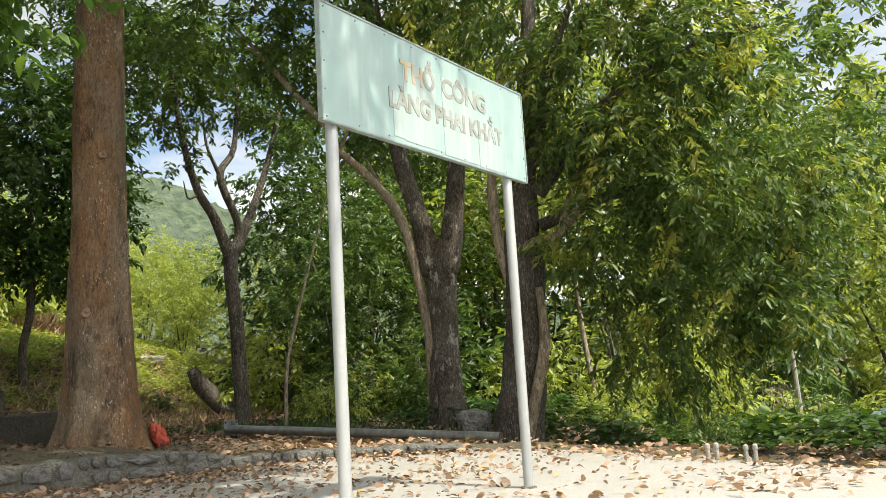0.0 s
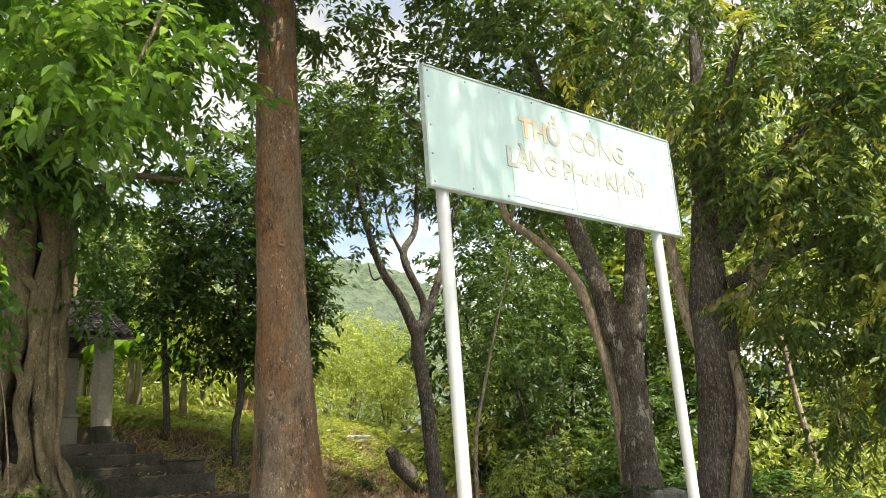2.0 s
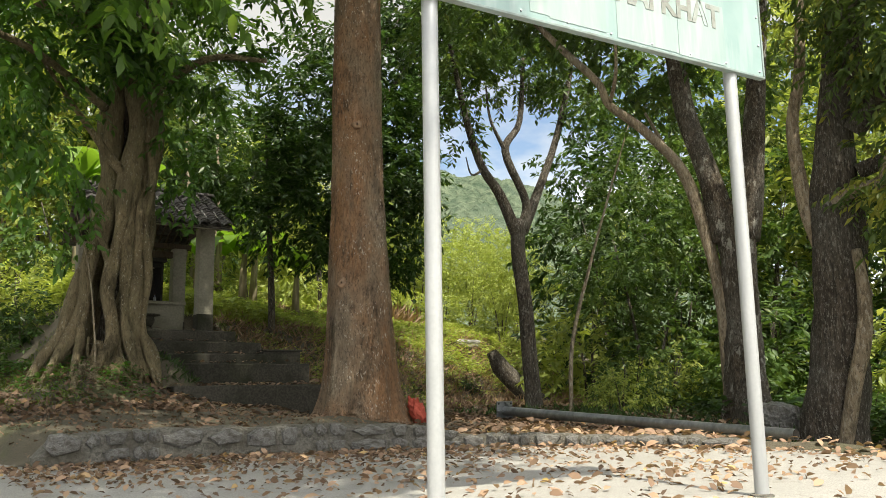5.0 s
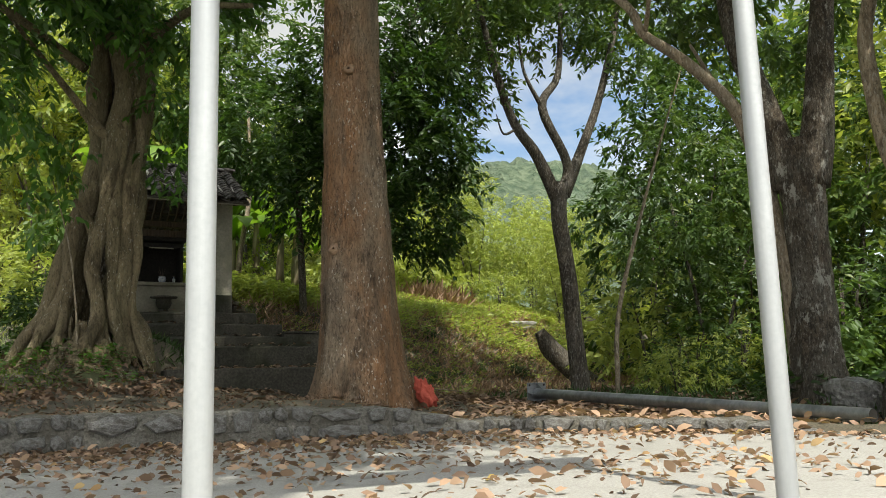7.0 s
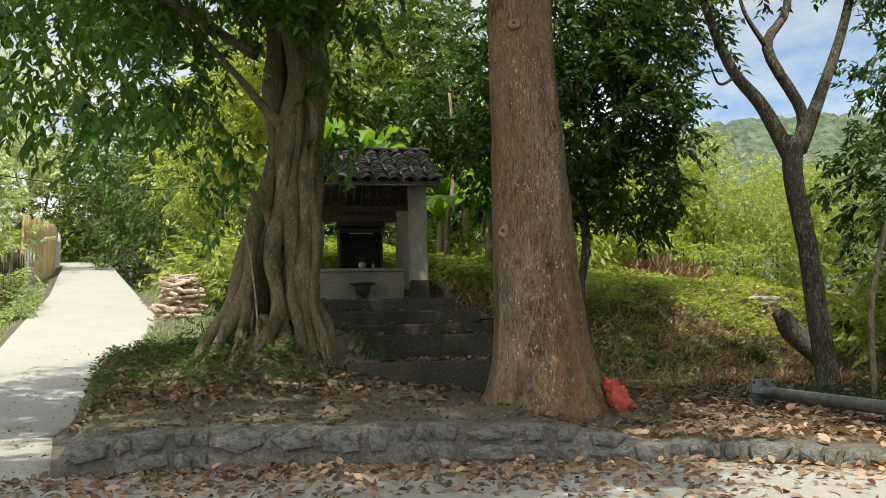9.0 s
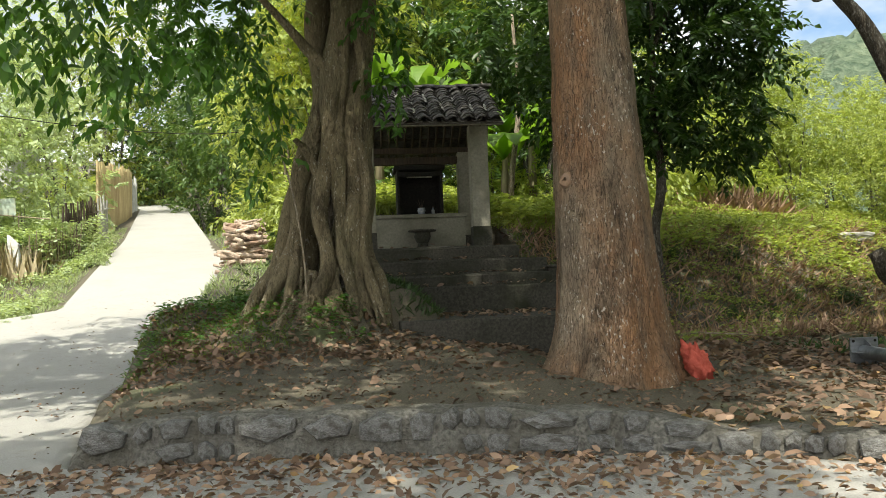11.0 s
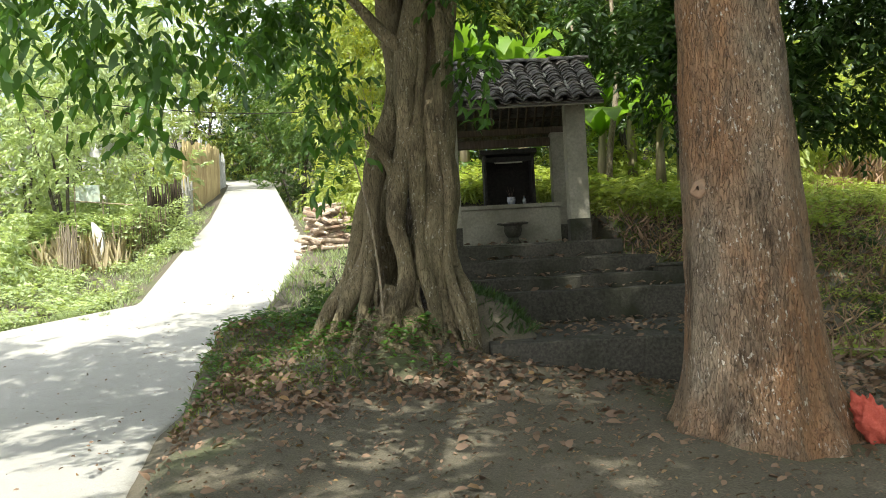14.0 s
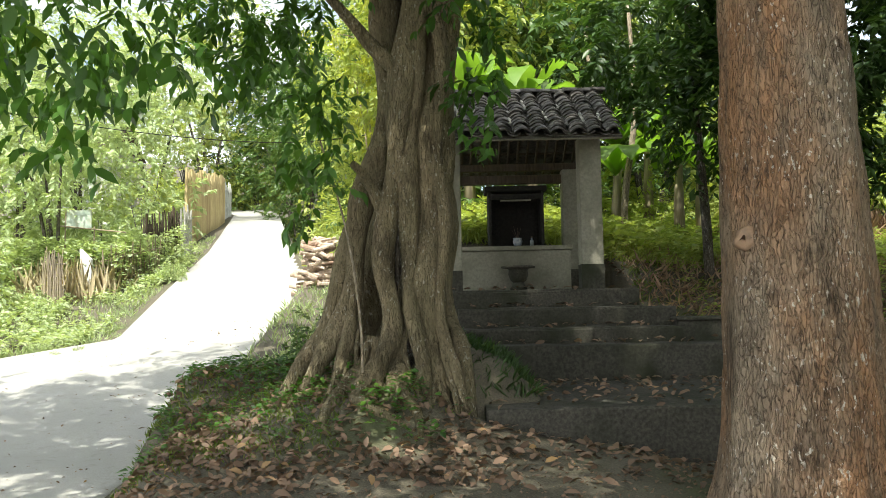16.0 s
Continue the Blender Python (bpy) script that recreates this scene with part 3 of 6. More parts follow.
        st.rotation_euler = (rnd.uniform(-0.12, 0.12), rnd.uniform(-0.1, 0.1), math.atan2(d[1], d[0]) + rnd.uniform(-0.1, 0.1))
        adopt(st, wall)
        sunk = rnd.uniform(0.02, 0.062)
        st.location = Vector((q[0] + nrm[0] * sunk, q[1] + nrm[1] * sunk, 0.05 + (top - 0.04) * ((k + 0.5) / rows) if rows > 1 else top - hh / 2)) - Vector(wall.location)
    s += w


# ---- signboard ----
def lettering(text, size, centre, ux, nrm, material, parent, thick=0.002, stretch=1.0):
    cu = bpy.data.curves.new("letters", "FONT")
    cu.body, cu.size, cu.align_x, cu.extrude, cu.offset = text, size, "CENTER", thick, 0.006
    tmp = bpy.data.objects.new("letters", cu)
    scene.collection.objects.link(tmp)
    me = bpy.data.meshes.new_from_object(tmp.evaluated_get(bpy.context.evaluated_depsgraph_get()))
    bpy.data.objects.remove(tmp)
    up = Vector((0, 0, 1))
    m = Matrix((ux * stretch, up, nrm)).transposed().to_4x4()
    m.translation = centre
    me.transform(m)
    me.materials.clear()
    me.materials.append(material)
    return part("lettering", me, None, parent)


def panel_build(nt, bsdf):
    v = coords(nt, (1, 1, 0.18))
    streak, cloud = noise_tex(nt, v, 11, 4), noise_tex(nt, coords(nt), 3, 4)
    col = ramp(nt, cloud, [(0.3, (0.25, 0.37, 0.36)), (0.7, (0.33, 0.44, 0.43))])
    col = mix(nt, ramp(nt, streak, [(0.52, (0,) * 3), (0.66, (0.5,) * 3)]), col, (0.42, 0.5, 0.49))
    nt.links.new(col, bsdf.inputs["Base Color"])
    bsdf.inputs["Roughness"].default_value = 0.42
    relief(nt, bsdf, cloud, 0.05, 0.004)


M_PANEL = mat("faded_green_sheet", panel_build)
M_LETTER = two_scale("worn_gold_paint", (0.235, 0.245, 0.22), (0.295, 0.305, 0.275), (0.37, 0.41, 0.385), 50, 9, 0.6, 0.1, 0.002)
M_ORANGE = two_scale("faded_orange_paint", (0.44, 0.35, 0.23), (0.48, 0.4, 0.28), (0.36, 0.41, 0.37), 50, 9, 0.6, 0.1, 0.002)
M_WASH = two_scale("chalky_residue", (0.36, 0.44, 0.43), (0.43, 0.5, 0.485), (0.31, 0.41, 0.4), 30, 8, 0.7, 0.1, 0.002, (1, 1, 0.15))
M_TRIM = two_scale("dulled_edge_strip", (0.24, 0.31, 0.3), (0.31, 0.37, 0.36), (0.2, 0.22, 0.2), 30, 6, 0.5, 0.1, 0.002)
sign = thing("signboard", "faded pale-green metal signboard on two grey tube posts", "sign", (4.9, 2.13, 0))
SL, SR = Vector((3.885, 2.19, 0)), Vector((6.015, 2.045, 0))
ux = (SR - SL).normalized()
nrm = Vector((ux.y, -ux.x, 0))
mid = (SL + SR) / 2
turn = Matrix.Rotation(math.atan2(ux.y, ux.x), 4, "Z")
half = (SR - SL).length / 2
c0 = mid + Vector((0, 0, 2.54))
part("panel", box(bmesh.new(), (-half, -0.012, -0.337), (half, 0.012, 0.337), 0.003, turn), M_PANEL, sign)
sign.children[-1].location += c0
for z in (-0.31, 0.0, 0.31):
    o = part("back_rail", box(bmesh.new(), (-half + 0.02, -0.015, -0.015), (half - 0.02, 0.015, 0.015), 0.003, turn), M_POST, sign)
    o.location += c0 - nrm * 0.03 + Vector((0, 0, z))
for lo, hi in (((-half - 0.006, 0.331), (half + 0.006, 0.343)), ((-half - 0.006, -0.343), (half + 0.006, -0.331))):
    o = part("edge_trim", box(bmesh.new(), (lo[0], -0.018, lo[1]), (hi[0], 0.018, hi[1]), 0.003, turn), M_TRIM, sign)
    o.location += c0
for sx in (-1, 1):
    o = part("edge_trim", box(bmesh.new(), (-0.006, -0.018, -0.33), (0.006, 0.018, 0.33), 0.003, turn), M_TRIM, sign)
    o.location += c0 + ux * sx * (half + 0.001)
rv = bmesh.new()
bmesh.ops.create_uvsphere(rv, u_segments=6, v_segments=4, radius=0.0065)
rvm = bpy.data.meshes.new("rivet")
rv.to_mesh(rvm)
rv.free()
rvm.materials.append(M_GALV)
for k in range(9):
    for z in (-0.31, 0.31):
        o = adopt(new("rivet", rvm), sign)
        o.location += c0 + ux * (-half + 0.03 + k * (2 * half - 0.06) / 8) + nrm * 0.013 + Vector((0, 0, z))
for sx in (-1, 1):
    for k in (-0.16, 0, 0.16):
        o = adopt(new("rivet", rvm), sign)
        o.location += c0 + ux * sx * (half - 0.025) + nrm * 0.013 + Vector((0, 0, k))
for px, py in ((4.0, 2.2), (5.8, 2.07)):
    g = at_land(px, py)
    p = Vector((px, py, 0)) - nrm * 0.02
    zs = [g - 0.15, g + 0.01, 1.0, 2.0, 2.72]
    part("post", tube([(p.x, p.y, z, 0.0345) for z in zs], 20), M_POST, sign, "round grey steel post", smooth=True)
    part("foot_collar", tube([(p.x, p.y, g - 0.02, 0.06), (p.x, p.y, g + 0.02, 0.055), (p.x, p.y, g + 0.025, 0.036)], 16), M_MORTAR, sign)
face = c0 + nrm * 0.0135
for lo, hi, zlo, zhi in ((-0.36, -0.03, -0.31, 0.2), (0.04, 0.44, -0.32, 0.2), (-0.47, -0.36, -0.3, -0.02), (0.445, 0.78, -0.325, 0.0)):
    o = part("washed_patch", box(bmesh.new(), (lo, -0.0012, zlo), (hi, 0.0012, zhi), 0, turn), M_WASH, sign, "chalky washed-out patch")
    o.location += face
lettering("TH", 0.17, face + Vector((0, 0, 0.075)) - ux * 0.27 + nrm * 0.002, ux, nrm, M_ORANGE, sign)
lettering("Ổ", 0.17, face + Vector((0, 0, 0.075)) - ux * 0.1 + nrm * 0.002, ux, nrm, M_LETTER, sign)
lettering("CÔNG", 0.17, face + Vector((0, 0, 0.075)) + ux * 0.3 + nrm * 0.002, ux, nrm, M_LETTER, sign)
lettering("LÀNG PHAI KHẮT", 0.165, face + Vector((0, 0, -0.125)) + ux * 0.12 + nrm * 0.002, ux, nrm, M_LETTER, sign, stretch=0.95)


# ---- the tall straight tree by the wall ----
def flared_trunk(cx, cy, prof, lobes, seed, lean=(0, 0), sides=40, amp=0.16, ridged=0.03, plates=0.0, steps=6):
    """prof: (z, radius) rows from the ground up; lobes: how many root flares."""
    r0 = random.Random(seed)
    ph = [r0.uniform(0, 6.28) for _ in range(5)]
    rows = smooth_path(prof, steps)
    verts, faces = [], []
    zb, rt = prof[0][0], min(p[1] for p in prof)
    for z, r in rows:
        fl = max(0.0, r - rt * 1.12) / rt
        for k in range(sides):
            th = 2 * math.pi * k / sides
            rr = r * (1 + amp * fl * math.sin(lobes * th + ph[0]) + ridged * math.sin(7 * th + ph[1] + z * 0.6) + 0.6 * ridged * math.sin(13 * th + ph[2] - z * 1.1) + 0.02 * math.sin(3 * th + ph[3] + z * 2.0))
            if plates:
                q = Vector((math.cos(th) * 14 * r, math.sin(th) * 14 * r, z * 5.5))
                rr += plates * (noise.fractal(q, 0.7, 2.1, 4) - 0.6 * abs(noise.noise(q * 0.55)))
            verts.append((cx + lean[0] * (z - zb) + rr * math.cos(th), cy + lean[1] * (z - zb) + rr * math.sin(th), z))
    for i in range(len(rows) - 1):
        for k in range(sides):
            a, b = i * sides + k, i * sides + (k + 1) % sides
            faces.append((a, b, b + sides, a + sides))
    return verts, faces


tall = thing("tall_tree", "tall straight tree with reddish-brown flaking bark and flared roots", "tree", (6.85, 8.15, 0.2))


def buttressed_trunk(cy, prof, folds, seed, sides=144, steps=14):
    """prof: (z, centre x, radius); folds: (angle, width, reach at the foot) of each root flare."""
    rows = smooth_path(prof, steps)
    verts, faces = [], []
    zb = prof[0][0]
    for z, cx, r in rows:
        low = math.exp(-(z - zb) / 0.26)
        mid_low = math.exp(-(z - zb) / 1.1)
        for k in range(sides):
            th = 2 * math.pi * k / sides
            rr = r
            for a, w, reach in folds:
                d = (th - a - 0.1 * math.sin(z * 1.7 + a) + math.pi) % (2 * math.pi) - math.pi
                g = math.exp(-(d / w) ** 2)
                rr += reach * low * g + 0.035 * mid_low * g
            rr += 0.012 * math.sin(3 * th + z * 0.9 + 1) + 0.006 * math.sin(8 * th - z * 1.3)
            q = Vector((math.cos(th) * 9 * r, math.sin(th) * 9 * r, z * 3.2 + seed))
            rr += 0.009 * noise.fractal(q, 0.8, 2.1, 5)
            verts.append((cx + rr * math.cos(th), cy + rr * math.sin(th), z))
    for i in range(len(rows) - 1):
        for k in range(sides):
            a, b = i * sides + k, i * sides + (k + 1) % sides
            faces.append((a, b, b + sides, a + sides))
    return verts, faces


part("trunk", buttressed_trunk(8.16, [(0.0, 6.87, 0.5), (0.25, 6.87, 0.49), (0.5, 6.868, 0.445), (0.8, 6.855, 0.415), (1.28, 6.84, 0.385), (1.75, 6.822, 0.365), (2.25, 6.812, 0.345), (2.76, 6.81, 0.322), (3.3, 6.805, 0.305),
                                      (4.2, 6.8, 0.297), (6, 6.83, 0.27), (8.5, 6.86, 0.21), (11, 6.9, 0.11)],
                               ((-2.75, 0.26, 0.3), (-2.05, 0.22, 0.22), (-1.45, 0.18, 0.1), (-0.95, 0.22, 0.22), (-0.25, 0.26, 0.36), (0.7, 0.3, 0.25), (1.7, 0.3, 0.2), (2.6, 0.3, 0.25)), 3), M_BARK, tall, smooth=True)
for k, (x, y, h) in enumerate(((6.5, 7.975, 1.8), (6.66, 7.9, 3.7))):
    part("knot", tube([(x, y, h, 0.058), (x - 0.006, y - 0.045, h, 0.05), (x - 0.007, y - 0.051, h, 0.036), (x - 0.007, y - 0.05, h, 0.018)], 20, 0.2, k), M_KNOT, tall, "pale healed branch scar", smooth=True)
limbs(tall, [[(6.85, 8.1, 7.7, 0.12), (7.9, 7.2, 8.2, 0.09), (9.2, 6.0, 8.0, 0.05), (10.4, 5.2, 8.2, 0.02)],
             [(6.85, 8.1, 7.8, 0.12), (5.6, 7.2, 8.3, 0.08), (4.2, 6.4, 8.0, 0.04), (3.2, 6.0, 8.2, 0.02)],
             [(6.87, 8.1, 7.7, 0.12), (7.0, 6.4, 8.1, 0.08), (7.2, 4.6, 8.7, 0.04), (7.3, 3.6, 8.8, 0.02)],
             [(6.87, 8.1, 7.8, 0.11), (7.4, 8.8, 8.9, 0.07), (8.0, 9.3, 9.7, 0.03)],
             [(6.9, 8.1, 8.4, 0.1), (5.9, 9.0, 9.6, 0.06), (5.0, 9.8, 10.2, 0.03)]], M_BARK, 8, 0.05, 40)
# crown is above view; several blobs added only to shade trunk and ground
crown(tall, [(7.2, 4.9, 8.3, 2.0, 1.6, 1.0), (4.6, 7.4, 8.4, 1.7, 1.3, 0.9), (9.2, 6.2, 8.2, 1.7, 1.5, 0.9), (6.6, 8.2, 10.2, 2.6, 2.6, 1.6), (5.7, 2.4, 8.7, 1.4, 1.2, 0.6), (8.0, 9.2, 9.8, 1.2, 1.0, 0.8), (7.9, 8.7, 7.9, 1.1, 0.9, 0.5), (6.4, 4.2, 8.1, 1.3, 1.7, 0.6), (6.0, 3.1, 8.3, 0.9, 1.0, 0.5), (6.5, 5.6, 8.4, 1.2, 1.0, 0.5), (5.0, 5.0, 8.4, 1.2, 1.3, 0.5)],
      4900, 12, 0.17, L_MID, 11, twig=0.5)

# ---- strangler fig on the bank ----
fig = thing("fig_tree", "old strangler fig with plaited grey-brown trunk and spreading surface roots", "tree", (4.7, 10.85, 0.5))
rnd = random.Random(9)
FX, FY = 4.67, 10.9
# inner core in dark bark, painting the shade in gaps between strands
part("trunk", flared_trunk(FX, FY + 0.12, [(0.2, 0.42), (0.7, 0.36), (1.0, 0.3), (1.3, 0.2), (2.0, 0.17), (3.2, 0.18), (4.4, 0.2), (6.0, 0.2), (7.6, 0.16)], 5, 8, (0.02, 0.01), 32, 0.3, 0.06), M_BARKDARK, fig, smooth=True)


def strand(name, pts, seed, lump=0.07, sides=16):
    """A root strand; a point without a height lies on the ground."""
    rows = [(p[0], p[1], at_land(p[0], p[1]) + 0.25 * p[-1], p[-1]) if len(p) == 3 else p for p in pts]
    path = []
    for x, y, z, r in smooth_path(rows, 6):
        w = min(1.0, r / 0.08) * step01(0.9, 1.5, z)
        path.append((x + 0.03 * w * math.sin(z * 4.1 + seed * 1.7), y + 0.02 * w * math.sin(z * 5.3 + seed), z, r * (1 + 0.16 * w * math.sin(z * 4.7 + seed * 2.3))))
    part(name, tube(path, sides, lump, seed), M_FIGBARK, fig, smooth=True)


strand("root_strand", [(4.46, 10.72, 5.2, 0.11), (4.5, 10.7, 4.2, 0.115), (4.51, 10.66, 3.4, 0.105), (4.45, 10.62, 2.83, 0.1), (4.31, 10.62, 2.3, 0.1), (4.21, 10.6, 1.75, 0.095), (4.1, 10.56, 1.35, 0.09), (3.97, 10.5, 1.08, 0.075), (3.8, 10.4, 0.05), (3.66, 10.28, 0.02)], 1)
strand("root_strand", [(4.78, 10.66, 5.2, 0.13), (4.75, 10.6, 4.3, 0.13), (4.7, 10.52, 3.5, 0.12), (4.6, 10.47, 2.95, 0.1), (4.56, 10.46, 2.6, 0.09), (4.5, 10.45, 1.9, 0.085), (4.53, 10.42, 1.5, 0.085), (4.52, 10.38, 1.2, 0.09), (4.4, 10.3, 0.98, 0.08), (4.28, 10.2, 0.07), (4.34, 10.06, 0.055), (4.52, 9.95, 0.04), (4.68, 9.88, 0.018)], 2)
strand("root_strand", [(4.98, 10.8, 5.2, 0.19), (4.96, 10.76, 4.3, 0.2), (4.92, 10.72, 3.4, 0.185), (4.86, 10.68, 2.6, 0.185), (4.82, 10.64, 2.0, 0.18), (4.79, 10.6, 1.5, 0.165), (4.83, 10.53, 1.18, 0.12), (4.9, 10.42, 0.95, 0.085), (4.97, 10.3, 0.05), (5.02, 10.2, 0.02)], 3)
strand("root_strand", [(4.8, 10.55, 4.0, 0.07), (4.74, 10.5, 3.3, 0.07), (4.71, 10.47, 2.5, 0.075), (4.66, 10.45, 1.9, 0.07), (4.68, 10.42, 1.5, 0.07), (4.76, 10.38, 1.2, 0.065), (4.8, 10.3, 0.95, 0.05), (4.82, 10.2, 0.03)], 4)
strand("root_strand", [(4.5, 10.75, 3.4, 0.04), (4.42, 10.72, 2.8, 0.06), (4.28, 10.7, 2.2, 0.08), (4.07, 10.68, 1.65, 0.09), (3.93, 10.64, 1.25, 0.08), (3.78, 10.58, 1.02, 0.065), (3.6, 10.5, 0.04), (3.45, 10.42, 0.02)], 5)
strand("root_strand", [(4.2, 10.58, 1.6, 0.04), (4.19, 10.48, 1.3, 0.055), (4.14, 10.38, 1.08, 0.05), (4.08, 10.26, 0.04), (4.02, 10.14, 0.02)], 6)
strand("root_strand", [(4.92, 10.5, 3.9, 0.05), (4.97, 10.52, 3.3, 0.06), (4.93, 10.5, 2.7, 0.055), (4.96, 10.52, 2.1, 0.05), (4.93, 10.48, 1.6, 0.05), (4.97, 10.42, 1.2, 0.05), (5.05, 10.3, 0.95, 0.04), (5.12, 10.2, 0.02)], 7)
strand("root_strand", [(4.6, 11.0, 5.0, 0.12), (4.58, 11.0, 3.5, 0.12), (4.45, 11.0, 2.4, 0.12), (4.3, 11.0, 1.5, 0.12), (4.1, 11.0, 1.0, 0.09), (3.85, 11.0, 0.04)], 9)
strand("root_strand", [(4.95, 11.15, 5.0, 0.16), (4.9, 11.1, 3.5, 0.17), (4.85, 11.1, 2.2, 0.18), (4.95, 11.1, 1.3, 0.16), (5.05, 11.15, 0.1)], 10)
strand("root_strand", [(4.6, 11.2, 5.0, 0.16), (4.55, 11.2, 3.0, 0.17), (4.5, 11.25, 1.6, 0.17), (4.45, 11.4, 0.12)], 11)
strand("surface_root", [(4.88, 11.0, 1.55, 0.05), (5.0, 11.05, 1.29, 0.045), (5.2, 11.05, 1.06, 0.036), (5.4, 11.0, 0.93, 0.03), (5.6, 10.92, 0.82, 0.026), (5.78, 10.85, 0.7, 0.015)], 12)
strand("surface_root", [(4.97, 10.75, 1.35, 0.08), (5.1, 10.55, 1.05, 0.075), (5.18, 10.4, 0.05), (5.2, 10.15, 0.02)], 13)
strand("surface_root", [(4.35, 10.4, 1.05, 0.07), (4.15, 10.22, 0.055), (4.05, 9.95, 0.04), (4.12, 9.75, 0.02)], 14)
strand("surface_root", [(4.6, 10.35, 1.0, 0.06), (4.62, 10.18, 0.055), (4.75, 10.0, 0.04), (4.78, 9.8, 0.02)], 15)
for i in range(34):
    x0, top_z = rnd.uniform(4.12, 4.98), rnd.uniform(0.98, 1.3)
    spread = (x0 - 4.5) * 0.35 + rnd.uniform(-0.1, 0.1)
    y0, th = 10.4 - 0.05 * rnd.random(), rnd.uniform(0.016, 0.034)
    x1, y1 = x0 + spread, y0 - rnd.uniform(0.12, 0.3)
    gz = at_land(x1, y1)
    strand("rootlet", [(x0, y0 + 0.05, top_z, th), (x0 + 0.3 * spread + rnd.uniform(-0.03, 0.03), y0 - 0.01, 0.65 * top_z + 0.35 * gz, th * 1.1), (x0 + 0.7 * spread + rnd.uniform(-0.04, 0.04), 0.5 * (y0 + y1), 0.3 * top_z + 0.7 * gz, th), (x1, y1, gz - 0.02, th * 0.6)], 60 + i, 0.1, 8)
limbs(fig, [[(4.62, 10.5, 3.42, 0.075), (4.42, 10.45, 3.6, 0.06), (4.27, 10.42, 3.78, 0.05), (3.9, 10.2, 4.15, 0.035), (3.3, 9.7, 4.7, 0.02)],
            [(4.5, 10.5, 2.2, 0.06), (4.36, 10.4, 2.5, 0.045), (4.25, 10.3, 2.62, 0.03)],
            [(4.75, 10.9, 4.7, 0.16), (3.6, 9.6, 5.6, 0.12), (2.2, 8.0, 6.0, 0.08), (1.0, 6.4, 5.9, 0.05), (0.6, 4.6, 5.4, 0.02)],
            [(4.8, 10.9, 5.0, 0.16), (4.9, 9.2, 6.2, 0.11), (4.6, 7.2, 6.6, 0.07), (4.4, 5.2, 6.2, 0.04), (4.2, 4.0, 5.6, 0.02)],
            [(4.7, 10.9, 5.2, 0.15), (3.2, 12.0, 6.4, 0.1), (1.6, 13.0, 7.0, 0.05)],
            [(4.3, 10.3, 4.2, 0.06), (3.4, 9.6, 4.5, 0.045), (2.6, 8.6, 4.3, 0.03), (1.9, 7.6, 3.9, 0.015)],
            # two limbs out of view, carrying the added shade crowns
            [(4.5, 6.2, 6.5, 0.06), (4.3, 3.8, 7.0, 0.05), (4.0, 1.6, 7.2, 0.03)],
            [(3.6, 9.6, 5.6, 0.1), (1.8, 9.8, 6.8, 0.08), (0.2, 9.8, 7.4, 0.06), (-2.2, 9.4, 7.8, 0.02)],
            [(4.9, 10.6, 4.6, 0.07), (5.4, 9.7, 4.9, 0.05), (5.9, 8.9, 4.7, 0.03)]], M_FIGBARK, 8, 0.06, 70)
# first twig hangs unseen above the sign and holds the shadow sprig
limbs(fig, [[(4.0, 1.7, 7.2, 0.02), (4.05, 1.5, 6.2, 0.012), (4.1, 1.3, 5.2, 0.008), (4.15, 1.25, 4.5, 0.005)],
            [(4.5, 6.2, 6.5, 0.04), (4.3, 6.2, 5.4, 0.025), (4.0, 6.1, 4.6, 0.012)],
            [(2.4, 8.3, 5.9, 0.03), (2.4, 8.5, 4.8, 0.018), (2.5, 8.6, 3.6, 0.008)]], M_FIGBARK, 6, 0.05, 160)
crown(fig, [(2.0, 8.8, 6.2, 1.8, 1.6, 1.1), (3.4, 9.9, 4.9, 1.1, 0.9, 0.6), (1.0, 7.4, 6.2, 1.4, 1.3, 0.9), (4.6, 8.4, 7.0, 1.8, 1.5, 1.0), (4.9, 10.6, 7.8, 2.8, 2.4, 1.5), (2.0, 12.8, 6.6, 1.8, 1.6, 1.3),
           (5.3, 9.8, 4.9, 0.8, 0.6, 0.45), (3.3, 11.4, 4.6, 0.8, 0.8, 0.7), (4.0, 9.7, 4.9, 0.8, 0.5, 0.5), (4.6, 9.9, 4.9, 0.6, 0.4, 0.4)],
      3900, 12, 0.15, L_FIG, 21, twig=0.45, droop=0.5, near=True, wide=0.4)
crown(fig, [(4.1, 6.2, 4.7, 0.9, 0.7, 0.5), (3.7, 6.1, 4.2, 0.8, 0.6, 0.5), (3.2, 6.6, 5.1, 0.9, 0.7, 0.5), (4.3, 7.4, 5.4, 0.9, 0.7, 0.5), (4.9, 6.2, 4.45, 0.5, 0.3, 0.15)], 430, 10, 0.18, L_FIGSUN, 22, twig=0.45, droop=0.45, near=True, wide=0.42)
crown(fig, [(2.7, 8.2, 3.5, 0.7, 0.7, 0.5), (2.2, 9.4, 3.5, 0.9, 0.8, 0.6), (1.8, 8.4, 4.1, 0.9, 0.8, 0.5), (3.6, 10.15, 3.5, 0.3, 0.3, 0.3), (3.3, 9.2, 4.1, 0.6, 0.5, 0.3)], 230, 9, 0.14, L_FIG, 23, twig=0.4, droop=0.8, near=True, wide=0.42, hollow=0.2)
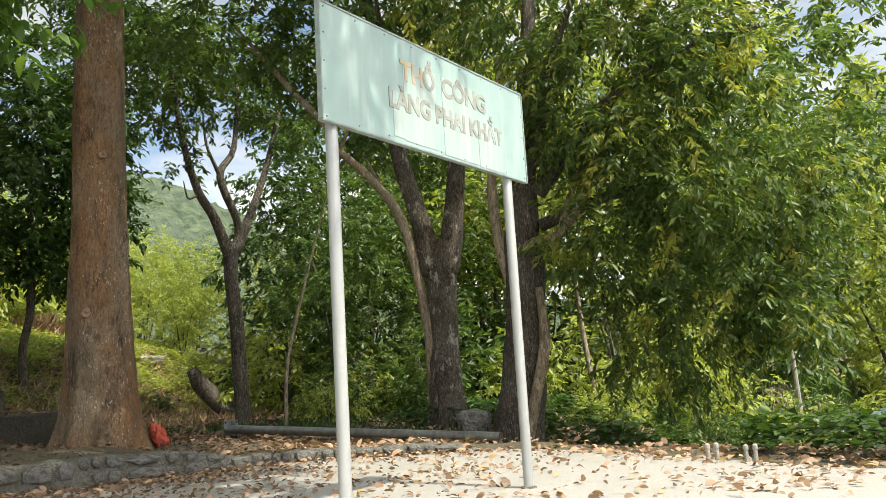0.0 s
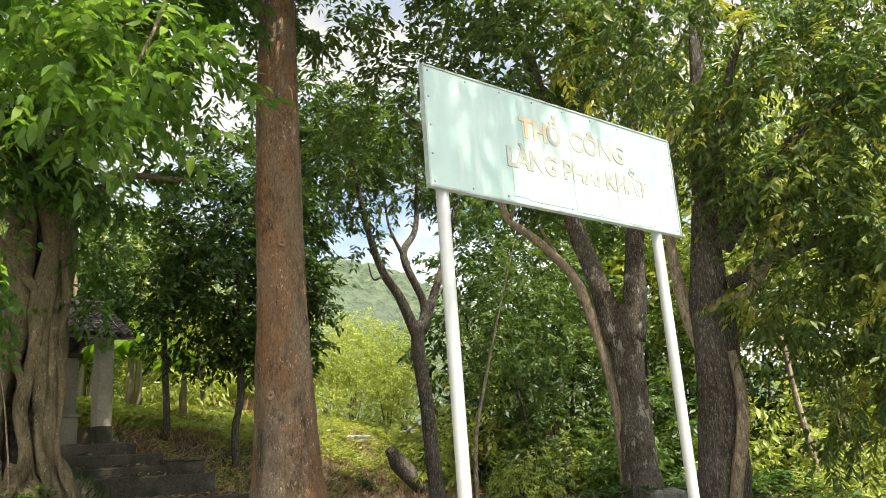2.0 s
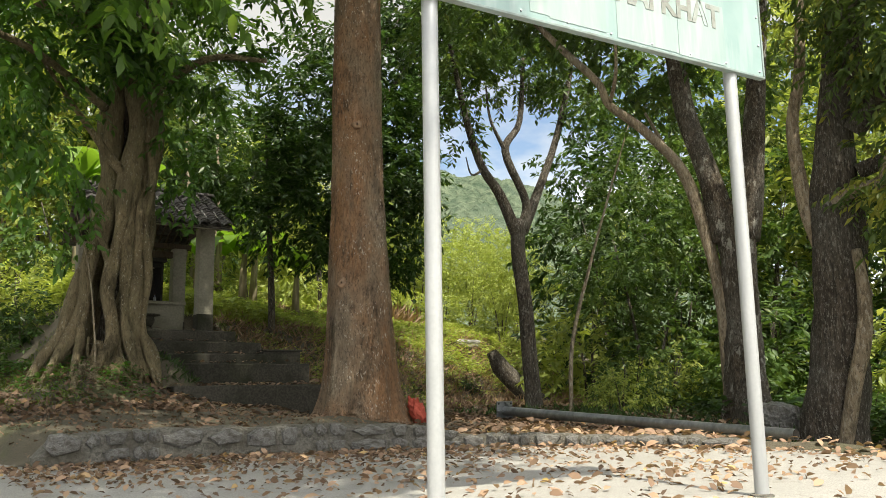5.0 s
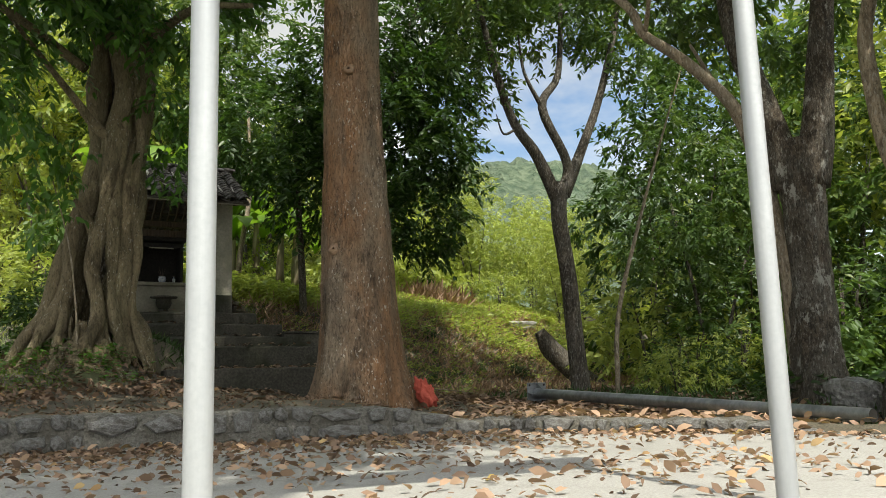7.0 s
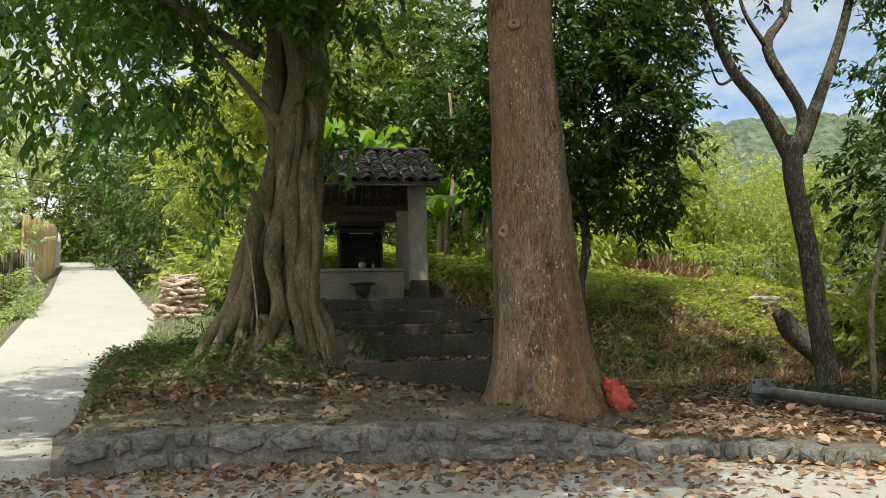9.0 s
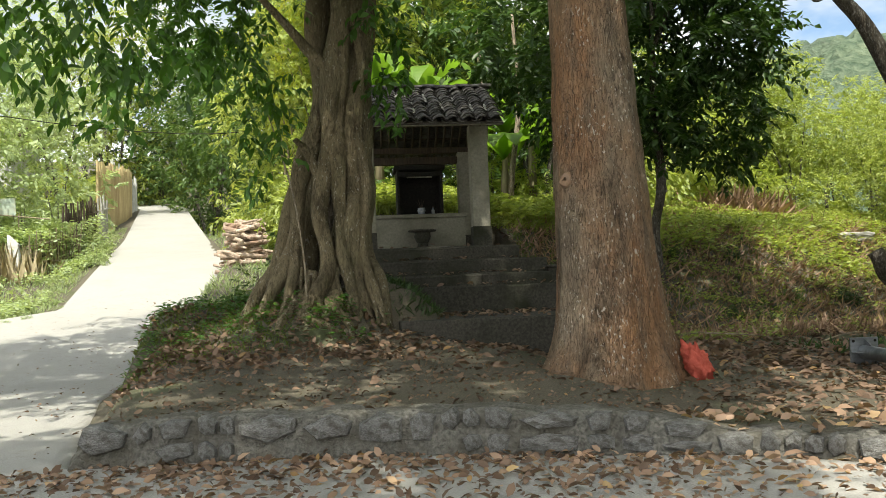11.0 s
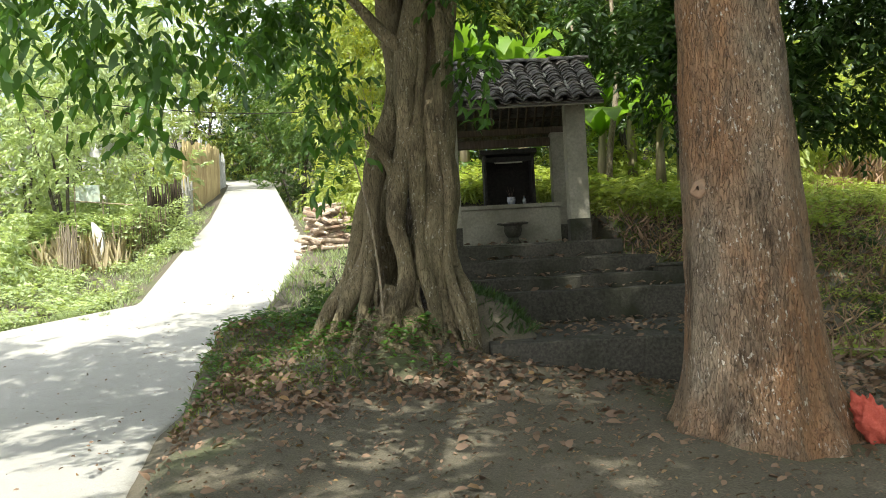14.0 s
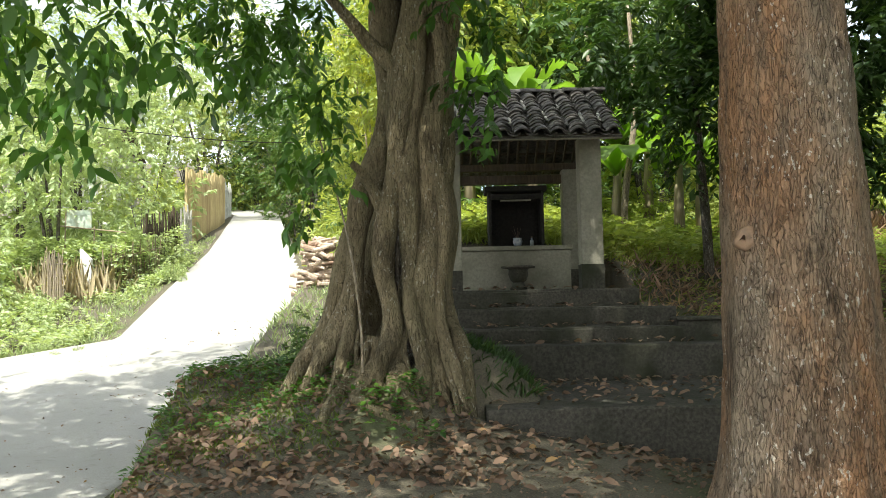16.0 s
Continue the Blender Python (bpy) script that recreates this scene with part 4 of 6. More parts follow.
# unseen crown overhead, added to shade the yard
crown(fig, [(3.5, 0.3, 7.3, 1.8, 1.0, 0.5), (4.9, 1.3, 7.5, 1.3, 0.9, 0.5), (2.0, 2.4, 7.0, 1.6, 1.2, 0.6), (4.3, 2.6, 7.3, 1.4, 0.8, 0.5), (4.4, 0.7, 7.7, 1.4, 1.0, 0.4), (6.0, 1.5, 7.8, 0.9, 0.7, 0.4)], 1500, 12, 0.17, L_FIG, 24, twig=0.45, near=True)
# unseen crown above the road, added to shade the slab
crown(fig, [(0.4, 10.2, 7.6, 1.7, 1.5, 0.7), (-1.2, 9.0, 7.9, 1.7, 1.6, 0.7), (-2.6, 9.8, 8.0, 1.3, 1.3, 0.6), (0.2, 8.0, 7.7, 1.5, 1.3, 0.6), (-1.2, 7.2, 8.0, 1.3, 1.2, 0.6)], 2100, 12, 0.17, L_FIG, 27, twig=0.45)
crown(fig, [(5.35, 10.35, 3.35, 0.22, 0.2, 0.25), (5.15, 10.2, 3.9, 0.3, 0.2, 0.3), (4.15, 10.1, 3.0, 0.25, 0.2, 0.35), (3.95, 10.0, 2.5, 0.2, 0.15, 0.3)], 60, 8, 0.14, L_FIG, 28, twig=0.35, droop=0.8, near=True, hollow=0.2)
crown(fig, [(4.03, 10.0, 2.97, 0.16, 0.15, 0.35), (4.22, 10.0, 2.65, 0.1, 0.1, 0.3), (3.85, 10.0, 2.75, 0.14, 0.1, 0.2), (3.5, 10.0, 3.4, 0.45, 0.3, 0.3), (3.75, 10.1, 3.2, 0.3, 0.2, 0.3), (5.25, 10.0, 2.98, 0.16, 0.1, 0.12), (5.42, 10.0, 2.75, 0.06, 0.06, 0.12)],
      52, 9, 0.13, L_FIG, 29, twig=0.35, droop=0.8, near=True, hollow=0.15)
crown(fig, [(2.85, 8.0, 2.8, 0.35, 0.3, 0.25), (3.02, 8.0, 2.5, 0.2, 0.2, 0.22), (3.4, 8.0, 3.0, 0.4, 0.3, 0.15), (2.55, 8.0, 3.0, 0.5, 0.4, 0.3), (2.3, 7.4, 2.9, 0.4, 0.4, 0.3)], 62, 9, 0.13, L_FIG, 30, twig=0.4, droop=0.75, near=True, hollow=0.15)
# further unseen limb and crown, added to shade the yard's left
limbs(fig, [[(4.0, 1.6, 7.2, 0.03), (3.2, 0.6, 7.7, 0.025), (2.4, -0.8, 8.0, 0.012)]], M_FIGBARK, 6, 0.05, 170)
crown(fig, [(3.3, 0.6, 7.8, 1.0, 1.3, 0.5), (2.4, -0.8, 8.0, 1.0, 1.2, 0.5), (2.5, 1.8, 7.6, 1.0, 1.0, 0.5), (1.6, 0.6, 7.9, 1.0, 1.2, 0.5)], 900, 12, 0.17, L_FIG, 38, twig=0.45)
# unseen sprig added so that leaf shadows fall on the sign
crown(fig, [(4.12, 1.25, 4.5, 0.22, 0.15, 0.3), (4.62, 1.15, 4.75, 0.16, 0.12, 0.18)], 9, 8, 0.2, L_FIG, 25, twig=0.35, droop=0.9, near=True, hollow=0.1)

# ---- the slim forked tree ----
def nearer(p, k=0.8726, c=(3.6, 0.22, 0.47)):
    """The tree was laid out on a farther plane; bring it in, sizes and all."""
    return tuple(c[n] + (p[n] - c[n]) * k for n in range(3)) + tuple(r * k for r in p[3:])


fork = thing("forked_tree", "slim dark tree forking into a Y above a lichen-spotted base", "tree", (11.33, 10.5, 0.2))
part("trunk", tube(smooth_path([nearer(p) for p in [(12.62, 12.0, -0.1, 0.22), (12.55, 12.0, 0.6, 0.16), (12.46, 12.0, 2.0, 0.14), (12.3, 12.0, 3.3, 0.15), (12.38, 12.0, 3.9, 0.16)]], 6), 14, 0.05, 2), M_BARKDARK, fork, smooth=True)
limbs(fork, [[nearer(p) for p in q] for q in [[(12.34, 12, 3.5, 0.13), (11.9, 12.0, 4.35, 0.1), (11.45, 12.0, 4.9, 0.085), (11.1, 12.0, 5.8, 0.07), (10.6, 11.8, 7.2, 0.04)],
             [(12.4, 12, 3.7, 0.12), (12.55, 12.0, 4.3, 0.085), (12.05, 12.0, 5.3, 0.08), (12.45, 12.0, 6.0, 0.065), (12.6, 12, 7.4, 0.04)],
             [(12.42, 12, 3.7, 0.12), (12.9, 12.0, 4.6, 0.09), (13.4, 12.0, 5.7, 0.075), (13.8, 12.0, 6.9, 0.06), (14.3, 12.2, 8.2, 0.03)],
             [(12.05, 12.0, 5.3, 0.05), (11.7, 12.0, 5.9, 0.03), (11.6, 12, 6.6, 0.015)],
             [(11.5, 12.0, 4.85, 0.03), (11.2, 12.0, 4.7, 0.02), (11.0, 11.9, 5.0, 0.01)]]], M_BARKDARK, 10, 0.05, 90)
crown(fork, [nearer(p) for p in [(10.6, 11.8, 7.3, 1.0, 0.9, 0.7), (12.4, 12.3, 8.3, 1.4, 1.3, 0.6), (14.4, 12.2, 7.9, 1.4, 1.2, 0.9), (10.8, 12, 6.4, 0.6, 0.6, 0.4), (14.0, 12.1, 6.7, 0.6, 0.6, 0.4), (11.1, 12.1, 5.6, 0.4, 0.4, 0.3), (11.6, 12.3, 7.2, 0.7, 0.7, 0.4), (12.5, 12.4, 7.1, 0.7, 0.7, 0.35), (13.3, 12.3, 7.4, 0.7, 0.7, 0.4), (10.9, 12.3, 8.4, 1.0, 0.9, 0.6)]], 1150, 12, 0.14, L_MID, 31, twig=0.45)

# ---- leaning pale tree and big dark tree behind the pole ----
pale = thing("leaning_tree", "leaning tree with smooth pale bark arching over the yard", "tree", (10.85, 6.05, 0.0))
part("trunk", tube(smooth_path([(10.9, 6.1, -0.1, 0.1), (10.83, 6.05, 0.7, 0.085), (10.78, 6.03, 1.4, 0.08), (10.74, 6.1, 2.1, 0.078), (10.65, 6.2, 2.8, 0.076), (10.5, 6.3, 3.3, 0.074), (10.2, 6.4, 3.64, 0.064), (9.85, 6.5, 3.9, 0.055), (9.56, 6.6, 4.1, 0.052), (9.46, 6.7, 4.42, 0.05), (9.2, 7.2, 5.1, 0.042), (8.9, 8.0, 6.2, 0.02)], 6), 12, 0.06, 4), M_BARKPALE, pale, smooth=True)
limbs(pale, [[(10.62, 6.22, 2.95, 0.035), (10.5, 6.45, 3.5, 0.03), (10.45, 6.8, 4.2, 0.02)], [(9.58, 6.6, 4.1, 0.03), (9.3, 6.2, 4.35, 0.022), (9.0, 5.9, 4.8, 0.01)]], M_BARKPALE, 8, 0.05, 92)
crown(pale, [(9.1, 7.9, 6.3, 1.3, 1.3, 0.8), (9.5, 6.9, 5.6, 0.9, 0.9, 0.5)], 420, 12, 0.14, L_MID, 33, twig=0.45)
dark = thing("double_stemmed_tree", "large dark tree splitting into two stems, pale lichen on the bark", "tree", (10.9, 5.85, 0.0))
part("trunk", flared_trunk(10.88, 5.85, [(-0.2, 0.38), (0.2, 0.29), (0.7, 0.235), (1.4, 0.21), (2.1, 0.215), (2.55, 0.235), (2.85, 0.19)], 5, 12, (0.01, 0.0), 40, 0.2, 0.05, 0.02, 8), M_BARKLICHEN, dark, smooth=True)
limbs(dark, [[(10.84, 5.95, 2.35, 0.19), (10.76, 6.05, 3.1, 0.155), (10.62, 6.28, 4.1, 0.13), (10.6, 6.45, 5.4, 0.11), (10.4, 6.9, 8, 0.05)],
             [(10.95, 5.78, 2.35, 0.19), (11.02, 5.66, 3.1, 0.15), (11.1, 5.55, 4.2, 0.125), (11.2, 5.4, 5.8, 0.1), (11.4, 5.1, 8, 0.05)],
             [(10.6, 6.4, 5.0, 0.07), (9.9, 6.0, 5.7, 0.05), (9.2, 5.6, 6.2, 0.02)]], M_BARKLICHEN, 14, 0.06, 95)
crown(dark, [(10.6, 6.8, 7.2, 2.0, 1.8, 1.4), (11.5, 5.1, 7.6, 2.0, 1.8, 1.5), (9.4, 5.6, 6.3, 1.1, 1.1, 0.6), (11.9, 7.0, 5.2, 1.2, 1.2, 0.9), (10.5, 6.9, 5.1, 0.7, 0.7, 0.5)], 2100, 12, 0.145, L_MID, 35, twig=0.45)

# ---- the big tree at the end of the yard ----
def drawn_in(p, k=0.742, c=(1.2, -0.55, 0.77)):
    return (c[0] + (p[0] - c[0]) * k, c[1] + (p[1] - c[1]) * k + 0.25, c[2] + (p[2] - c[2]) * k) + tuple(r * k for r in p[3:])


big = thing("spreading_tree", "broad ivy-dark tree with drooping feathery foliage, sunny clumps painted yellow-green", "tree", (10.4, 4.4, 0.0))
part("trunk", tube(smooth_path([(10.42, 4.5, -0.5, 0.4), (10.4, 4.47, 0.1, 0.32), (10.4, 4.38, 0.7, 0.28), (10.4, 4.28, 1.4, 0.27), (10.4, 4.24, 2.1, 0.26), (10.4, 4.22, 2.7, 0.22), (10.42, 4.17, 3.4, 0.18), (10.5, 4.05, 4.6, 0.13), (10.5, 3.9, 6.2, 0.07)], 6), 28, 0.06, 14), M_BARKDARK, big, smooth=True)
limbs(big, [[(10.32, 4.33, 1.3, 0.09), (10.3, 4.36, 1.8, 0.08), (10.3, 4.42, 2.1, 0.08), (10.3, 4.54, 2.65, 0.075), (10.32, 4.6, 3.4, 0.07), (10.35, 4.46, 4.05, 0.06), (10.4, 4.4, 5.2, 0.03)],
            [(10.28, 4.28, 2.3, 0.08), (10.22, 4.0, 2.48, 0.075), (10.2, 3.62, 2.53, 0.065), (10.2, 3.3, 2.9, 0.05), (10.2, 3.0, 3.5, 0.03)],
            [(10.2, 3.6, 2.53, 0.045), (10.2, 3.5, 2.85, 0.035), (10.22, 3.3, 3.3, 0.02)],
            [(10.22, 4.3, -0.1, 0.08), (10.2, 4.12, 0.5, 0.075), (10.2, 3.98, 0.95, 0.07), (10.22, 3.93, 1.4, 0.065), (10.25, 3.98, 1.9, 0.05)]], M_BARKPALE, 12, 0.08, 110)
limbs(big, [[drawn_in(p) for p in q] for q in ([(13.6, 5.2, 4.0, 0.16), (13.6, 4.0, 5.2, 0.12), (13.7, 2.6, 5.9, 0.08), (13.8, 1.2, 6.1, 0.04)],
                                               [(13.6, 5.2, 4.6, 0.14), (12.8, 4.4, 6.0, 0.09), (12.0, 3.4, 7.0, 0.04)],
                                               [(13.6, 5.2, 3.4, 0.12), (14.2, 3.8, 3.9, 0.08), (14.6, 2.4, 3.8, 0.04)])], M_BARKDARK, 10, 0.06, 115)
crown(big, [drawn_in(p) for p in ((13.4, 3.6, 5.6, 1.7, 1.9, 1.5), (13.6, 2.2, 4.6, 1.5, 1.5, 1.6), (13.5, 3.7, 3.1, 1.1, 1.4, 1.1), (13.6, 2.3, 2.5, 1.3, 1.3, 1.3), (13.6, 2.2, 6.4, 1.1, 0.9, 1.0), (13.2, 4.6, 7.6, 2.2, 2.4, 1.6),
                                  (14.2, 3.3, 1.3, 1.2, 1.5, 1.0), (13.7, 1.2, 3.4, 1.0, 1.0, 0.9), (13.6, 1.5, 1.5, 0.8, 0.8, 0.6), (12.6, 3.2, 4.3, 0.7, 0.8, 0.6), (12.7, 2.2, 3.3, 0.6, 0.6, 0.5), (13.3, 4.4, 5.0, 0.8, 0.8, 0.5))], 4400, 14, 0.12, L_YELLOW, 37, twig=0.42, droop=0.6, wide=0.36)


# ---- shrubs and woods ----
def shrub(name, label, x, y, blobs, n, per, leaf, material, seed, stems=4, height=1.2, category="shrub", group="", wood=None, **kw):
    z = at_land(x, y)
    t = thing(name, label, category, (x, y, z), group)
    r = random.Random(seed)
    for k in range(stems):
        a = r.uniform(0, 6.28)
        s1 = r.uniform(0.1, 0.3)
        pts = [(x + 0.05 * math.cos(a), y + 0.05 * math.sin(a), z - 0.1, 0.02 * height ** 0.7), (x + s1 * math.cos(a) * height * 0.5, y + s1 * math.sin(a) * height * 0.5, z + height * 0.5, 0.014 * height ** 0.7),
               (x + s1 * 2 * math.cos(a) * height * 0.6, y + s1 * 2 * math.sin(a) * height * 0.6, z + height, 0.005)]
        part("stem", tube(smooth_path(pts, 3), 6, 0.05, k), wood or M_BARKDARK, t, smooth=True)
    crown(t, [(x + b[0], y + b[1], z + b[2], b[3], b[4], b[5]) for b in blobs], n, per, leaf, material, seed, **kw)
    return t


def put(ob, x, y, rot, sc):
    m = pose(x, y, at_land(x, y) - 0.05, 0, 0, rot)
    c = copy_thing(ob, m)
    c.scale = (sc, sc, sc)
    return c


BUSH = [(0, 0, 0.7, 0.7, 0.7, 0.6), (0.5, 0.3, 0.5, 0.5, 0.5, 0.45), (-0.5, 0.1, 0.55, 0.5, 0.5, 0.5), (0.1, -0.4, 0.4, 0.5, 0.45, 0.4)]
bush_a = shrub("bush", "leafy green bush on the slope", 14.6, 8.6, BUSH, 230, 12, 0.13, L_MID, 51, group="bushes on the slope", twig=0.35)
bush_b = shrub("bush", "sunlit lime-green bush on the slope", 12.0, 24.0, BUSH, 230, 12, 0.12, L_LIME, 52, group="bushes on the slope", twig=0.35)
bush_d = shrub("bush", "green bush by the road, pale with painted sun glare", -6.4, 25.2, BUSH, 230, 12, 0.12, L_PALE, 54, group="bushes on the slope", twig=0.35)
# same bush with its shade put into a darker leaf colour
bush_c = shrub("bush", "dark leafy bush in the shade", 15.4, 9.6, BUSH, 230, 12, 0.14, L_DARK, 53, group="bushes on the slope", twig=0.35)
rnd = random.Random(77)
for x, y, s, kind in ((14.0, 23.2, 0.9, 1), (15.6, 22.9, 1.0, 1), (17.0, 21.7, 1.0, 1), (12.6, 23.2, 0.9, 1), (18.4, 20.6, 1.0, 1), (11.0, 22.8, 0.8, 1), (9.6, 21.6, 0.7, 1), (19.6, 19.4, 0.9, 1), (10.2, 15.2, 0.22, 0), (11.6, 15.8, 0.2, 2), (12.4, 17.2, 0.28, 1), (13.6, 16.4, 0.22, 0), (9.6, 17.0, 0.3, 1), (11.0, 18.6, 0.3, 1), (14.6, 19.0, 0.3, 1), (16.0, 20.2, 0.35, 1), (12.8, 20.6, 0.3, 1), (10.4, 13.4, 0.16, 2), (11.9, 14.4, 0.18, 0), (13.0, 14.6, 0.2, 2), (15.6, 17.0, 0.3, 0), (17.2, 18.8, 0.4, 1), (9.2, 13.9, 0.16, 0), (13.9, 9.6, 0.9, 1), (14.8, 8.4, 1.3, 0), (11.9, 8.9, 0.55, 1), (12.7, 9.4, 0.8, 0), (15.8, 11, 1.6, 0), (14.6, 12.4, 1.7, 1), (16.4, 9, 1.7, 0), (15.6, 6.9, 1.3, 1), (16.4, 5.2, 1.5, 1), (14.8, 3.4, 1.0, 1),
                      (15.2, 1.8, 1.1, 0), (10.4, 24.7, 1.62, 1), (13.6, 24.4, 2.03, 1), (15.2, 23.2, 1.49, 1), (7.8, 19.0, 1.0, 1), (11.2, 27.2, 2.16, 1), (13, 22, 2.2, 1), (17, 26.2, 1.76, 1), (9.9, 22.8, 0.94, 0), (17.5, 15, 2.2, 2),
                      (18.5, 12, 2.2, 0), (18, 7.5, 2.2, 2), (19, 5.0, 1.6, 1), (4.2, 17.4, 1.0, 1), (4.4, 20, 1.5, 1), (3.5, 24.6, 1.6, 1), (3.0, 25.6, 1.2, 1), (3.4, 28, 1.7, 1), (2.6, 33, 2.2, 1),
                      (1.4, 40, 2.6, 1), (3.6, 29, 2.6, 0), (4.2, 15.8, 0.8, 2), (3.6, 14.0, 0.7, 0), (5.2, 19, 1.5, 0), (7.2, 22, 1.8, 0), (-1.9, 17.6, 0.6, 1), (-2.8, 19.2, 0.9, 0), (-3.6, 21.5, 1.1, 1), (-3.2, 24.5, 1.1, 0),
                      (-4.8, 18.2, 1.0, 1), (-5.6, 20.5, 1.3, 0), (-6.8, 23, 1.5, 1), (-6.5, 27.5, 1.8, 0), (-5.2, 31, 1.5, 1), (-8.5, 20, 1.6, 0), (-9, 31, 2.4, 1), (-7.5, 38, 2.4, 0), (-12, 26, 2.6, 0), (-4.0, 17.0, 0.7, 0), (-3.4, 20.6, 1.2, 0), (-4.4, 22.6, 1.4, 0), (-4.6, 26.4, 1.5, 0), (-3.6, 28.6, 1.0, 0), (-2.6, 20.3, 0.8, 0), (-6.4, 21.6, 1.6, 0), (-2.9, 23.2, 0.7, 0),
                      (11.9, 21.8, 0.61, 1), (9.7, 21.8, 0.47, 1), (-9, 64, 3.2, 1), (-7.2, 65, 3, 0), (-11.5, 65, 3.2, 0), (-13.5, 62, 3, 1), (-5, 63, 2.8, 1), (0.4, 47, 2.6, 1), (-9.9, 44, 2.2, 1), (-1.45, 17.25, 0.35, 1), (-1.2, 17.55, 0.42, 1), (-1.95, 17.6, 0.45, 1), (-1.0, 18.7, 0.33, 1), (-2.7, 17.2, 0.5, 1), (-1.3, 19.5, 0.4, 1), (-1.9, 20.6, 0.5, 1), (-2.4, 22.3, 0.5, 1), (-2.5, 26, 0.6, 1),
                      (13.2, 3.0, 0.6, 0), (13.0, 4.2, 0.5, 1), (12.6, 2.0, 0.45, 1), (12.4, 5.2, 0.35, 0), (14.2, 0.6, 0.6, 0), (12.0, 6.4, 0.3, 1), (14.4, 4.4, 0.8, 1), (16, -0.4, 1.0, 1), (16.6, 2.6, 1.0, 1), (23.5, 0.6, 2.0, 1), (25.5, 5, 2.2, 0), (28, -3, 2.6, 1), (33, 1, 3, 1), (24, -5, 2.2, 1), (30, 6, 2.8, 0), (38, 4, 3, 1)):
    if -4.9 < x < -0.7 and y < 24.8:
        s *= 0.3
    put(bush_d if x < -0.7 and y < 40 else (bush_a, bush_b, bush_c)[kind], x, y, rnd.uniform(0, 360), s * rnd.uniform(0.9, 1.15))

TREE = [(0, 0, 4.6, 1.9, 1.9, 1.5), (1.2, 0.5, 3.4, 1.3, 1.3, 1.1), (-1.2, 0.3, 3.5, 1.3, 1.3, 1.1), (0.2, -1.2, 3.0, 1.2, 1.2, 0.9), (0.2, 0.8, 6.2, 1.4, 1.4, 1.2), (-0.3, 0.2, 2.0, 1.1, 1.1, 0.8)]
wood_a = shrub("woodland_tree", "dark leafy woodland tree behind the yard", 16.6, 13.4, TREE, 900, 12, 0.19, L_DARK, 61, 3, 4.5, "tree", "trees of the wood", twig=0.5)
wood_b = shrub("woodland_tree", "green leafy woodland tree on the slope", 17.6, 10.2, TREE, 900, 12, 0.18, L_MID, 62, 3, 4.5, "tree", "trees of the wood", twig=0.5)
wood_d = shrub("woodland_tree", "tree beyond the roadside fence, pale with painted sun glare", -5.4, 25.5, TREE, 800, 12, 0.18, L_PALE, 65, 3, 4.5, "tree", "trees of the wood", twig=0.5)
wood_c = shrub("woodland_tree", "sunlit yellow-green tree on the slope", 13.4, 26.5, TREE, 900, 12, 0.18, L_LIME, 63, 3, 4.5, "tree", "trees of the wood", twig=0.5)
for x, y, s, kind in ((17.0, 23.0, 0.6, 2), (15.4, 24.2, 0.65, 2), (18.6, 22.2, 0.55, 2), (20.5, 22.8, 0.55, 2), (13.6, 24.4, 0.7, 2), (19.4, 25, 0.58, 2), (14.4, 10.6, 0.75, 1), (19.5, 14, 1.3, 1), (20.5, 9.5, 1.4, 2), (18.2, 5.4, 1.1, 2), (20.2, 4.4, 1.2, 1), (24, 6, 1.6, 2), (23, 12, 1.6, 2),
                      (9.6, 26.6, 0.94, 2), (12.4, 29, 1.0, 2), (9.2, 25, 1.1, 1), (6.2, 24, 1.2, 2), (4.6, 22.6, 0.9, 2), (3.4, 30, 1.0, 2), (4.6, 27, 1.4, 1), (2.6, 34, 1.4, 2), (1.0, 42, 1.8, 1), (-3.5, 52, 1.8, 1),
                      (-4.6, 60, 2.2, 1), (-12, 62, 2.2, 2), (-8, 68, 2.6, 0), (-11, 48, 1.8, 2), (-9.5, 36, 1.5, 2), (-8.0, 28.5, 1.1, 2), (-13, 33, 2, 2), (-15, 24, 1.9, 2), (-11, 21, 1.3, 1), (-18, 42, 2.4, 1), (8, 33, 1.8, 1),
                      (18, 27, 0.6, 2), (15.6, 26.7, 0.68, 2), (13.6, 26.4, 0.68, 2), (17.3, 24.8, 0.68, 2), (17.7, 19.4, 0.46, 2), (16.3, 24, 0.54, 2), (19.2, 18.2, 0.44, 2), (14.9, 25, 0.61, 2), (20.5, 22, 0.52, 2), (22.4, 24, 0.6, 1), (21.6, 26.4, 0.62, 2), (15, 36, 1.4, 2), (27, 16, 2.0, 1), (-20, 30, 2.4, 1), (3, 50, 2.4, 1), (20, 44, 1.2, 2), (30, 26, 0.9, 2), (30, 4, 2.2, 1), (7.6, 21.8, 1.25, 1), (5.6, 22.6, 1.2, 2), (9.6, 22.6, 1.2, 1), (31, 1, 1.3, 2), (36, 7, 1.6, 1), (40, 3, 2.2, 2), (44, -4, 2.4, 2), (38, -9, 2.0, 1)):
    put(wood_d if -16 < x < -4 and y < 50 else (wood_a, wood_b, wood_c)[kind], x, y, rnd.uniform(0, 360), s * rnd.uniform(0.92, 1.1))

def bamboo_clump(x, y, seed, n=9, h=7.0):
    z = at_land(x, y)
    t = thing("bamboo_clump", "clump of arching bamboo with yellow-green feathery leaves", "bamboo", (x, y, z), "bamboo by the road")
    r = random.Random(seed)
    tips = []
    for k in range(n):
        a, out = r.uniform(0, 6.28), r.uniform(0.6, 2.0)
        dx, dy, hh = math.cos(a), math.sin(a), h * r.uniform(0.7, 1.05)
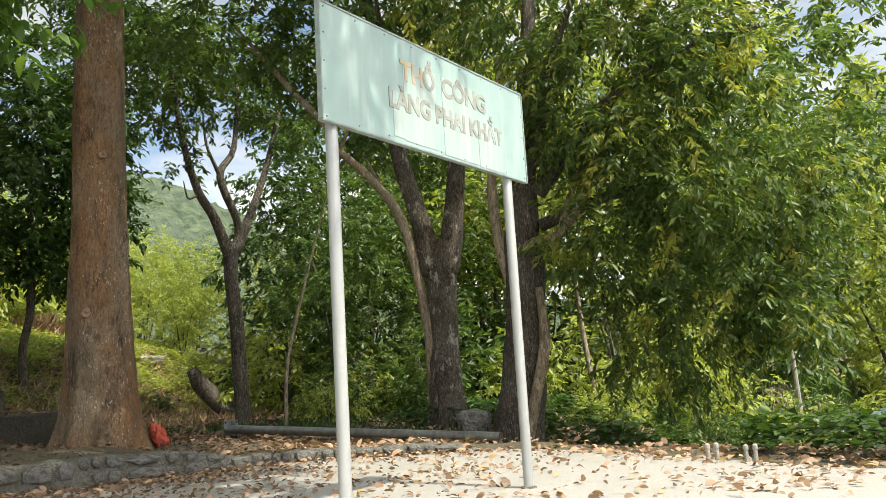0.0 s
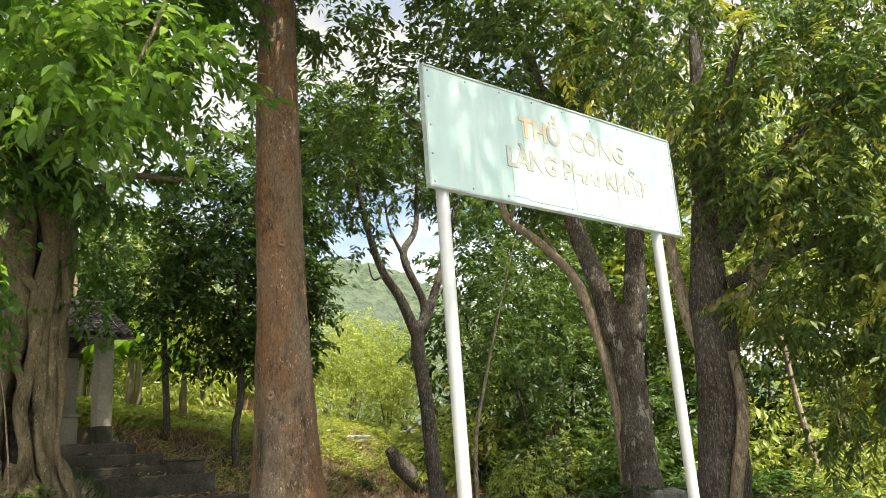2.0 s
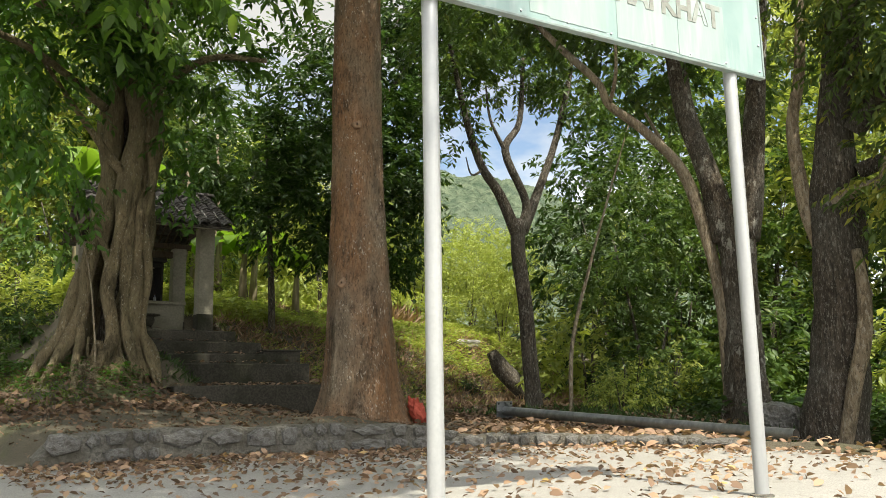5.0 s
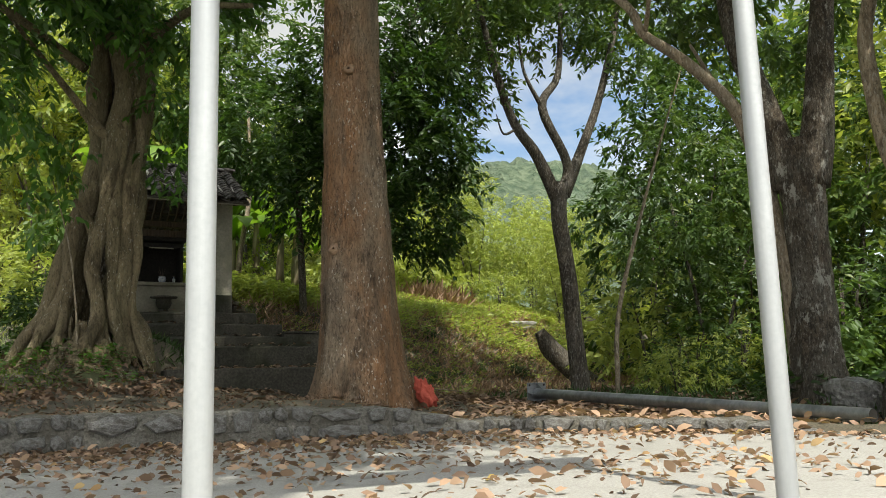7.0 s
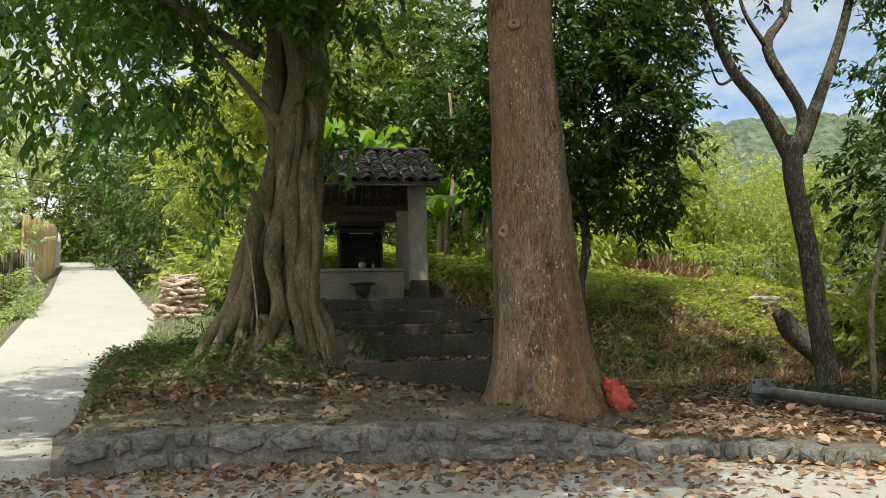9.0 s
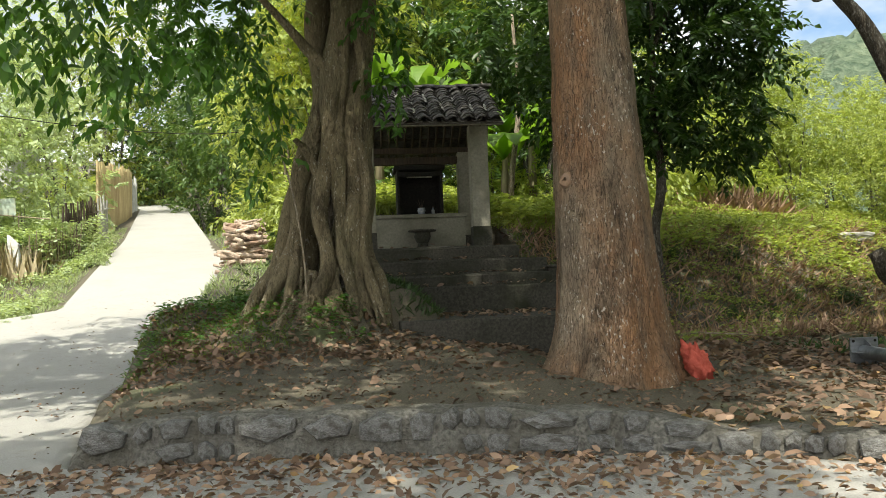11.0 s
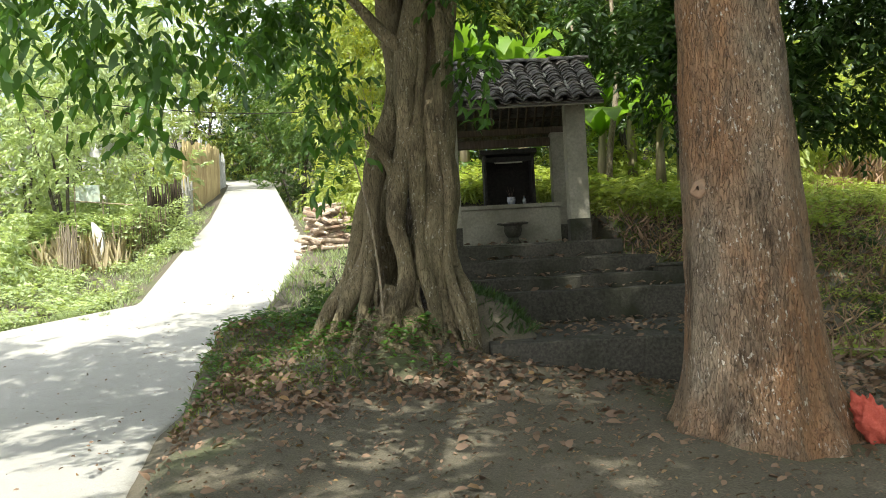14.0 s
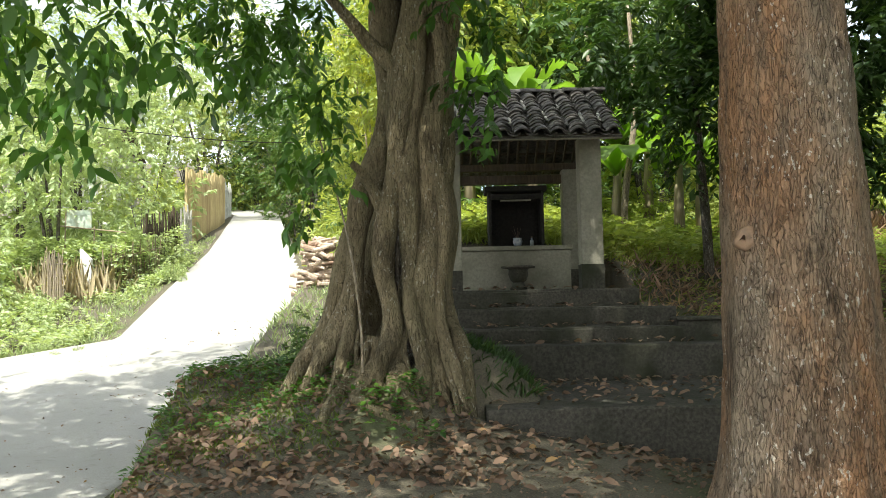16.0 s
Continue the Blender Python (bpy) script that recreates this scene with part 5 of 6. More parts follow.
        pts = [(x + 0.3 * dx, y + 0.3 * dy, z - 0.1, 0.035), (x + (0.3 + 0.2 * out) * dx, y + (0.3 + 0.2 * out) * dy, z + hh * 0.5, 0.03), (x + (0.3 + 0.6 * out) * dx, y + (0.3 + 0.6 * out) * dy, z + hh * 0.85, 0.02), (x + (0.4 + 1.2 * out) * dx, y + (0.4 + 1.2 * out) * dy, z + hh * 0.93, 0.008)]
        part("culm", tube(smooth_path(pts, 5), 7, 0.02, k), M_BAMBOO, t, smooth=True)
        tips += [(*pts[2][:3], 0.8, 0.8, 0.7), (*pts[3][:3], 0.6, 0.6, 0.5), (pts[1][0], pts[1][1], z + hh * 0.65, 0.7, 0.7, 0.8)]
    crown(t, tips, 700, 12, 0.17, L_BAMBOOLEAF, seed, twig=0.5, droop=0.7, wide=0.2, hollow=0.2)


for k, (x, y, h) in enumerate(((3.3, 26.5, 6.5), (3.0, 31.0, 7.5), (4.6, 23.6, 6.0))):
    bamboo_clump(x, y, 130 + k, 9, h)

# ---- far hills ----
hx, hy = np.meshgrid(np.linspace(-420, 560, 240), np.linspace(-120, 520, 150))
hz = -14 + 110 * np.exp(-((hx - 230) / 150) ** 2 - ((hy - 330) / 120) ** 2) + 67 * np.exp(-((hx + 80) / 190) ** 2 - ((hy - 400) / 130) ** 2) + 52 * np.exp(-((hx - 480) / 200) ** 2 - ((hy - 200) / 120) ** 2) + 92 * np.exp(-((hx - 270) / 85) ** 2 - ((hy - 10) / 60) ** 2)
hz += 1.6 * bumps(hx, hy, 0.13) + 2.0 * bumps(hx, hy, 0.05) + np.random.RandomState(4).uniform(-2.6, 2.6, hz.shape)
tagged(sheet("backdrop", hx, hy, hz, M_HILL), "hazy forested hills in the distance", "hill", kind="structure")


# ---- shrine steps ----
stairs = thing("shrine_steps", "broad dark mossy concrete steps leading up to the shrine", "steps", (6.6, 12.0, 0.3), kind="structure")
for lo, hi in (((5.27, 10.2, 0.1), (8.0, 12.4, 0.667)), ((5.15, 12.3, 0.3), (8.1, 12.75, 1.035)), ((5.1, 12.66, 0.3), (7.5, 13.1, 1.2)), ((5.1, 13.0, 0.3), (7.52, 13.5, 1.415)), ((4.66, 13.35, 0.5), (7.2, 15.75, 1.615))):
    bm = boxed(lo, hi, 0.018)
    bmesh.ops.subdivide_edges(bm, edges=[e for e in bm.edges if e.calc_length() > 0.8], cuts=10)
    for w in bm.verts:
        k = 0.008 * math.sin(w.co.x * 9 + w.co.z * 5) + 0.005 * math.sin(w.co.x * 23 + 1)
        w.co.z += k
        w.co.y += k
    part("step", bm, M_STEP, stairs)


def heap_z(x, y):
    u = np.clip((np.asarray(x, float) - 4.7) / 1.2, 0, 1)
    ends = step01(10.25, 10.9, y) * step01(12.95, 12.1, y)
    return 0.45 + (1.02 * (1 - u) ** 1.15 + 0.22 * np.exp(-((u - 0.7) / 0.3) ** 2)) * ends + 0.02 * bumps(x, y, 6.0)


hpx, hpy = np.meshgrid(np.linspace(4.7, 5.95, 40), np.linspace(10.25, 12.95, 70))
tagged(sheet("earth_heap", hpx, hpy, heap_z(hpx, hpy), M_SOIL), "grassy heap of earth lying over the ends of the steps", "earth", kind="structure")
plinth = thing("low_plinth", "low dark plastered plinth beside the steps", "plinth", (7.75, 13.0, 1.0))
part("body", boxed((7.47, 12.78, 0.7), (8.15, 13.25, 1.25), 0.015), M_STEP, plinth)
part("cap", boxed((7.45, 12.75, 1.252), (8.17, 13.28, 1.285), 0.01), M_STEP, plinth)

# ---- shrine ----
shrine = thing("shrine", "small open village shrine with plastered pillars and a black tiled roof", "shrine", (5.87, 14.5, 1.615))
for x, y, w, top in ((6.7, 13.62, 0.13, 3.42), (5.03, 13.62, 0.13, 3.42), (6.72, 15.3, 0.12, 3.3), (5.03, 15.3, 0.12, 3.3)):
    pl = part("pillar", boxed((x - w, y - w, 1.62), (x + w, y + w, top), 0.012), M_PLASTER, shrine, "square plastered pillar, stained at the foot")
    f = part("foot_stain", boxed((x - w - 0.004, y - w - 0.004, 1.62), (x + w + 0.004, y + w + 0.004, 1.86 + 0.05 * (x > 6)), 0.004), M_STEP, pl)
for y, z in ((13.62, 3.42), (15.3, 3.3)):
    part("cross_beam", boxed((4.8, y - 0.06, z), (6.95, y + 0.06, z + 0.1), 0.01), M_WOOD, shrine)
part("ridge_beam", boxed((4.75, 14.38, 4.02), (7.0, 14.5, 4.12), 0.01), M_WOOD, shrine)
part("rear_lintel", boxed((5.15, 15.24, 3.12), (6.6, 15.36, 3.24), 0.01), M_WOOD, shrine)
for x in (4.85, 6.9):
    part("gable_board", boxed((x - 0.02, 13.7, 3.5), (x + 0.02, 15.2, 3.6), 0.005), M_WOOD, shrine)


def slope_z(y):
    return 4.14 - 0.56 * abs(y - 14.44)


for k in range(17):
    x = 4.82 + k * 0.132
    # front rafters take the brightened wood, rear ones the plain dark wood
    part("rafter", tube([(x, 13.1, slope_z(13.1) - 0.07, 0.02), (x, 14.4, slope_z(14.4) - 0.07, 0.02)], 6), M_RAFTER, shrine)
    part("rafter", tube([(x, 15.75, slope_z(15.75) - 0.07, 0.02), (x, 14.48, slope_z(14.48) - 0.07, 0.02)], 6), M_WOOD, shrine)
for y in (13.12, 13.5, 13.9, 14.2, 14.7, 15.0, 15.4, 15.72):
    part("batten", boxed((4.72, y - 0.02, slope_z(y) - 0.05), (7.0, y + 0.02, slope_z(y) - 0.025), 0.003), M_WOOD, shrine)
part("eave_board", boxed((4.72, 13.07, slope_z(13.1) - 0.075), (7.0, 13.1, slope_z(13.1) - 0.03), 0.004), M_PLASTER, shrine)
roof = part("roof", boxed((4.72, 13.06, 0), (7.0, 13.07, 0.01), 0), M_TILE, shrine, "roof of overlapping curved black clay tiles")
vs = [(4.72, 13.05, slope_z(13.05) - 0.02), (7.0, 13.05, slope_z(13.05) - 0.02), (7.0, 14.44, 4.12), (4.72, 14.44, 4.12), (4.72, 15.85, slope_z(15.85) - 0.02), (7.0, 15.85, slope_z(15.85) - 0.02)]
vs += [(a, b, c - 0.015) for a, b, c in vs]
roof.data = mesh_from("roof", vs, [(0, 1, 2, 3), (3, 2, 5, 4), (7, 6, 9, 8)[::-1], (9, 8, 11, 10)[::-1], (0, 6, 7, 1), (4, 5, 11, 10)], M_TILE, False)


def tile_mesh(half, rise, ln, flip):
    """A shallow curved clay tile, half its width, its rise, its length; flip -1 is the trough tile."""
    vs, fs = [], []
    for i, yy in enumerate((0.0, ln)):
        for t2 in (0, 0.014):
            for k in range(7):
                u = -1 + k / 3
                vs.append((u * half * (1 - 0.1 * i), yy, (rise * (1 - u * u) - t2) * flip + (0.014 if flip < 0 else 0)))
    for k in range(6):
        fs += [(k, k + 1, 15 + k, 14 + k), (7 + k, 21 + k, 22 + k, 8 + k), (k, 7 + k, 8 + k, k + 1), (14 + k, 15 + k, 22 + k, 21 + k)]
    return mesh_from("tile", vs, fs, M_TILE, False)


TA, TB = tile_mesh(0.1, 0.055, 0.2, 1), tile_mesh(0.075, 0.03, 0.2, -1)
rnd = random.Random(17)
for col in range(21):
    cover = col % 2 == 0
    x = 4.81 + col * 0.1055
    for row in range(14):
        y = 13.0 + row * 0.104
        o = new("tile", TA if cover else TB)
        o.parent = roof
        o.rotation_euler = (math.atan(0.56) - 0.1 + rnd.uniform(-0.05, 0.03), rnd.uniform(-0.08, 0.08), rnd.uniform(-0.1, 0.1))
        o.location = (x + rnd.uniform(-0.014, 0.014), y + rnd.uniform(-0.02, 0.02), slope_z(y) + (0.045 if cover else 0.02) + rnd.uniform(0, 0.012))
M_LIME = two_scale("crumbled_lime", (0.26, 0.25, 0.22), (0.42, 0.4, 0.36), (0.18, 0.17, 0.15), 40, 8)
for col in range(1, 21, 2):
    for k in range(2):
        y = 13.15 + rnd.uniform(0, 0.9)
        m = new("mortar_smear", rock_mesh("mortar_smear", (0.035, rnd.uniform(0.12, 0.3), 0.02), col * 3 + k, M_LIME, 2, 0.2))
        m.parent = roof
        m.rotation_euler = (math.atan(0.56), 0, rnd.uniform(-0.1, 0.1))
        m.location = (4.81 + col * 0.1055 + rnd.uniform(-0.02, 0.02), y, slope_z(y) + 0.062)
for k in range(13):
    o = new("ridge_tile", TA)
    o.parent = roof
    o.rotation_euler = (rnd.uniform(-0.04, 0.04), 0, -math.pi / 2 + rnd.uniform(-0.06, 0.06))
    o.location = (4.72 + k * 0.18, 14.44, 4.2 + rnd.uniform(-0.01, 0.012))
altar = thing("altar", "plastered altar block under the shrine roof, patchy with damp", "altar", (5.95, 14.7, 1.615))
part("body", boxed((5.17, 14.3, 1.62), (6.56, 15.15, 2.13), 0.015), M_PLASTER, altar)
part("altar_top", boxed((5.14, 14.26, 2.132), (6.59, 15.17, 2.19), 0.012), M_PLASTER, altar)
cab = thing("spirit_cabinet", "black soot-stained cabinet, open at the front, on the altar", "cabinet", (5.92, 14.85, 2.19))
part("back_panel", boxed((5.58, 15.02, 2.2), (6.26, 15.05, 2.9), 0.004), M_BLACK, cab)
for x in (5.56, 6.25):
    part("side_panel", boxed((x - 0.02, 14.62, 2.2), (x + 0.02, 15.05, 2.93), 0.006), M_BLACK, cab)
part("top_panel", boxed((5.5, 14.56, 2.93), (6.31, 15.08, 3.0), 0.012), M_BLACK, cab)
part("valance", boxed((5.58, 14.62, 2.83), (6.23, 14.64, 2.9), 0.004), M_BLACK, cab)
part("shelf", boxed((5.58, 14.64, 2.2), (6.23, 15.02, 2.23), 0.004), M_BLACK, cab)
# pale strip stands in for light through the gap under the top
part("tinsel_strip", boxed((5.7, 14.6, 2.8), (6.1, 14.61, 2.822), 0.002), M_PLASTER, cab, "thin pale strip painting the light in the gap under the top")


def lathe(rows, cx, cy, z0, sides=20):
    return tube([(cx, cy, z0 + z, r) for z, r in rows], sides)


M_CERAMIC = two_scale("white_blue_glaze", (0.24, 0.25, 0.27), (0.36, 0.37, 0.38), (0.12, 0.15, 0.24), 30, 14, 0.25, 0.05, 0.002, spec=0.5)
pot = thing("incense_pot", "glazed white and blue incense pot with burnt sticks", "pot", (5.9, 14.45, 2.19))
part("body", lathe([(0, 0.03), (0.02, 0.05), (0.07, 0.065), (0.1, 0.055), (0.11, 0.062)], 5.9, 14.45, 2.19), M_CERAMIC, pot, smooth=True)
rnd = random.Random(3)
for k in range(7):
    part("incense_stick", tube([(5.9, 14.45, 2.27, 0.003), (5.9 + rnd.uniform(-0.07, 0.07), 14.45 + rnd.uniform(-0.05, 0.05), 2.42 + rnd.uniform(-0.04, 0.05), 0.0025)], 5), M_WOOD, pot)
bottle = thing("bottle", "small clear bottle on the altar", "bottle", (6.08, 14.42, 2.19))
part("body", lathe([(0, 0.025), (0.07, 0.026), (0.085, 0.012), (0.11, 0.011)], 6.08, 14.42, 2.19, 14), M_CERAMIC, bottle, smooth=True)
part("cap", lathe([(0, 0.013), (0.018, 0.013)], 6.08, 14.42, 2.3, 12), M_WOOD, bottle)
urn = thing("stone_censer", "dark stone incense bowl on a short foot before the altar", "censer", (5.86, 14.0, 1.615))
part("foot", lathe([(0, 0.1), (0.03, 0.11), (0.05, 0.085), (0.1, 0.07)], 5.86, 14.0, 1.617), M_STEP, urn, smooth=True)
part("bowl", lathe([(0, 0.07), (0.03, 0.1), (0.1, 0.125), (0.15, 0.115), (0.17, 0.13), (0.18, 0.21), (0.2, 0.215), (0.205, 0.19), (0.17, 0.1)], 5.86, 14.0, 1.717, 24), M_STEP, urn, smooth=True)

# ---- things by the wall ----
M_CLOTH = two_scale("red_cloth", (0.4, 0.07, 0.045), (0.5, 0.11, 0.075), (0.32, 0.05, 0.035), 60, 8, 0.8, 0.4, 0.004)
cloth = thing("red_cloth", "crumpled red cloth bag dropped at the tree's roots", "cloth", (7.47, 7.86, 0.2))
bm = bmesh.new()
bmesh.ops.create_icosphere(bm, subdivisions=4, radius=1)
for w in bm.verts:
    c = w.co.copy()
    ridge = abs(noise.noise(c * 2.6 + Vector((3.1, 0, 0)))) * 0.75 + abs(noise.noise(c * 5.5)) * 0.3
    c *= 0.72 + ridge
    z = max(-0.8, c.z)
    w.co = Vector((7.45 + c.x * 0.1 - z * 0.05, 7.86 + c.y * 0.08, 0.31 + z * 0.16))
part("folds", bm, M_CLOTH, cloth, smooth=True)
pipe = thing("steel_pole", "galvanised steel lamp pole with a flange, lying along the wall", "pole", (9.2, 6.4, 0.2))
pa, pb = Vector((9.33, 8.62, 0.27)), Vector((9.08, 4.05, 0.13))
d = (pb - pa).normalized()
part("shaft", tube([(*pa, 0.062), (*(pa + (pb - pa) * 0.5), 0.056), (*pb, 0.05)], 24, cap=False), M_GALV, pipe, smooth=True)
# black plug painting the dark inside of the open tube
part("bore", tube([(*(pb - d * 0.2), 0.044), (*(pb - d * 0.004), 0.044)], 20), M_BLACK, pipe)
fm = d.to_track_quat("Y", "Z").to_matrix().to_4x4()
fl = part("flange", box(bmesh.new(), (-0.13, -0.008, -0.13), (0.13, 0.008, 0.13), 0.003, fm), M_GALV, pipe, "square base plate with bolt holes")
fl.location += pa
for a in range(4):
    g = bmesh.new()
    ang = math.pi / 2 * a
    c, s2 = math.cos(ang), math.sin(ang)
    pts = [(0.05, 0.008), (0.125, 0.008), (0.06, 0.14)]
    lv = [g.verts.new(fm @ Vector((c * r - s2 * sg * 0.004, q, s2 * r + c * sg * 0.004))) for sg in (-1, 1) for r, q in pts]
    g.faces.new(lv[:3])
    g.faces.new(lv[3:][::-1])
    for k in range(3):
        g.faces.new((lv[k], lv[3 + k], lv[3 + (k + 1) % 3], lv[(k + 1) % 3]))
    o = part("gusset", g, M_GALV, pipe)
    o.location += pa
for sx in (-1, 1):
    for sz in (-1, 1):
        p = pa + fm.to_3x3() @ Vector((sx * 0.1, -0.0085, sz * 0.1))
        # black disc painting the dark of a hole on the solid plate
        part("bolt_hole", tube([(*(p - d * 0.0005), 0.013), (*(p + d * 0.02), 0.013)], 12), M_BLACK, pipe)
boulder = tagged(new("boulder", rock_mesh("boulder", (0.62, 0.45, 0.42), 88, M_STONE, 4, 0.16)), "grey weathered boulder behind the end of the pole", "rock")
boulder.location = (10.55, 5.2, at_land(10.55, 5.2) + 0.1)
boulder.scale = (0.85, 0.85, 0.85)
stump = thing("fallen_stump", "dark rotting stump leaning behind the forked tree", "stump", (13.0, 13.0, 0.3))
part("wood", tube(smooth_path([(13.9, 12.9, 0.1, 0.2), (13.2, 12.9, 0.5, 0.2), (12.7, 12.95, 0.95, 0.17), (12.45, 13.0, 1.3, 0.1)], 5), 12, 0.12, 6), M_BARKDARK, stump, smooth=True)
for name, label, pts, m in (("sapling", "thin leaning sapling with pale bark", [(10.9, 9.0, 0.0, 0.035), (10.98, 9.0, 1.2, 0.03), (11.4, 9.0, 2.4, 0.026), (11.85, 9.0, 3.5, 0.02), (12.5, 9.0, 5.0, 0.01)], M_BARKPALE),
                            ("sapling", "slim dark sapling beside the shrine", [(8.6, 15.2, 1.6, 0.075), (8.58, 15.2, 2.6, 0.065), (8.5, 15.2, 4.0, 0.055), (8.4, 15.2, 6.0, 0.03)], M_BARKDARK),
                            ("sapling", "pale thin stem behind the shrine", [(7.9, 17.4, 2.2, 0.06), (7.95, 17.4, 3.2, 0.06), (8.15, 17.4, 4.6, 0.05), (8.1, 17.4, 6.4, 0.03)], M_BARKPALE),
                            ("sapling", "pale thin stem behind the shrine", [(7.2, 17.0, 2.1, 0.08), (7.25, 17.0, 2.9, 0.07), (7.4, 17.0, 4.2, 0.06), (7.3, 17.0, 6.0, 0.03)], M_BARKPALE),
                            ("sapling", "slim pale stick leaning against the fig", [(4.33, 10.2, 0.8, 0.012), (4.3, 10.27, 1.4, 0.011), (4.2, 10.25, 2.1, 0.009), (3.98, 10.2, 2.9, 0.006)], M_BARKPALE),
                            ("sapling", "slender pale trunk beyond the yard", [(14.1, 4.75, -0.6, 0.06), (14.05, 4.85, 0.4, 0.05), (14.0, 4.95, 1.3, 0.045), (13.9, 5.0, 2.6, 0.04)], M_BARKPALE)):
    s = thing(name, label, "sapling", pts[0][:3])
    part("stem", tube(smooth_path(pts, 5), 8, 0.06, 3), m, s, smooth=True)
# shade tree behind the tall trunk
dk = thing("dense_tree", "dense dark-leaved tree on the slope", "tree", (9.7, 14.4, 1.2))
part("trunk", tube(smooth_path([(9.72, 14.4, 0.8, 0.09), (9.65, 14.4, 1.8, 0.08), (9.8, 14.4, 2.6, 0.075), (9.75, 14.4, 4.0, 0.06), (9.8, 14.4, 5.6, 0.03)], 5), 10, 0.08, 5), M_BARKDARK, dk, smooth=True)
limbs(dk, [[(9.78, 14.4, 4.8, 0.05), (10.8, 14.5, 6.8, 0.04), (12.0, 14.6, 8.4, 0.03), (13.2, 14.7, 9.2, 0.015)], [(9.8, 14.4, 5.2, 0.04), (10.6, 14.4, 7.6, 0.03), (11.4, 14.5, 9.2, 0.015)]], M_BARKDARK, 8, 0.05, 140)
crown(dk, [(9.9, 14.4, 5.0, 1.7, 1.5, 1.1), (10.7, 14.2, 4.1, 1.0, 1.0, 0.8), (8.9, 14.5, 4.2, 1.2, 1.1, 0.9), (9.7, 14.2, 3.4, 0.7, 0.7, 0.5), (9.6, 14.4, 6.4, 1.5, 1.5, 1.0), (8.0, 15.2, 5.2, 1.2, 1.1, 1.0), (10.6, 14.6, 6.2, 1.3, 1.2, 0.9), (11.0, 14.3, 4.9, 0.9, 0.9, 0.7), (10.2, 14.8, 7.6, 1.5, 1.3, 0.9), (11.6, 14.6, 6.9, 0.9, 0.9, 0.7), (10.6, 14.1, 3.3, 0.6, 0.6, 0.4), (12.2, 14.6, 8.6, 1.3, 1.0, 1.0), (13.3, 14.7, 9.3, 1.3, 1.0, 0.9), (11.4, 14.5, 9.3, 1.3, 1.1, 0.9)], 4300, 12, 0.17, L_DARK, 64, twig=0.5)

# ---- bananas behind the shrine ----
def banana(x, y, h, seed, n=8):
    r = random.Random(seed)
    z = at_land(x, y)
    t = thing("banana_plant", "banana plant with broad bright green leaves", "banana plant", (x, y, z), "banana plants behind the shrine")
    part("stem", tube([(x, y, z - 0.1, 0.11), (x, y, z + h * 0.5, 0.09), (x + 0.03, y, z + h, 0.06)], 10), M_BAMBOO, t, smooth=True)
    for k in range(n):
        a, ln, lift = k * 2.4 + r.uniform(-0.3, 0.3), r.uniform(1.2, 1.8), r.uniform(0.5, 1.3)
        dx, dy = math.cos(a), math.sin(a)
        vs, fs = [], []
        for i in range(9):
            f = i / 8
            px, pz = ln * f * (0.85 - 0.25 * f), lift * f * ln * (1.15 - 1.05 * f)
            wd = 0.2 * math.sin(math.pi * min(1, f * 0.95 + 0.05)) ** 0.6 + 0.01
            for sg, up in ((-1, 0.08), (0, 0.0), (1, 0.08)):
                jag = 1 + 0.15 * math.sin(i * 2.3 + sg + seed)
                vs.append((x + dx * px - dy * wd * sg * jag, y + dy * px + dx * wd * sg * jag, z + h + pz + up * abs(sg) - 0.1 * abs(sg) * f))
        for i in range(8):
            for q in (0, 1):
                b0 = i * 3 + q
                fs.append((b0, b0 + 1, b0 + 4, b0 + 3))
        part("leaf", (vs, fs), L_BANANA, t, smooth=True)


for i, (x, y, h) in enumerate(((6.5, 18.2, 2.0), (7.2, 18.6, 1.7), (9.0, 18.0, 1.4), (8.2, 19.2, 1.6), (5.4, 18.2, 2.2), (9.8, 19.4, 1.5), (7.9, 17.9, 1.1), (8.7, 18.9, 1.9), (10.6, 18.6, 1.2), (6.0, 19.6, 2.4))):
    banana(x, y, h, i)

# ---- along the road ----
pile = thing("log_pile", "jumbled pile of pale crooked firewood branches at the roadside", "firewood", (2.0, 23.0, 1.7))
rnd = random.Random(12)
for k in range(120):
    f = (k / 120) ** 0.85
    half = 0.62 * (1 - 0.55 * f)
    x, y0, z = 2.02 + 0.12 * f + rnd.uniform(-half, half) * 0.75, 22.75 + rnd.uniform(-0.4, 0.25) + 0.2 * f, float(road_z(22.5)) + 0.12 + 1.22 * f + rnd.uniform(-0.04, 0.04)
    a, e, ln, r0 = rnd.uniform(-0.9, 0.9), rnd.uniform(-0.5, 0.5), rnd.uniform(0.2, 0.42), rnd.uniform(0.03, 0.062)
    dx, dy, dz = ln * math.cos(a) * math.cos(e), ln * math.sin(a), ln * math.sin(e) * (0.4 + 0.6 * f)
    part("log", tube(smooth_path([(x - dx, y0 - dy, z - dz, r0), (x, y0, z + rnd.uniform(-0.03, 0.05), r0 * 0.96), (x + dx, y0 + dy, z + dz, r0 * 0.82)], 2), 8, 0.08, k), M_LOG, pile, smooth=False)
M_PALEPOST = two_scale("pale_concrete", (0.3, 0.29, 0.265), (0.4, 0.385, 0.35), (0.22, 0.21, 0.18), 40, 4)


def stick_fence(label, p, q, n, h, m, th=0.018, rails=2, group="", h2=None):
    t = thing("fence", label, "fence", (*p, at_land(*p)), group)
    r = random.Random(int(p[1] * 10))
    h2 = h2 or h
    for k in range(n):
        f = k / max(1, n - 1)
        x, y = p[0] + (q[0] - p[0]) * f, p[1] + (q[1] - p[1]) * f
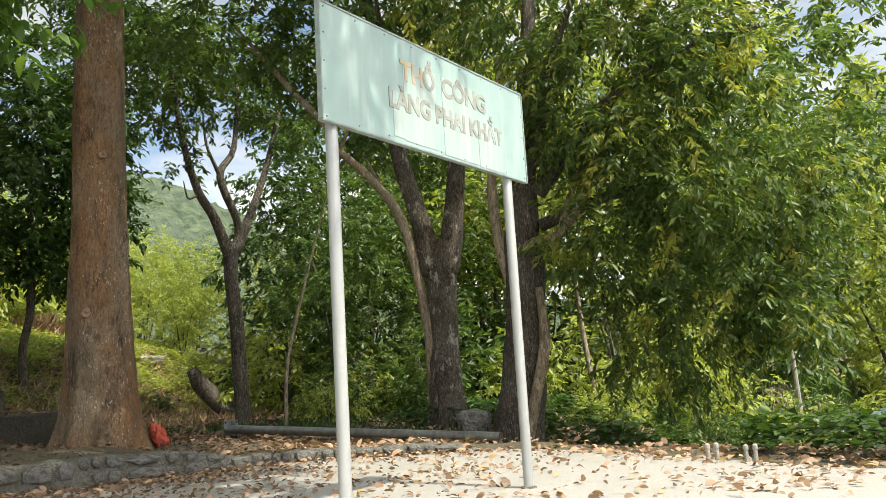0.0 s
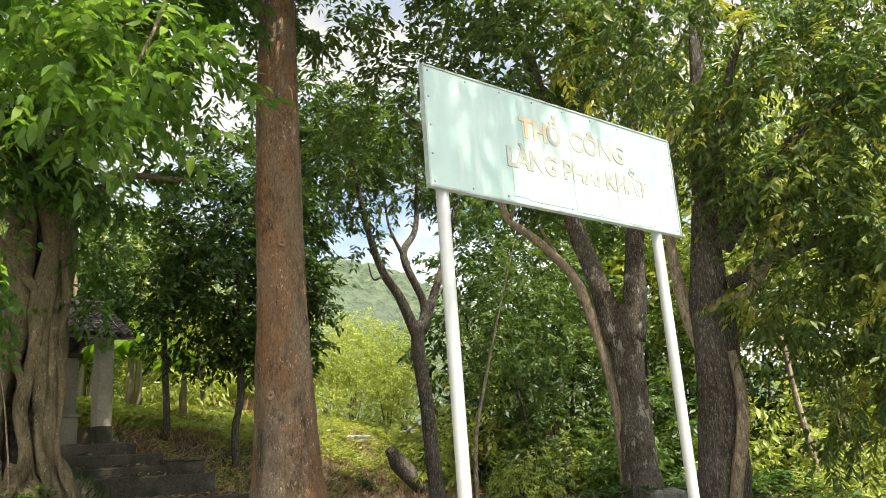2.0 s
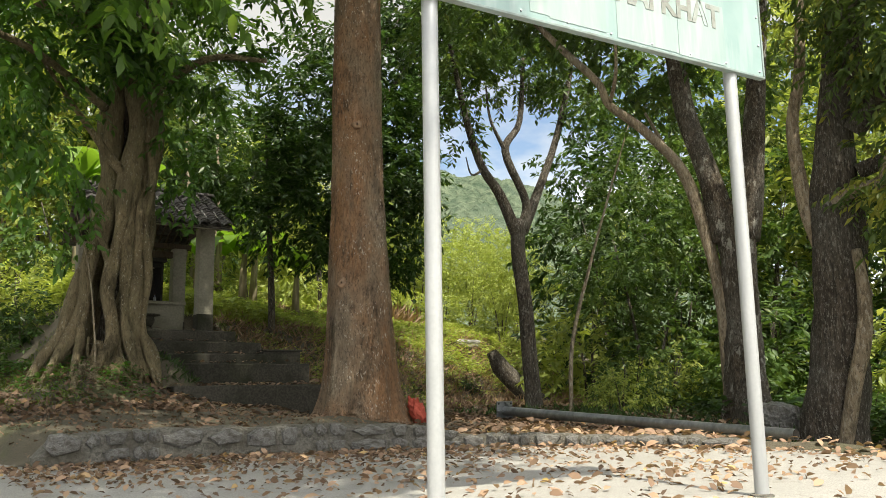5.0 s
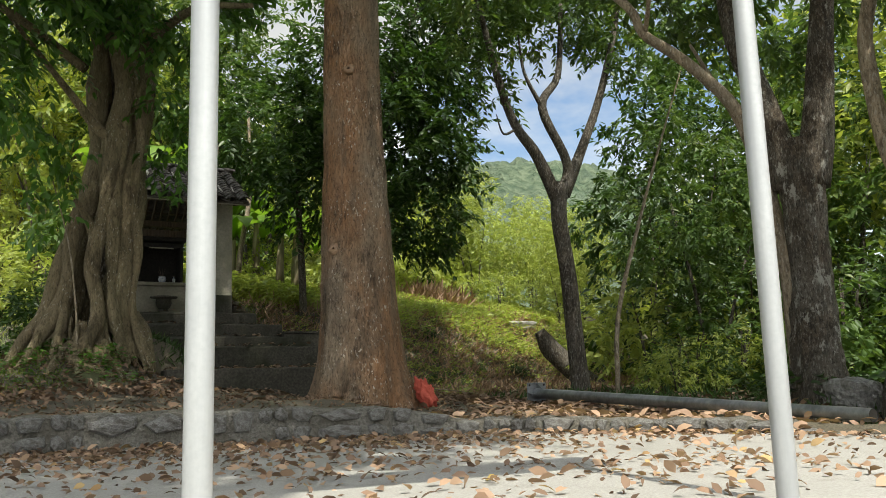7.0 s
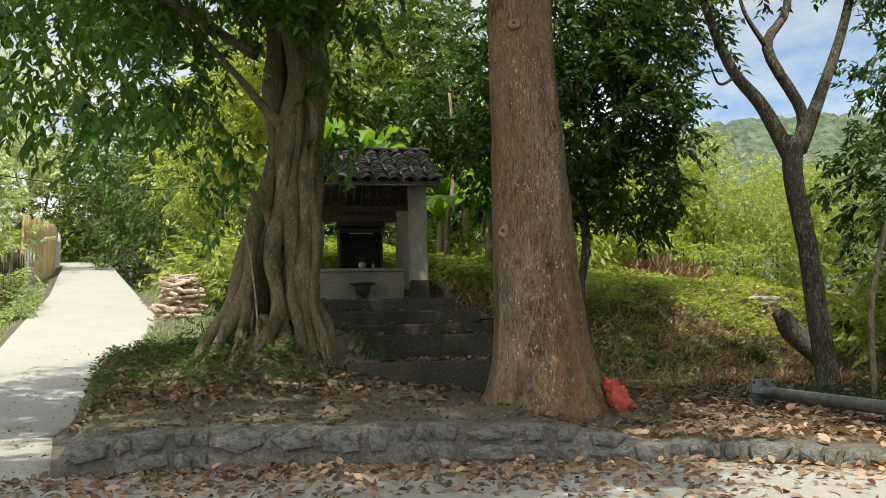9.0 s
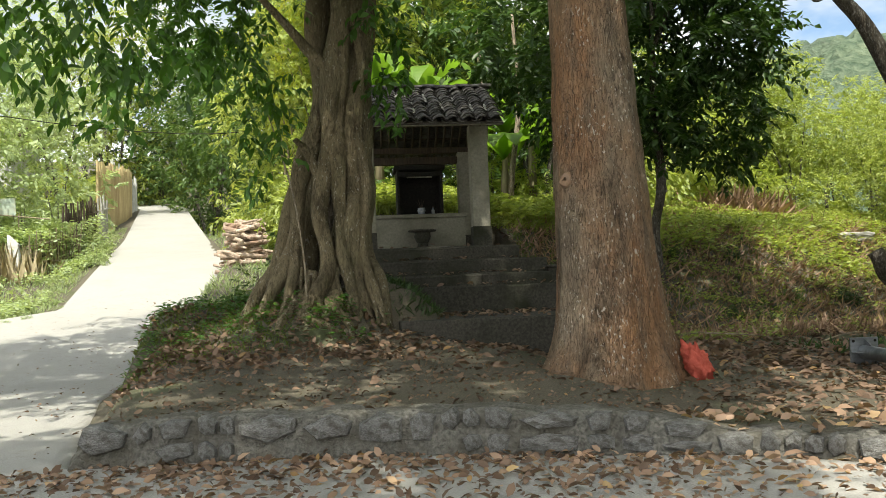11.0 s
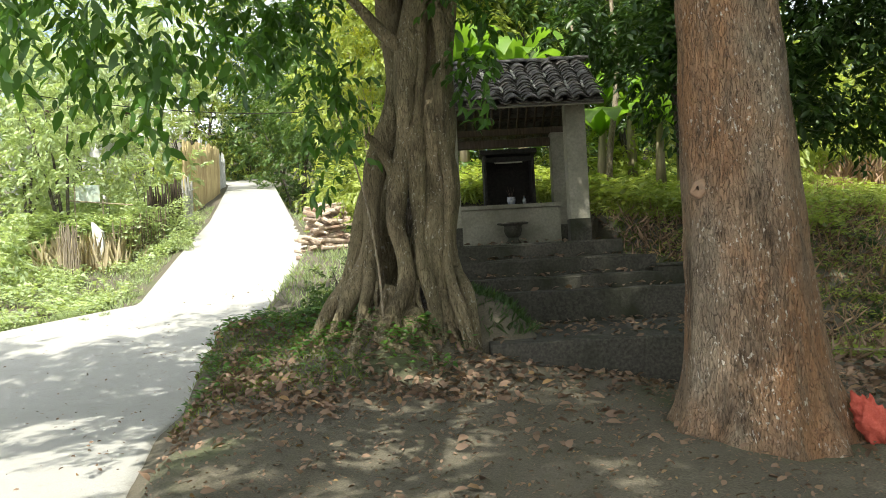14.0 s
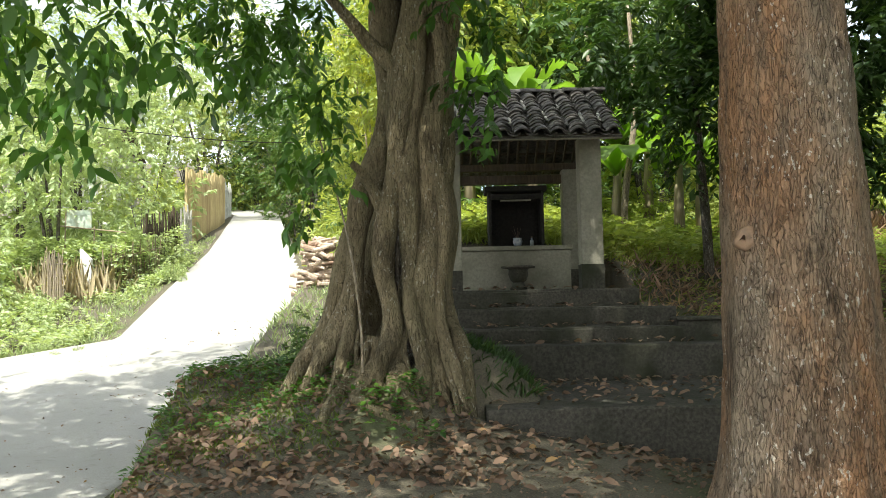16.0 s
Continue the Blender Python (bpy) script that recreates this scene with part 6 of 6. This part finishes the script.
        z, hh = at_land(x, y), (h + (h2 - h) * f) * r.uniform(0.84, 1.06)
        part("stick", tube([(x, y, z - 0.1, th), (x + r.uniform(-0.03, 0.03), y, z + hh * 0.5, th * r.uniform(0.8, 1.1)), (x + r.uniform(-0.06, 0.06), y + r.uniform(-0.03, 0.03), z + hh, th * 0.7)], 6), m, t)
    for k in range(rails):
        zz = 0.3 + 0.45 * k
        part("rail", tube([(p[0] - 0.05, p[1] + 0.03, at_land(*p) + zz * h, 0.02), (q[0] + 0.05, q[1] + 0.03, at_land(*q) + zz * h2, 0.02)], 6), m, t)


# tan brightened: sunlight on the fence's face is put into the colour
M_TAN = two_scale("sunlit_tan_bamboo", (0.42, 0.33, 0.16), (0.6, 0.49, 0.27), (0.34, 0.25, 0.13), 20, 2.5, 0.85, 0.4, 0.01, (1, 1, 0.1))
M_WHITE = two_scale("greyish_white_paling", (0.5, 0.5, 0.47), (0.66, 0.65, 0.62), (0.4, 0.39, 0.35), 20, 3)
stick_fence("upright bundle of dry brown sticks tied into a fence", (-4.26, 22.5), (-3.78, 22.45), 24, 1.3, M_BAMBOO, 0.014)
stick_fence("sagging bamboo fence, overgrown with creepers", (-3.6, 24.1), (-3.4, 27.6), 22, 1.25, M_BAMBOO)
stick_fence("dark brown bamboo fence by the roadside", (-4.1, 28.3), (-3.75, 30.4), 30, 1.9, M_WOOD, 0.035)
stick_fence("grey paling beside the dark fence", (-3.78, 30.7), (-3.9, 32.2), 10, 1.9, M_PALEPOST, 0.04)
stick_fence("tall woven tan bamboo fence up the road", (-5.95, 38.0), (-7.7, 50.0), 100, 3.2, M_TAN, 0.075, h2=2.6)
stick_fence("greyish white paling fence up the road", (-7.75, 46.5), (-9.0, 56.5), 44, 3.5, M_WHITE, 0.06, h2=2.0)
post = thing("concrete_post", "broken-topped pale concrete fence post", "post", (-3.8, 23.9, at_land(-3.8, 23.9)))
pz = at_land(-3.8, 23.9)
bm = box(bmesh.new(), (-0.13, -0.08, -0.2), (0.13, 0.08, 1.12), 0.02)
for w in bm.verts:
    if w.co.z > 0.9:
        w.co.z += 0.14 * (w.co.x < 0) - 0.1 * (w.co.x > 0)
    w.co += Vector((-3.82 - 0.06 * w.co.z, 23.9, pz))
part("shaft", bm, M_WHITE, post)
wire = thing("gate_panel", "old net panel on thin poles standing in the hedge", "panel", (-4.6, 25.0, at_land(-4.6, 25.0)))
gz = at_land(-4.6, 25.0)
for x in (-4.95, -4.2):
    part("upright", tube([(x, 25.0, gz - 0.1, 0.022), (x + 0.03, 25.0, 4.05 if x < -4.5 else 3.6, 0.018)], 8), M_BAMBOO, wire)
part("crossbar", tube([(-5.05, 24.97, 3.62, 0.02), (-3.35, 24.97, 3.42, 0.016)], 8), M_BAMBOO, wire)
part("sheet", boxed((-4.9, 25.0, 3.55), (-4.25, 25.015, 4.02), 0.004), two_scale("faded_netting", (0.3, 0.36, 0.31), (0.42, 0.47, 0.4), (0.34, 0.34, 0.25), 60, 6, 0.9), wire, "faded grey-green netting")
cable = thing("overhead_cable", "thin black cable strung across the road", "cable", (-4, 26, 6.2))
part("strand", tube(smooth_path([(-14, 22, 8.2, 0.012), (-6, 24, 6.4, 0.012), (0, 26, 5.9, 0.012), (4, 28, 6.6, 0.012)], 5), 5), M_BLACK, cable)

# ---- yard end and the houses below ----
for x, y in ((7.42, 1.3), (7.46, 1.24), (7.3, 0.98), (7.34, 0.92)):
    st = thing("concrete_stub", "small weathered concrete stake at the yard's edge", "stake", (x, y, 0), "stakes at the yard's edge")
    g = at_land(x, y)
    part("stake", tube([(x, y, g - 0.1, 0.018), (x, y, g + 0.1, 0.017), (x, y, g + 0.108, 0.022), (x, y, g + 0.135, 0.02), (x, y, g + 0.147, 0.009)], 10), M_PALEPOST, st)
M_HOUSEWALL = two_scale("brown_mud_wall", (0.13, 0.08, 0.055), (0.2, 0.125, 0.085), (0.1, 0.07, 0.055), 20, 2)
M_TEAL = two_scale("teal_sheet_roof", (0.3, 0.44, 0.42), (0.4, 0.54, 0.51), (0.26, 0.36, 0.34), 10, 1.5, 0.5, 0.1, 0.004)
M_THATCH = two_scale("brown_old_roof", (0.15, 0.11, 0.09), (0.24, 0.18, 0.15), (0.12, 0.1, 0.09), 15, 2)


def house(label, x0, x1, y0, y1, base, eave, ridge, wm, rm, over=0.4):
    t = thing("house", label, "house", ((x0 + x1) / 2, (y0 + y1) / 2, base))
    part("wall", boxed((x0, y0, base - 1.5), (x1, y1, eave), 0.02), wm, t)
    ym = (y0 + y1) / 2
    for sg, ya in ((-1, y0 - over), (1, y1 + over)):
        za = eave - over * (ridge - eave) / (ym - y0)
        bm = bmesh.new()
        n = 40
        rows = []
        for yy, zz in ((ya, za), (ym, ridge)):
            rows.append([bm.verts.new((x0 - over + (x1 - x0 + 2 * over) * k / n, yy, zz + 0.02 * (k % 2))) for k in range(n + 1)])
        for k in range(n):
            bm.faces.new((rows[0][k], rows[0][k + 1], rows[1][k + 1], rows[1][k]))
        bmesh.ops.solidify(bm, geom=bm.faces[:], thickness=0.03)
        part("roof", bm, rm, t)
    for k in range(2):
        yy = y0 + (y1 - y0) * (0.3 + 0.4 * k)
        w = part("window", boxed((x0 - 0.02, yy - 0.35, base + 0.5), (x0 + 0.03, yy + 0.35, base + 1.2), 0.01), M_BLACK, t)
        part("window_frame", boxed((x0 - 0.035, yy - 0.4, base + 0.44), (x0 - 0.022, yy + 0.4, base + 0.5), 0.005), M_WOOD, w)


house("brown-walled house with a teal sheet-metal roof below the yard", 17.0, 20.5, -2.7, 1.2, -2.2, -0.42, 0.45, M_HOUSEWALL, M_TEAL, 0.3)
house("whitewashed house behind the roadside trees", -17.5, -12.6, 46, 50, 6.2, 9.9, 11.3, M_WHITE, M_THATCH, 0.4)
house("low shed with an old brown roof below the yard", 22, 25, 2.7, 4.7, -2.4, -0.75, 0.1, M_HOUSEWALL, M_THATCH, 0.3)
pole = thing("utility_pole", "slender pale utility pole by the houses", "pole", (19.0, 2.4, -1.8))
part("shaft", tube([(19.0, 2.4, -2.4, 0.06), (18.9, 2.42, 0.2, 0.05), (18.85, 2.44, 1.2, 0.045)], 10), M_PALEPOST, pole)

# ---- fallen leaves, grass, weeds ----
def scatter(name, label, category, pts, material, size, seed, flat=0.25, lift=0.012, wide=0.55):
    rs = np.random.RandomState(seed)
    n = len(pts)
    a = rs.uniform(0, 2 * np.pi, n)
    along = unit(np.stack([np.cos(a), np.sin(a), rs.normal(0, flat, n)], -1))
    up = unit(np.array([0, 0, 1.0]) + flat * 1.3 * rs.normal(size=(n, 3)))
    ln = size * rs.uniform(0.55, 1.3, n)
    base = np.array(pts) + np.array([0, 0, lift]) + np.stack([np.zeros(n), np.zeros(n), rs.uniform(0, 0.02, n)], -1)
    ob = new(name, leaf_mesh(name, base, along, up, ln, ln * wide, material, True))
    return tagged(ob, label, category, kind="stuff")


def on_land(x, y, add=0.0):
    return np.stack([x, y, land(x, y) + add], -1)


rs = np.random.RandomState(8)
n = 11500
x, y = rs.uniform(2.9, 8.6, n), rs.uniform(-0.5, 6.4, n)
yw = np.interp(x, [p[0] for p in WALL], [p[1] for p in WALL])
gap = yw - y
keep = (gap > 0.02) & (rs.rand(n) < 0.1 + 0.75 * np.exp(-gap / 0.55) + 0.25 * (np.sin(x * 2.2) * np.sin(y * 2.6) > 0.25)) & (x < road_right(y) - 0.05)
scatter("fallen_leaves", "dry brown fallen leaves strewn over the yard", "leaves", on_land(x[keep], y[keep], 0.004), L_DRY, 0.068, 1, 0.4)
n = 16000
x, y = rs.uniform(2.9, 8.5, n), rs.uniform(2.2, 6.4, n)
gap = np.interp(x, [p[0] for p in WALL], [p[1] for p in WALL]) - y
# shade-dark leaves thin out towards the sunlit end of the yard
keep = (gap > 0.02) & (rs.rand(n) < (0.04 + 0.85 * np.exp(-gap / 0.75)) * (1 - 0.75 * step01(5.8, 7.0, x))) & (x < road_right(y) - 0.05)
scatter("fallen_leaves", "brown crumpled leaves drifted deep along the foot of the wall", "leaves", on_land(x[keep], y[keep], 0.004), L_DRYDARK, 0.06, 25, 0.45)
n = 9000
x, y = rs.uniform(2.6, 9.8, n), rs.uniform(6.2, 10.4, n)
yw = np.interp(x, [p[0] for p in WALL], [p[1] for p in WALL])
keep = (y > yw + 0.15) & (rs.rand(n) < 0.06 + 0.6 * np.exp(-np.abs(y - 9.7) / 0.45) + 0.35 * step01(6.9, 7.6, x)) & (np.hypot(x - 6.8, y - 8.1) > 0.5) & (x > road_right(y) + 0.15)
scatter("fallen_leaves", "dry leaves lying on the bare earth below the steps", "leaves", on_land(x[keep], y[keep]), L_DRYDARK, 0.085, 2, 0.3)
pts = []
for lo, hi, z, m in (((5.3, 10.25), (7.9, 12.25), 0.68, 260), ((5.2, 12.33), (8.0, 12.64), 1.05, 50), ((5.2, 12.7), (7.4, 12.98), 1.213, 40), ((5.2, 13.04), (7.4, 13.33), 1.43, 40), ((4.8, 13.4), (7.1, 14.2), 1.63, 40)):
    pts += [(rs.uniform(lo[0], hi[0]), hi[1] - (hi[1] - lo[1]) * rs.rand() ** 1.4, z) for _ in range(m)]
scatter("fallen_leaves", "dry leaves gathered on the shrine steps", "leaves", pts, L_DRYDARK, 0.085, 3, 0.25)
n = 15000
x, y = rs.uniform(7.2, 16.5, n), rs.uniform(6.0, 19, n)
keep = (rs.rand(n) < 0.7) & (x > 8.2 - 0.2 * (y - 6)) & ((y > 10.5) | (x > 8.3))
scatter("fallen_leaves", "brown leaf litter on the slope", "leaves", on_land(x[keep], y[keep]), L_DRYDARK, 0.1, 4, 0.35)


n = 6000
x, y = rs.uniform(6.6, 13.5, n), rs.uniform(-3, 6.6, n)
keep = (x > road_right(y) - 0.3)
scatter("fallen_leaves", "dry leaves drifted along the end of the yard", "leaves", on_land(x[keep], y[keep]), L_DRY, 0.1, 5, 0.4)


def blades(name, label, x, y, h, material, seed, lean=0.5, wide=0.06, category="grass"):
    rs2 = np.random.RandomState(seed)
    n = len(x)
    along = unit(np.stack([rs2.normal(0, lean, n), rs2.normal(0, lean, n), np.ones(n)], -1))
    up = unit(rs2.normal(size=(n, 3)) * np.array([1, 1, 0.2]))
    ln = h * rs2.uniform(0.4, 1.2, n)
    ob = new(name, leaf_mesh(name, on_land(x, y, -0.01), along, up, ln, ln * wide + 0.004, material, False))
    return tagged(ob, label, category, kind="stuff")


def clustered(x0, x1, y0, y1, n, seed, spread=0.12, per=18):
    rs2 = np.random.RandomState(seed)
    m = n // per
    cx, cy = rs2.uniform(x0, x1, m), rs2.uniform(y0, y1, m)
    return (np.repeat(cx, per) + rs2.normal(0, spread, m * per), np.repeat(cy, per) + rs2.normal(0, spread, m * per))


x, y = clustered(2.1, 5.3, 9.6, 14.5, 16000, 1, 0.16)
keep = (x > road_right(y) + 0.12) & (np.hypot(x - FX, y - FY) > 0.5) & ((y > 10.1) | (x < 4.2)) & ~((x > 5.1) & (y > 10.1))
blades("grass", "short dark-green grass on the bank under the fig", x[keep], y[keep], 0.085, L_GRASS, 1, 0.8)
x, y = clustered(7.3, 18, 10.2, 24, 24000, 2, 0.13)
keep = (y > 11.5 + 0.2 * (x - 8)) & ~((x < 7.4) & (y < 15.8)) & ~((x < 8.25) & (y < 13.35))
blades("grass", "tangled weeds and grass on the hillside", x[keep], y[keep], 0.14, L_GRASS, 2, 1.0)
x, y = clustered(7.6, 18, 10.4, 23, 26000, 14, 0.3)
keep = (y > 10.9 + 0.2 * (x - 8)) & ~((x < 7.4) & (y < 15.8)) & ~((x < 8.25) & (y < 13.35))
blades("dry_grass", "dry tan grass stems matted over the slope", x[keep], y[keep], 0.27, L_DRY, 14, 1.3, 0.04)
x, y = clustered(4.6, 9, 15.6, 22, 16000, 3, 0.2)
blades("grass", "green grass behind the shrine", x, y, 0.24, L_LIME, 3, 0.7)
x, y = clustered(-6, 3.6, 14, 40, 26000, 4, 0.2)
keep = ((x > road_right(y) + 0.1) & (x < road_right(y) + 2.2)) | ((x < road_left(y) - 0.15) & (y > 16.2))
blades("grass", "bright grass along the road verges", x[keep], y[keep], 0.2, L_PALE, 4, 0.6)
x, y = clustered(8.4, 16, 3.2, 10.5, 6000, 5, 0.15)
keep = (x > 9.6) & ((y > 4.5) | (x > 10.5))
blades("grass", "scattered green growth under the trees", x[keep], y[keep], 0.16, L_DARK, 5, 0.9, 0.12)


def weeds(name, label, x, y, material, seed, per=8, leaf=0.09, h=0.16):
    rs2 = np.random.RandomState(seed)
    n = len(x)
    c = on_land(x, y, 0.02)
    k = np.arange(per)
    a = rs2.uniform(0, 6.28, (n, 1)) + k[None, :] * 2.4
    rise = rs2.uniform(0.2, 1.0, (n, per)) * h
    base = c[:, None, :] + np.stack([0.03 * np.cos(a), 0.03 * np.sin(a), rise], -1)
    along = unit(np.stack([np.cos(a), np.sin(a), rs2.normal(0.15, 0.3, (n, per))], -1).reshape(-1, 3))
    up = unit(np.array([0, 0, 1.0]) + 0.3 * rs2.normal(size=(n * per, 3)))
    ln = leaf * rs2.uniform(0.6, 1.3, n * per)
    return tagged(new(name, leaf_mesh(name, base.reshape(-1, 3), along, up, ln, ln * 0.6, material, False)), label, "weeds", kind="stuff")


x, y = clustered(7.8, 17, 10.4, 21, 2400, 6, 0.22, 12)
keep = (y > 10.8 + 0.25 * (x - 8)) & ~((x < 7.4) & (y < 15.8)) & ~((x < 8.25) & (y < 13.35))
# lime colour stands in for sun that barely reaches these slope weeds
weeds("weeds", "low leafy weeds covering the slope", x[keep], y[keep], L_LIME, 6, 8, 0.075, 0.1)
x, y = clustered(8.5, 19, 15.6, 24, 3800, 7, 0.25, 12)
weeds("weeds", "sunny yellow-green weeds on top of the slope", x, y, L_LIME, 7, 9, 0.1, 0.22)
x, y = clustered(4.6, 9, 15.8, 20, 1800, 8, 0.3, 12)
weeds("weeds", "leafy green weeds behind the shrine", x, y, L_LIME, 8, 9, 0.12, 0.35)
x, y = clustered(2.1, 5.2, 9.8, 13, 700, 9, 0.2, 10)
keep = (x > road_right(y) + 0.2) & (np.hypot(x - FX, y - FY) > 0.6)
weeds("weeds", "small weeds around the fig roots", x[keep], y[keep], L_FIG, 9, 7, 0.06, 0.12)
x, y = clustered(-8, -1.5, 16.6, 34, 3000, 10, 0.3, 12)
keep = x < road_left(y) - 0.3
weeds("weeds", "pale green weeds in the roadside plot", x[keep], y[keep], L_PALE, 10, 10, 0.11, 0.28)

# ---- joint in the road slab ----
vs, fs = [], []
for k in range(60):
    y = 9.0 + k * 0.24
    x = -1.75 + 0.085 * (y - 9) + 0.02 * math.sin(k * 1.3) + 0.012 * math.sin(k * 3.1)
    w = 0.007 + 0.003 * math.sin(k * 2.2)
    for sx in (-w, w):
        vs.append((x + sx, y, at_land(x + sx, y) + 0.0075))
for k in range(59):
    fs.append((2 * k, 2 * k + 1, 2 * k + 3, 2 * k + 2))
joint = new("road_joint", mesh_from("road_joint", vs, fs, M_BLACK, False))
tagged(joint, "dark open joint between the road slabs", "joint", kind="structure")

x, y = clustered(9.0, 34, -6, 9, 16000, 11, 0.4)
keep = (y < 0.6) | (x > 14.5)
blades("grass", "green undergrowth on the low ground below the yard", x[keep], y[keep], 0.5, L_MID, 11, 0.7, 0.1)
x, y = clustered(7.2, 14.2, -3, 7.2, 2600, 12, 0.2, 10)
keep = (x > 10.6) | ((x > road_right(y) + 0.15) & (y < 1.2))
# dark leaf colour paints the shade at the trees' feet
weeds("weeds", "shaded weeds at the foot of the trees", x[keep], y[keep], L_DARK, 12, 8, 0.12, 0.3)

n = 5500
x, y = rs.uniform(2.5, 9.5, n), rs.uniform(6.1, 10.3, n)
yw = np.interp(x, [p[0] for p in WALL], [p[1] for p in WALL])
keep = (y > yw + 0.12) & (np.hypot(x - 6.8, y - 8.1) > 0.45) & (x > road_right(y) + 0.1)
scatter("leaf_fragments", "crumbled leaf bits and grit on the bare earth", "litter", on_land(x[keep], y[keep]), L_DRYDARK, 0.032, 21, 0.4, 0.004)
n = 5200
x, y = rs.uniform(-3, 8.4, n), rs.uniform(2.5, 20, n)
keep = (x < road_right(y) - 0.03) & (x > road_left(y)) & (rs.rand(n) < 0.12 + np.exp(-(road_right(y) - x) / 0.9))
scatter("leaf_fragments", "leaf bits and twig ends blown over the concrete", "litter", on_land(x[keep], y[keep], 0.004), L_DRYDARK, 0.04, 22, 0.4, 0.004)
x, y = clustered(2.5, 5.4, 8.9, 12.6, 2600, 23, 0.14, 13)
keep = (x > road_right(y) + 0.15) & (np.hypot(x - FX, y - FY) > 0.45) & ~((x > 5.1) & (y > 10.1))
scatter("fallen_leaves", "dry leaves caught among the fig roots", "leaves", on_land(x[keep], y[keep], 0.02), L_DRYDARK, 0.075, 23, 0.5)
gs = np.random.RandomState(61)
hgx, hgy = gs.uniform(4.75, 5.85, 2600), gs.uniform(10.4, 12.7, 2600)
hgz = heap_z(hgx, hgy)
tuft = (gs.rand(2600) < 0.35 + 0.65 * (np.sin(hgx * 7) * np.sin(hgy * 6) > -0.1)) & (hgz > 0.7)
hgx, hgy, hgz = hgx[tuft], hgy[tuft], hgz[tuft]
n = len(hgx)
ln = 0.13 * gs.uniform(0.4, 1.2, n)
heap_grass = new("grass", leaf_mesh("grass", np.stack([hgx, hgy, hgz - 0.01], -1), unit(np.stack([gs.normal(0.2, 0.8, n), gs.normal(-0.2, 0.8, n), np.ones(n)], -1)), unit(gs.normal(size=(n, 3))), ln, ln * 0.07 + 0.005, L_DARK))
tagged(heap_grass, "dark grass growing on the heap beside the steps", "grass", kind="stuff")
# dead vines and twigs on the slope
rnd = random.Random(31)
for k in range(26):
    x0, y0 = rnd.uniform(8.2, 13.5), rnd.uniform(10.5, 15.5)
    a, ln = rnd.uniform(-0.5, 0.9), rnd.uniform(0.5, 1.6)
    pts = [(x0 + ln * f * math.cos(a), y0 + ln * f * math.sin(a) * 0.6, at_land(x0 + ln * f * math.cos(a), y0 + ln * f * math.sin(a) * 0.6) + 0.05 + 0.08 * math.sin(3 * f + k), 0.008 * (1.2 - f)) for f in (0, 0.33, 0.66, 1)]
    tw = thing("dead_branch", "dry fallen branch lying on the slope", "branch", pts[0][:3], "fallen branches on the slope")
    part("stick", tube(smooth_path(pts, 3), 5, 0.1, k), M_BAMBOO, tw)

block = tagged(new("bank_block", rock_mesh("bank_block", (1.0, 1.0, 1.0), 91, M_MORTAR, 4, 0.1)), "rough dark concrete block holding the corner of the bank", "block")
block.location, block.scale, block.rotation_euler = (2.62, 12.75, 0.28), (0.75, 1.25, 0.85), (0, 0, 0.1)

# dry vines hanging in the roadside fence
x, y = clustered(-5.0, -3.3, 22.9, 26.0, 560, 41, 0.22, 7)
keep = x < road_left(y) - 0.2
blades("dry_vines", "dry tan vines and stalks tangled in the roadside fence", x[keep], y[keep], 0.95, L_STRAW, 41, 0.25, 0.006)
x, y = clustered(-6.5, -3.6, 24.3, 30.0, 1500, 42, 0.25, 6)
keep = x < road_left(y) - 0.15
weeds("weeds", "creepers overgrowing the roadside fence, pale with painted sun glare", x[keep], y[keep], L_PALE, 42, 14, 0.13, 1.3)

x, y = clustered(14.0, 15.5, 21.2, 22.4, 900, 51, 0.3, 30)
blades("brush_heap", "heap of dead tan brush on top of the slope", x, y, 0.75, L_DRY, 51, 0.9, 0.03, "brush")
lid = tagged(new("flat_stone", rock_mesh("flat_stone", (0.75, 0.5, 0.2), 95, M_PALEPOST, 3, 0.12)), "pale flat stone lying among the weeds of the slope", "rock")
lid.location = (15.2, 17.8, at_land(15.2, 17.8) + 0.06)
